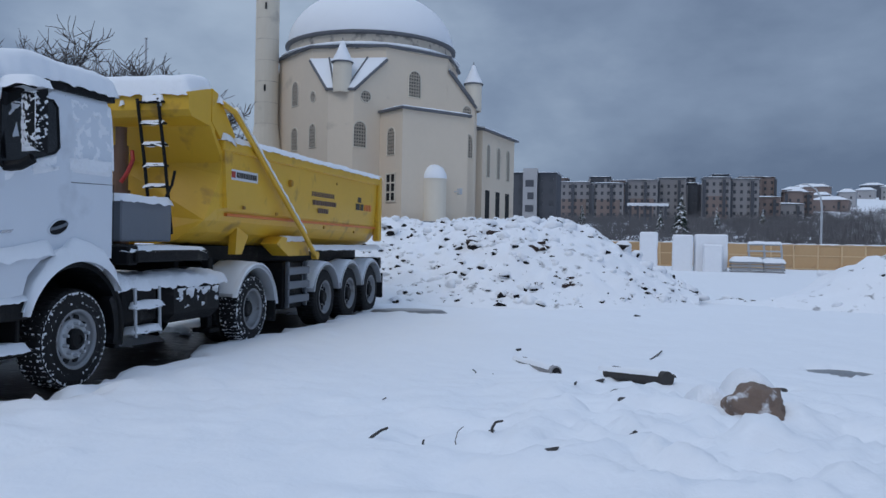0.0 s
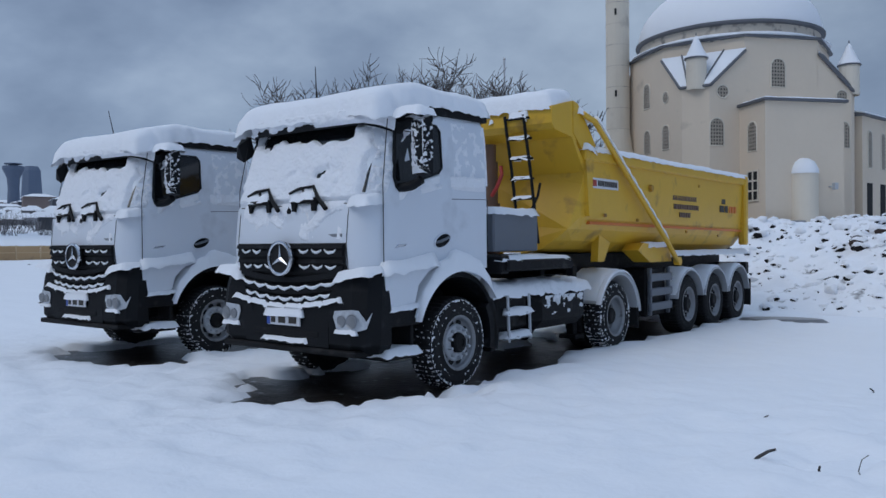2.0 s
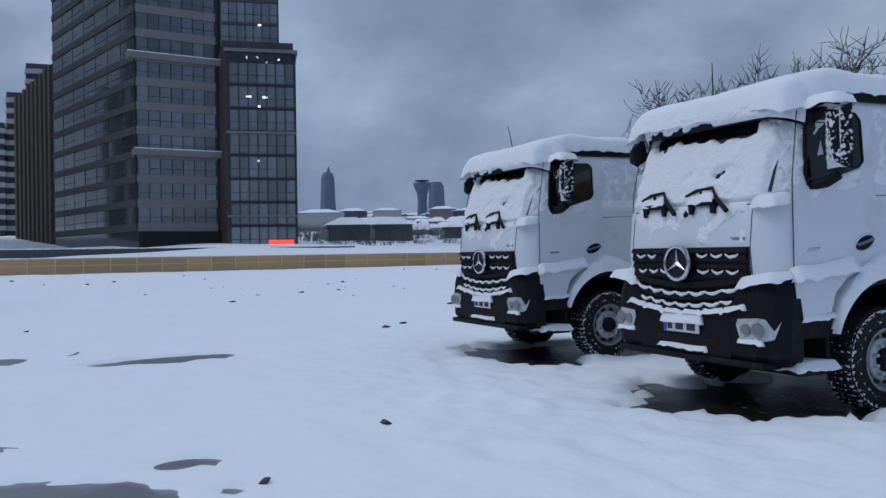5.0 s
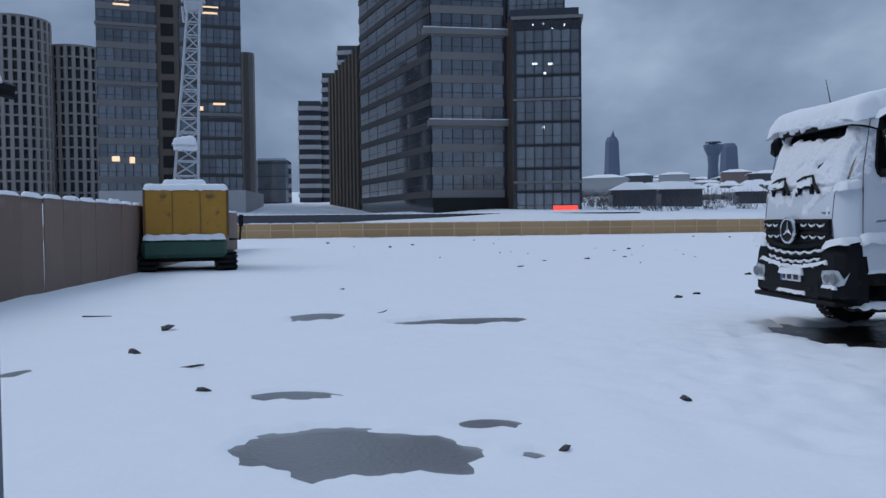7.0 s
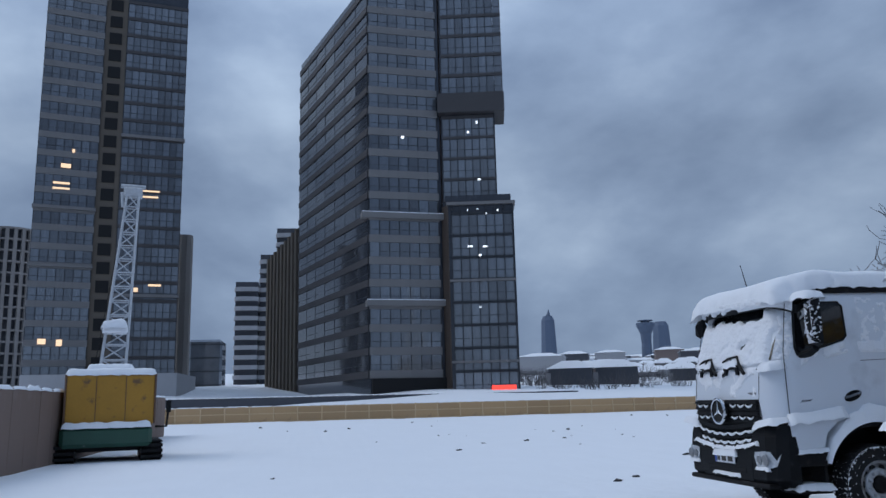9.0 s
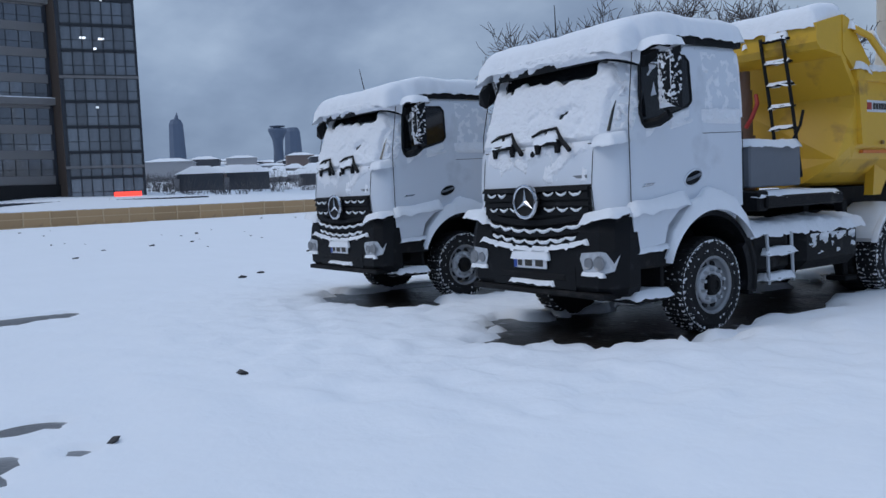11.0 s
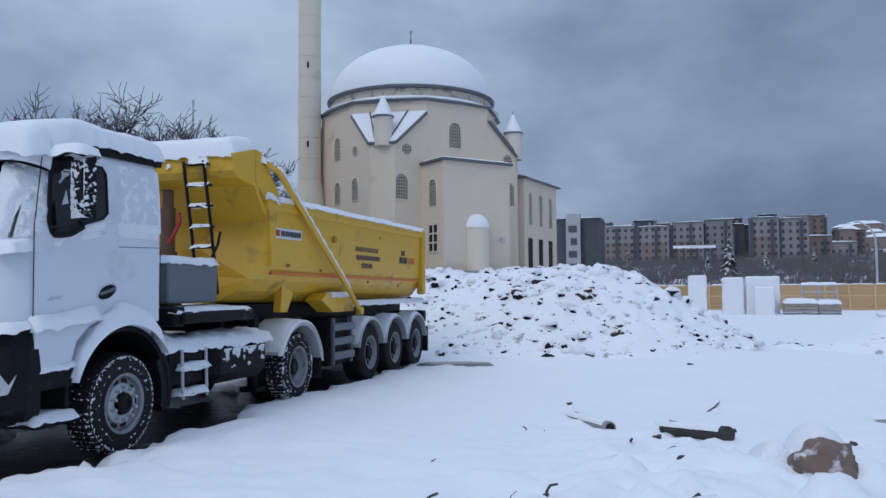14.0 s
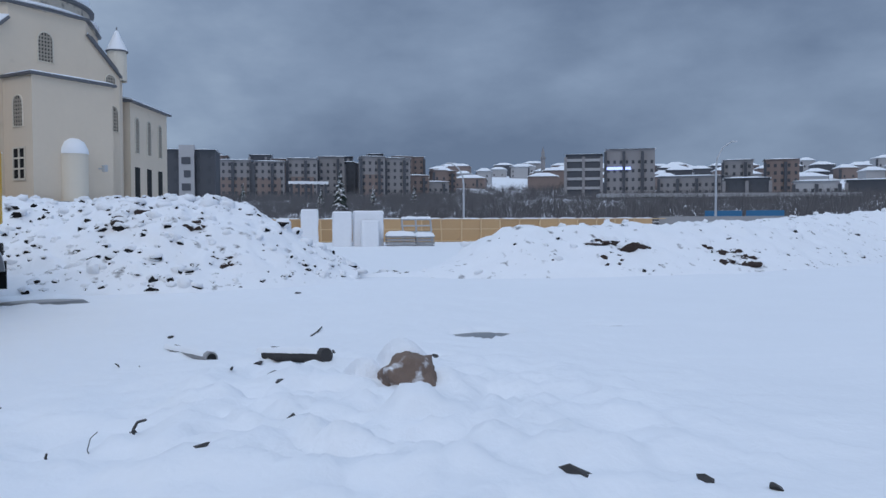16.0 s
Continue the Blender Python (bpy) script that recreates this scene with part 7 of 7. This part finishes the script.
# concrete frames under construction: floor slabs and columns
def shell_tower(p, r, floors, floor_h, base, label, cols=18):
    top = thing("concrete_shell_tower", pose(*p, 0), label, "unfinished tower", "unfinished towers")
    bm = B()
    spin(bm, [(r * 0.84, base - 8), (r * 0.84, base + floors * floor_h)], 24)
    part("dark_core", bm, FLATS_DARK, top)
    for k in range(floors + 1):
        bm = B()
        z = base + k * floor_h
        spin(bm, [(r * 0.7, z), (r, z), (r, z + 0.55), (r * 0.7, z + 0.55)], 28)
        part("floor_slab", bm, SHELL, top)
    for k in range(cols):
        a = 2 * math.pi * k / cols
        bm = B()
        box(bm, r * 0.93, r * 1.01, -0.5, 0.5, base - 8, base + floors * floor_h, 0, Matrix.Rotation(a, 4, "Z"))
        part("column", bm, SHELL, top)


shell_tower((-240.5, -102.5), 9.2, 17, 3.05, 8.0, "round unfinished concrete tower with open floors", 26)
shell_tower((-252.0, -90.0), 8.6, 14, 3.3, 8.0, "dark unfinished concrete tower with open floors", 24)
shell_tower((-192.0, -30.3), 1.7, 10, 3.5, 6.0, "slim unfinished block with open floors", 10)


# white balcony towers and a small glass one
def balcony_tower(p, w, d, floors, fh, base, turn):
    top = thing("balcony_tower", pose(*p, 0, 0, 0, turn), "white apartment tower with curved balconies", "apartment tower", "white apartment towers")
    bm = B()
    box(bm, -w / 2, w / 2, 0, d, 0, base + floors * fh)
    part("wall", bm, FLATS_DARK, top)
    for k in range(floors):
        bm = B()
        z = base + k * fh
        pts = [(-w / 2 - 0.4, 0.4), (-w / 2, -0.9), (-w / 4, -1.5), (w / 4, -1.5), (w / 2, -0.9), (w / 2 + 0.4, 0.4), (w / 2 + 0.4, d), (-w / 2 - 0.4, d)]
        loft(bm, [[Vector((x, y, zz)) for x, y in pts] for zz in (z, z + fh * 0.42)])
        part("balcony", bm, FLATS_PALE, top)


balcony_tower((-262, -21.5), 7.0, 10, 12, 3.1, 4.0, 90)
balcony_tower((-264, -14.0), 7.0, 10, 15, 3.1, 4.0, 88)
balcony_tower((-266, -8.0), 9.0, 10, 18, 3.1, 4.0, 86)
blue_t = thing("glass_block", pose(-220, -28.5, 0, 0, 0, 90), "small blue glass office block", "office block")
bm = B()
box(bm, -4.3, 4.3, 0, 10, 0, 19.5, 0.6)
part("glass_wall", bm, TOWER_GLASS, blue_t)
bm = B()
for k in range(5):
    box(bm, -4.35, 4.35, -0.08, 0.1, 4 + 3.5 * k, 4.25 + 3.5 * k)
part("floor_line", bm, MULLION, blue_t)


# ---------- far town ----------
def flats(x0, x1, dist_y, base, top_z, depth, material, lower=None, label="", windows=True, name="apartment_block", roof=0.7, turn=0.0, group="apartment blocks on the hillside", fh=2.6, bay=2.1):
    """A block seen from the south, from x0 to x1 at y = dist_y."""
    w = x1 - x0
    b = thing(name, pose(x0, dist_y, 0, 0, 0, turn), label, "apartment block", group)
    bm = B()
    box(bm, 0, w, 0, depth, base - 6, top_z)
    part("wall", bm, material, b)
    if lower:
        bm = B()
        box(bm, w * 0.12, w * 0.88, -0.5, 0.3, base - 6, base + (top_z - base) * 0.52)
        part("lower_wall", bm, lower, b)
    bm = B()
    hull(bm, [(-0.4, -0.7, top_z), (w + 0.4, -0.7, top_z), (-0.6, depth + 0.6, top_z), (w + 0.6, depth + 0.6, top_z), (w * 0.3, depth * 0.5, top_z + roof), (w * 0.7, depth * 0.5, top_z + roof)])
    part("roof", bm, SNOW, b)
    if windows:
        n, c = int((top_z - base) / fh), max(2, int(w / bay))
        bmw = B()
        box(bmw, -0.45, 0.45, -0.08, 0.02, 0.8, 2.0)
        first = None
        for k in range(n):
            for i in range(c):
                y = -0.5 if lower and k < n * 0.52 and 0.12 < (i + 0.5) / c < 0.88 else 0.0
                if first is None:
                    ob = first = part("window", bmw, FAR_WINDOW, b)
                else:
                    ob = first.copy()
                    scene.collection.objects.link(ob)
                ob.matrix_basis = Matrix.Translation((w * (i + 0.5) / c, y, base + fh * k))
        for i in range(0, c + 1, 3):
            bm = B()
            box(bm, w * i / c - 0.5, w * i / c + 0.5, -1.1, 0, base, top_z - 1)
            part("balcony_bay", bm, FLATS_DARK if material is not FLATS_DARK else FLATS_GREY, b)
    return b


G = "grey flats with snowy roofs on the hillside"
G2 = "grey and brown flats with snowy roofs on the hillside"
flats(-30, -17, 300, 11, 24.5, 12, FLATS_GREY, FLATS_BROWN, G2)
flats(-16, -5, 298, 11, 24.0, 12, FLATS_GREY, FLATS_BROWN, G2)
flats(-4, 7, 302, 11, 25.5, 12, FLATS_GREY, FLATS_BROWN, G2)
flats(7.5, 17.5, 312, 12, 27.0, 12, FLATS_GREY, None, G)
flats(18, 22, 318, 12, 25.5, 12, FLATS_DARK, None, "dark flats under snow on the hillside")
flats(23, 32, 300, 12, 26.3, 12, FLATS_GREY, FLATS_BROWN, G2)
flats(32.5, 42, 303, 12, 26.0, 12, FLATS_GREY, None, G)
flats(43, 52, 320, 11, 20.5, 12, FLATS_BROWN, None, "low brown flats with a snowy roof")
flats(53, 62, 330, 11, 18.5, 12, FLATS_GREY, None, G)
rnd = random.Random(3)
for k in range(13):
    x = -36 + 8.4 * k + rnd.uniform(-2, 2)
    flats(x, x + rnd.uniform(6, 9), 345 + rnd.uniform(-8, 20), 14, (29.5 if k < 11 else 24) + rnd.uniform(-1.5, 1.5), 12, rnd.choice((FLATS_GREY, FLATS_DARK, FLATS_BROWN)), None, G)
# nearer block behind the mosque, with scaffolding-like white stair tower
near = flats(-31.5, -19.0, 192, 4, 18.5, 12, FLATS_DARK, None, "dark grey unfinished block with pale stair shaft", fh=2.9)
bm = B()
box(bm, 4.6, 8.0, -1.6, 0.4, 0, 19.4)
part("stair_shaft", bm, FLATS_PALE, near)
bm = B()
for k in range(5):
    box(bm, 5.2 + 0.5 * (k % 2), 7.2, -1.75, -1.55, 3 + 3 * k, 4.6 + 3 * k)
part("shaft_window", bm, FLATS_DARK, near)
# big dark block with a lit sign
off = flats(97, 110, 283, 9, 26.3, 14, FLATS_DARK, None, "dark slab office block with pale floor bands", turn=-22, fh=3.4)
bm = B()
for k in range(5):
    box(bm, 0, 13, -0.4, 0, 10 + 3.4 * k, 11 + 3.4 * k)
part("floor_band", bm, FLATS_PALE, off)
off2 = flats(110.5, 128, 278, 9, 28.0, 14, FLATS_GREY, None, "grey office block with rows of windows", turn=-22, fh=3.2)
bm = B()
box(bm, 0, 9, -0.6, -0.3, 20.4, 21.4)
part("lit_sign", bm, BLUE_SIGN, off2)
flats(128, 152, 271, 8, 17.8, 12, FLATS_GREY, None, "long grey low block under snow", turn=-27)
flats(148, 158, 262, 9, 23.2, 12, FLATS_GREY, None, G, turn=-30)
flats(160, 171, 255, 9, 23.0, 12, FLATS_BROWN, None, "brown block with a flat snowy roof", turn=-30)
flats(136, 150, 240, 7, 15.5, 12, FLATS_DARK, None, "dark low block with a snowy roof", turn=-30)
flats(153, 166, 228, 7, 14.0, 12, FLATS_PALE, None, "pale low block with a snowy roof", turn=-33)
flats(167, 205, 222, 7, 14.2, 14, FLATS_DARK, None, "wide dark glass showroom under snow", turn=-36, bay=5.0)
rnd = random.Random(21)
for k in range(120):
    x = rnd.uniform(-40, 330)
    y = rnd.uniform(350, 640) - 0.2 * abs(x)
    b = rise(x, y) + 0.5
    flats(x, x + rnd.uniform(8, 18), y, b, b + rnd.uniform(4, 9), 10, rnd.choice((FLATS_GREY, FLATS_BROWN, FLATS_PALE, FLATS_DARK)), None, "small town house with a snowy roof", windows=k % 3 == 0, name="town_house", roof=2.0, turn=-18, group="small houses on the slope", fh=3, bay=4)
# west side: distant skyline
rnd = random.Random(8)
for k in range(200):
    x = -rnd.uniform(330, 860) if k < 150 else -rnd.uniform(165, 330)
    y = -x * rnd.uniform(0.25, 0.62)
    b = 0.045 * (math.hypot(x, y) - 78) - 1
    w, tall = (rnd.uniform(9, 24), rnd.uniform(4, 11)) if k < 150 else (rnd.uniform(5, 10), rnd.uniform(2.5, 5.0))
    flats(0, w, 0, b, b + tall, 16 if k < 150 else 6, rnd.choice((FLATS_GREY, FLATS_BROWN, FLATS_PALE, FLATS_DARK)), None, "distant low town block under snow", windows=k % 3 == 0 or k >= 150, name="town_house", roof=1.8, group="distant town blocks", fh=3.4, bay=5).matrix_basis = pose(x, y, 0, 0, 0, 68)
for (x, y), w, z1, kind in (((-862, 259), 14, 98, 0), ((-819, 372), 16, 86, 1)):
    t = thing("far_tower", pose(x * 1.3, y * 1.3, 0, 0, 0, 70), "glass tower on the horizon, painted hazy blue", "tower", "far towers")
    bm = B()
    w *= 1.3
    z = 1.3 * (z1 - 1.6) + 1.6
    loft(bm, [[Vector((a * w / 2 * k, b * w / 2 * k, h)) for a, b in ((-1, -0.4), (-0.4, -1), (0.4, -1), (1, -0.4), (1, 0.4), (0.4, 1), (-0.4, 1), (-1, 0.4))] for k, h in ((1.15, 20), (1.2, z * 0.55), (1.0, z * 0.9), (0.7, z * 0.95))])
    if kind == 0:
        hull(bm, [(-w * 0.3, 0, z * 0.9), (w * 0.3, 0, z * 0.9), (0, w * 0.3, z * 0.9), (0, -w * 0.3, z * 0.9), (0.1 * w, 0, z + 4)])
    part("shaft", bm, HAZY, t)
tv = thing("flared_tower", pose(-828 * 0.8, 358 * 0.8, 0), "slim tower that flares out at its top", "tower")
bm = B()
spin(bm, [(5.4, 20), (4.6, 38), (4.2, 48), (4.8, 56), (7.2, 61.5), (8.0, 63.5), (8.0, 65.5), (3.5, 65.6), (3.5, 66.8), (6.6, 67), (6.6, 67.8), (0, 68)], 20)
part("shaft", bm, HAZY, tv)
wh = thing("white_warehouse", pose(-655, 298, 0, 0, 0, 66), "white framed hall with dark glass", "hall")
bm = B()
box(bm, 0, 40, 0, 25, 20, 41)
part("wall", bm, FLATS_DARK, wh)
bm = B()
for x in (0, 13, 27, 40):
    box(bm, x - 1, x + 1, -0.6, 0.2, 20, 41)
box(bm, -1, 41, -0.6, 25, 39.5, 41.5)
box(bm, -1, 41, -0.6, 0.2, 24, 25.5)
part("frame", bm, FLATS_PALE, wh)

# scrub on the slopes, as one mass of twiggy clumps
rnd = random.Random(4)
bm = B()
for k in range(7400):
    east = k < 5200
    if east:
        x, y = rnd.uniform(-25, 190), 85 + 300 * rnd.random() ** 1.3
    else:
        x, y = -rnd.uniform(120, 600), rnd.uniform(20, 300)
        if y < -x * 0.24 or y > -x * 0.6:
            continue
    z = rise(x, y)
    s = rnd.uniform(0.8, 2.6) + 0.005 * max(0, y - 200) if east else rnd.uniform(1.2, 3.0)
    for q in range(16):
        a, b = rnd.uniform(0, 6.28), rnd.uniform(0.1, 0.8)
        px, py = x + rnd.uniform(-0.5, 0.5) * s, y + rnd.uniform(-0.5, 0.5) * s
        rod(bm, (px, py, z), (px + s * math.cos(a) * b, py + s * math.sin(a) * b, z + s * rnd.uniform(0.5, 1.4)), 0.045, 0.02, 3)
tagged(part("scrub", bm, SCRUB), "bare grey scrub on the snowy slopes", "scrub", kind="stuff")


def fir(x, y, h, seed):
    rnd = random.Random(seed)
    z0 = rise(x, y)
    t = thing("fir_tree", pose(x, y, z0), "dark fir tree dusted with snow", "tree", "firs on the slope")
    bm = B()
    rod(bm, (0, 0, 0), (0, 0, h * 0.95), h * 0.025, 0.02, 6)
    part("trunk", bm, BARK, t)
    bm, bs = B(), B()
    for k in range(26):
        u = k / 26
        z, r = h * (0.12 + 0.86 * u), h * 0.24 * (1 - u) + 0.08
        for q in range(7):
            a = rnd.uniform(0, 6.28)
            L = r * rnd.uniform(0.75, 1.15)
            c, s = math.cos(a), math.sin(a)
            pts = [(0, 0, z + 0.12 * h / 10), (c * L * 0.5 - s * L * 0.2, s * L * 0.5 + c * L * 0.2, z - L * 0.1), (c * L, s * L, z - L * 0.35), (c * L * 0.5 + s * L * 0.2, s * L * 0.5 - c * L * 0.2, z - L * 0.1), (c * L * 0.5, s * L * 0.5, z - L * 0.3)]
            hull(bm, pts)
            if rnd.random() < 0.5:
                hull(bs, [(p[0] * 0.9, p[1] * 0.9, p[2] + 0.06 * L) for p in pts[:4]] + [(c * L * 0.5, s * L * 0.5, z + 0.05)])
    part("crown", bm, FIR, t)
    part("crown_snow", bs, SNOW, t)


fir(7.5, 150, 8.5, 1)
fir(4.2, 160, 5.0, 2)
fir(16.0, 175, 5.5, 3)
fir(-14.0, 210, 6.0, 4)
fir(30.0, 210, 5.5, 5)


far_min = thing("far_minaret", pose(131.1, 420, 0), "slim grey minaret beyond the town roofs", "minaret")
bm = B()
spin(bm, [(1.3, 10), (1.2, 35.4), (1.6, 35.9), (1.6, 36.6), (0.9, 36.7), (0.9, 39.2), (0.0, 42.4)], 10)
part("shaft", bm, FLATS_GREY, far_min)


# street lamps, containers and cars on the road
def street_lamp(x, y, z0, h, turn):
    t = thing("street_lamp", pose(x, y, z0, 0, 0, turn), "grey steel street lamp with a curved arm", "street lamp", "street lamps along the road")
    bm = B()
    pipe(bm, [(0, 0, 0), (0, 0, h * 0.72), (0.1, 0, h * 0.84), (0.5, 0, h * 0.94), (1.2, 0, h)], [0.1, 0.08, 0.07, 0.06, 0.05], 8)
    part("lamp_pole", bm, GALV, t)
    bm = B()
    box(bm, 1.1, 1.6, -0.1, 0.1, h - 0.06, h + 0.05, 0.03)
    part("lamp_head", bm, GALV, t)


street_lamp(33.3, 60.0, 0, 8.0, -25)
street_lamp(14.8, 72.0, 0, 7.0, 165)
for x, y in ((33.2, 61.6), (36.0, 60.0)):
    c = thing("blue_container", pose(x, y, 1.6, 0, 0, -33), "blue steel container beside the road", "container", "blue containers")
    bm = B()
    box(bm, 0, 2.9, 0, 1.2, 0, 0.85, 0.02)
    for k in range(12):
        box(bm, 0.1 + 0.235 * k, 0.2 + 0.235 * k, -0.03, 0.0, 0.06, 0.8)
    part("container_wall", bm, BLUE_SHEET, c)
bm = B()
prism(bm, [(0, 0), (9, 0), (9, 1.5), (0, 1.5)], 0, 90, pose(24, 64, 0, 0, 0, -30))
tagged(part("road", bm, ASPHALT), "raised grey road with snowy edge", "road", kind="structure")
bm = B()
box(bm, 0, 90, -0.3, 8.8, 1.505, 1.56, 0, pose(24.2, 64.2, 0, 0, 0, -30))
tagged(part("road_snow", bm, SNOW), "packed snow on the road", "snow", kind="structure")
for x, y in ((52, 48.5), (55.5, 46.5)):
    car = thing("car", pose(x, y, 1.56, 0, 0, -30), "distant car with its red rear lamps lit", "car", "cars on the road")
    bm = B()
    prism(bm, [(-0.8, 0.3), (0.8, 0.3), (0.8, 0.8), (0.6, 1.35), (-0.6, 1.35), (-0.8, 0.8)], 0, 3.8)
    part("body", bm, FLATS_DARK, car)
    bm = B()
    box(bm, 0.2, 0.9, -0.86, -0.8, 0.65, 0.85)
    part("rear_lamp", bm, RED_LAMP, car)
    for wx in (0.7, 3.0):
        bm = B()
        rod(bm, (wx, -0.8, 0.3), (wx, -0.6, 0.3), 0.3, seg=12)
        part("wheel", bm, RUBBER, car)
bm = B()
box(bm, -111, -110, -40, 36, 0, 2.9)
low = tagged(part("street_wall", bm, FLATS_DARK), "long dark wall along the street below the towers", "wall", kind="structure")
bm = B()
for k in range(76):
    snow_cap(bm, -111.2, -109.8, -40 + k, -39 + k, lambda x, y: 2.88, 0.1 + 0.06 * fbm(k * 0.6, 1.0), 0.35, 0.3, seed=k)
part("wall_snow", bm, SNOW, low, smooth=True)
# wall and viaduct across the slope
bm = B()
box(bm, 14, 48, 96, 97, 0, 1.9)
tagged(part("retaining_wall", bm, CONCRETE), "long grey retaining wall below the flats", "wall", kind="structure")
via = thing("viaduct", pose(72, 185, 0, 0, 0, -14), "grey road viaduct on slim piers", "viaduct")
bm = B()
box(bm, 0, 62, 0, 6, 7.5, 8.4)
part("deck", bm, CONCRETE, via)
for k in range(5):
    bm = B()
    box(bm, 6 + 12 * k, 7.2 + 12 * k, 2, 4, 2, 7.5)
    part("pier", bm, CONCRETE, via)
for k in range(2):
    kio = thing("slope_shelter", pose(-2.5 + 6 * k, 250 + k, 0), "small dark shelter with a snowy roof", "shelter", "shelters on the slope")
    bm = B()
    for x in (0, 2.2, 4.4):
        box(bm, x, x + 0.7, 0, 2, 7, 13.5)
    part("pier", bm, FLATS_DARK, kio)
    bm = B()
    box(bm, -0.6, 5.6, -0.5, 3, 13.5, 14.3)
    part("roof", bm, SNOW, kio)
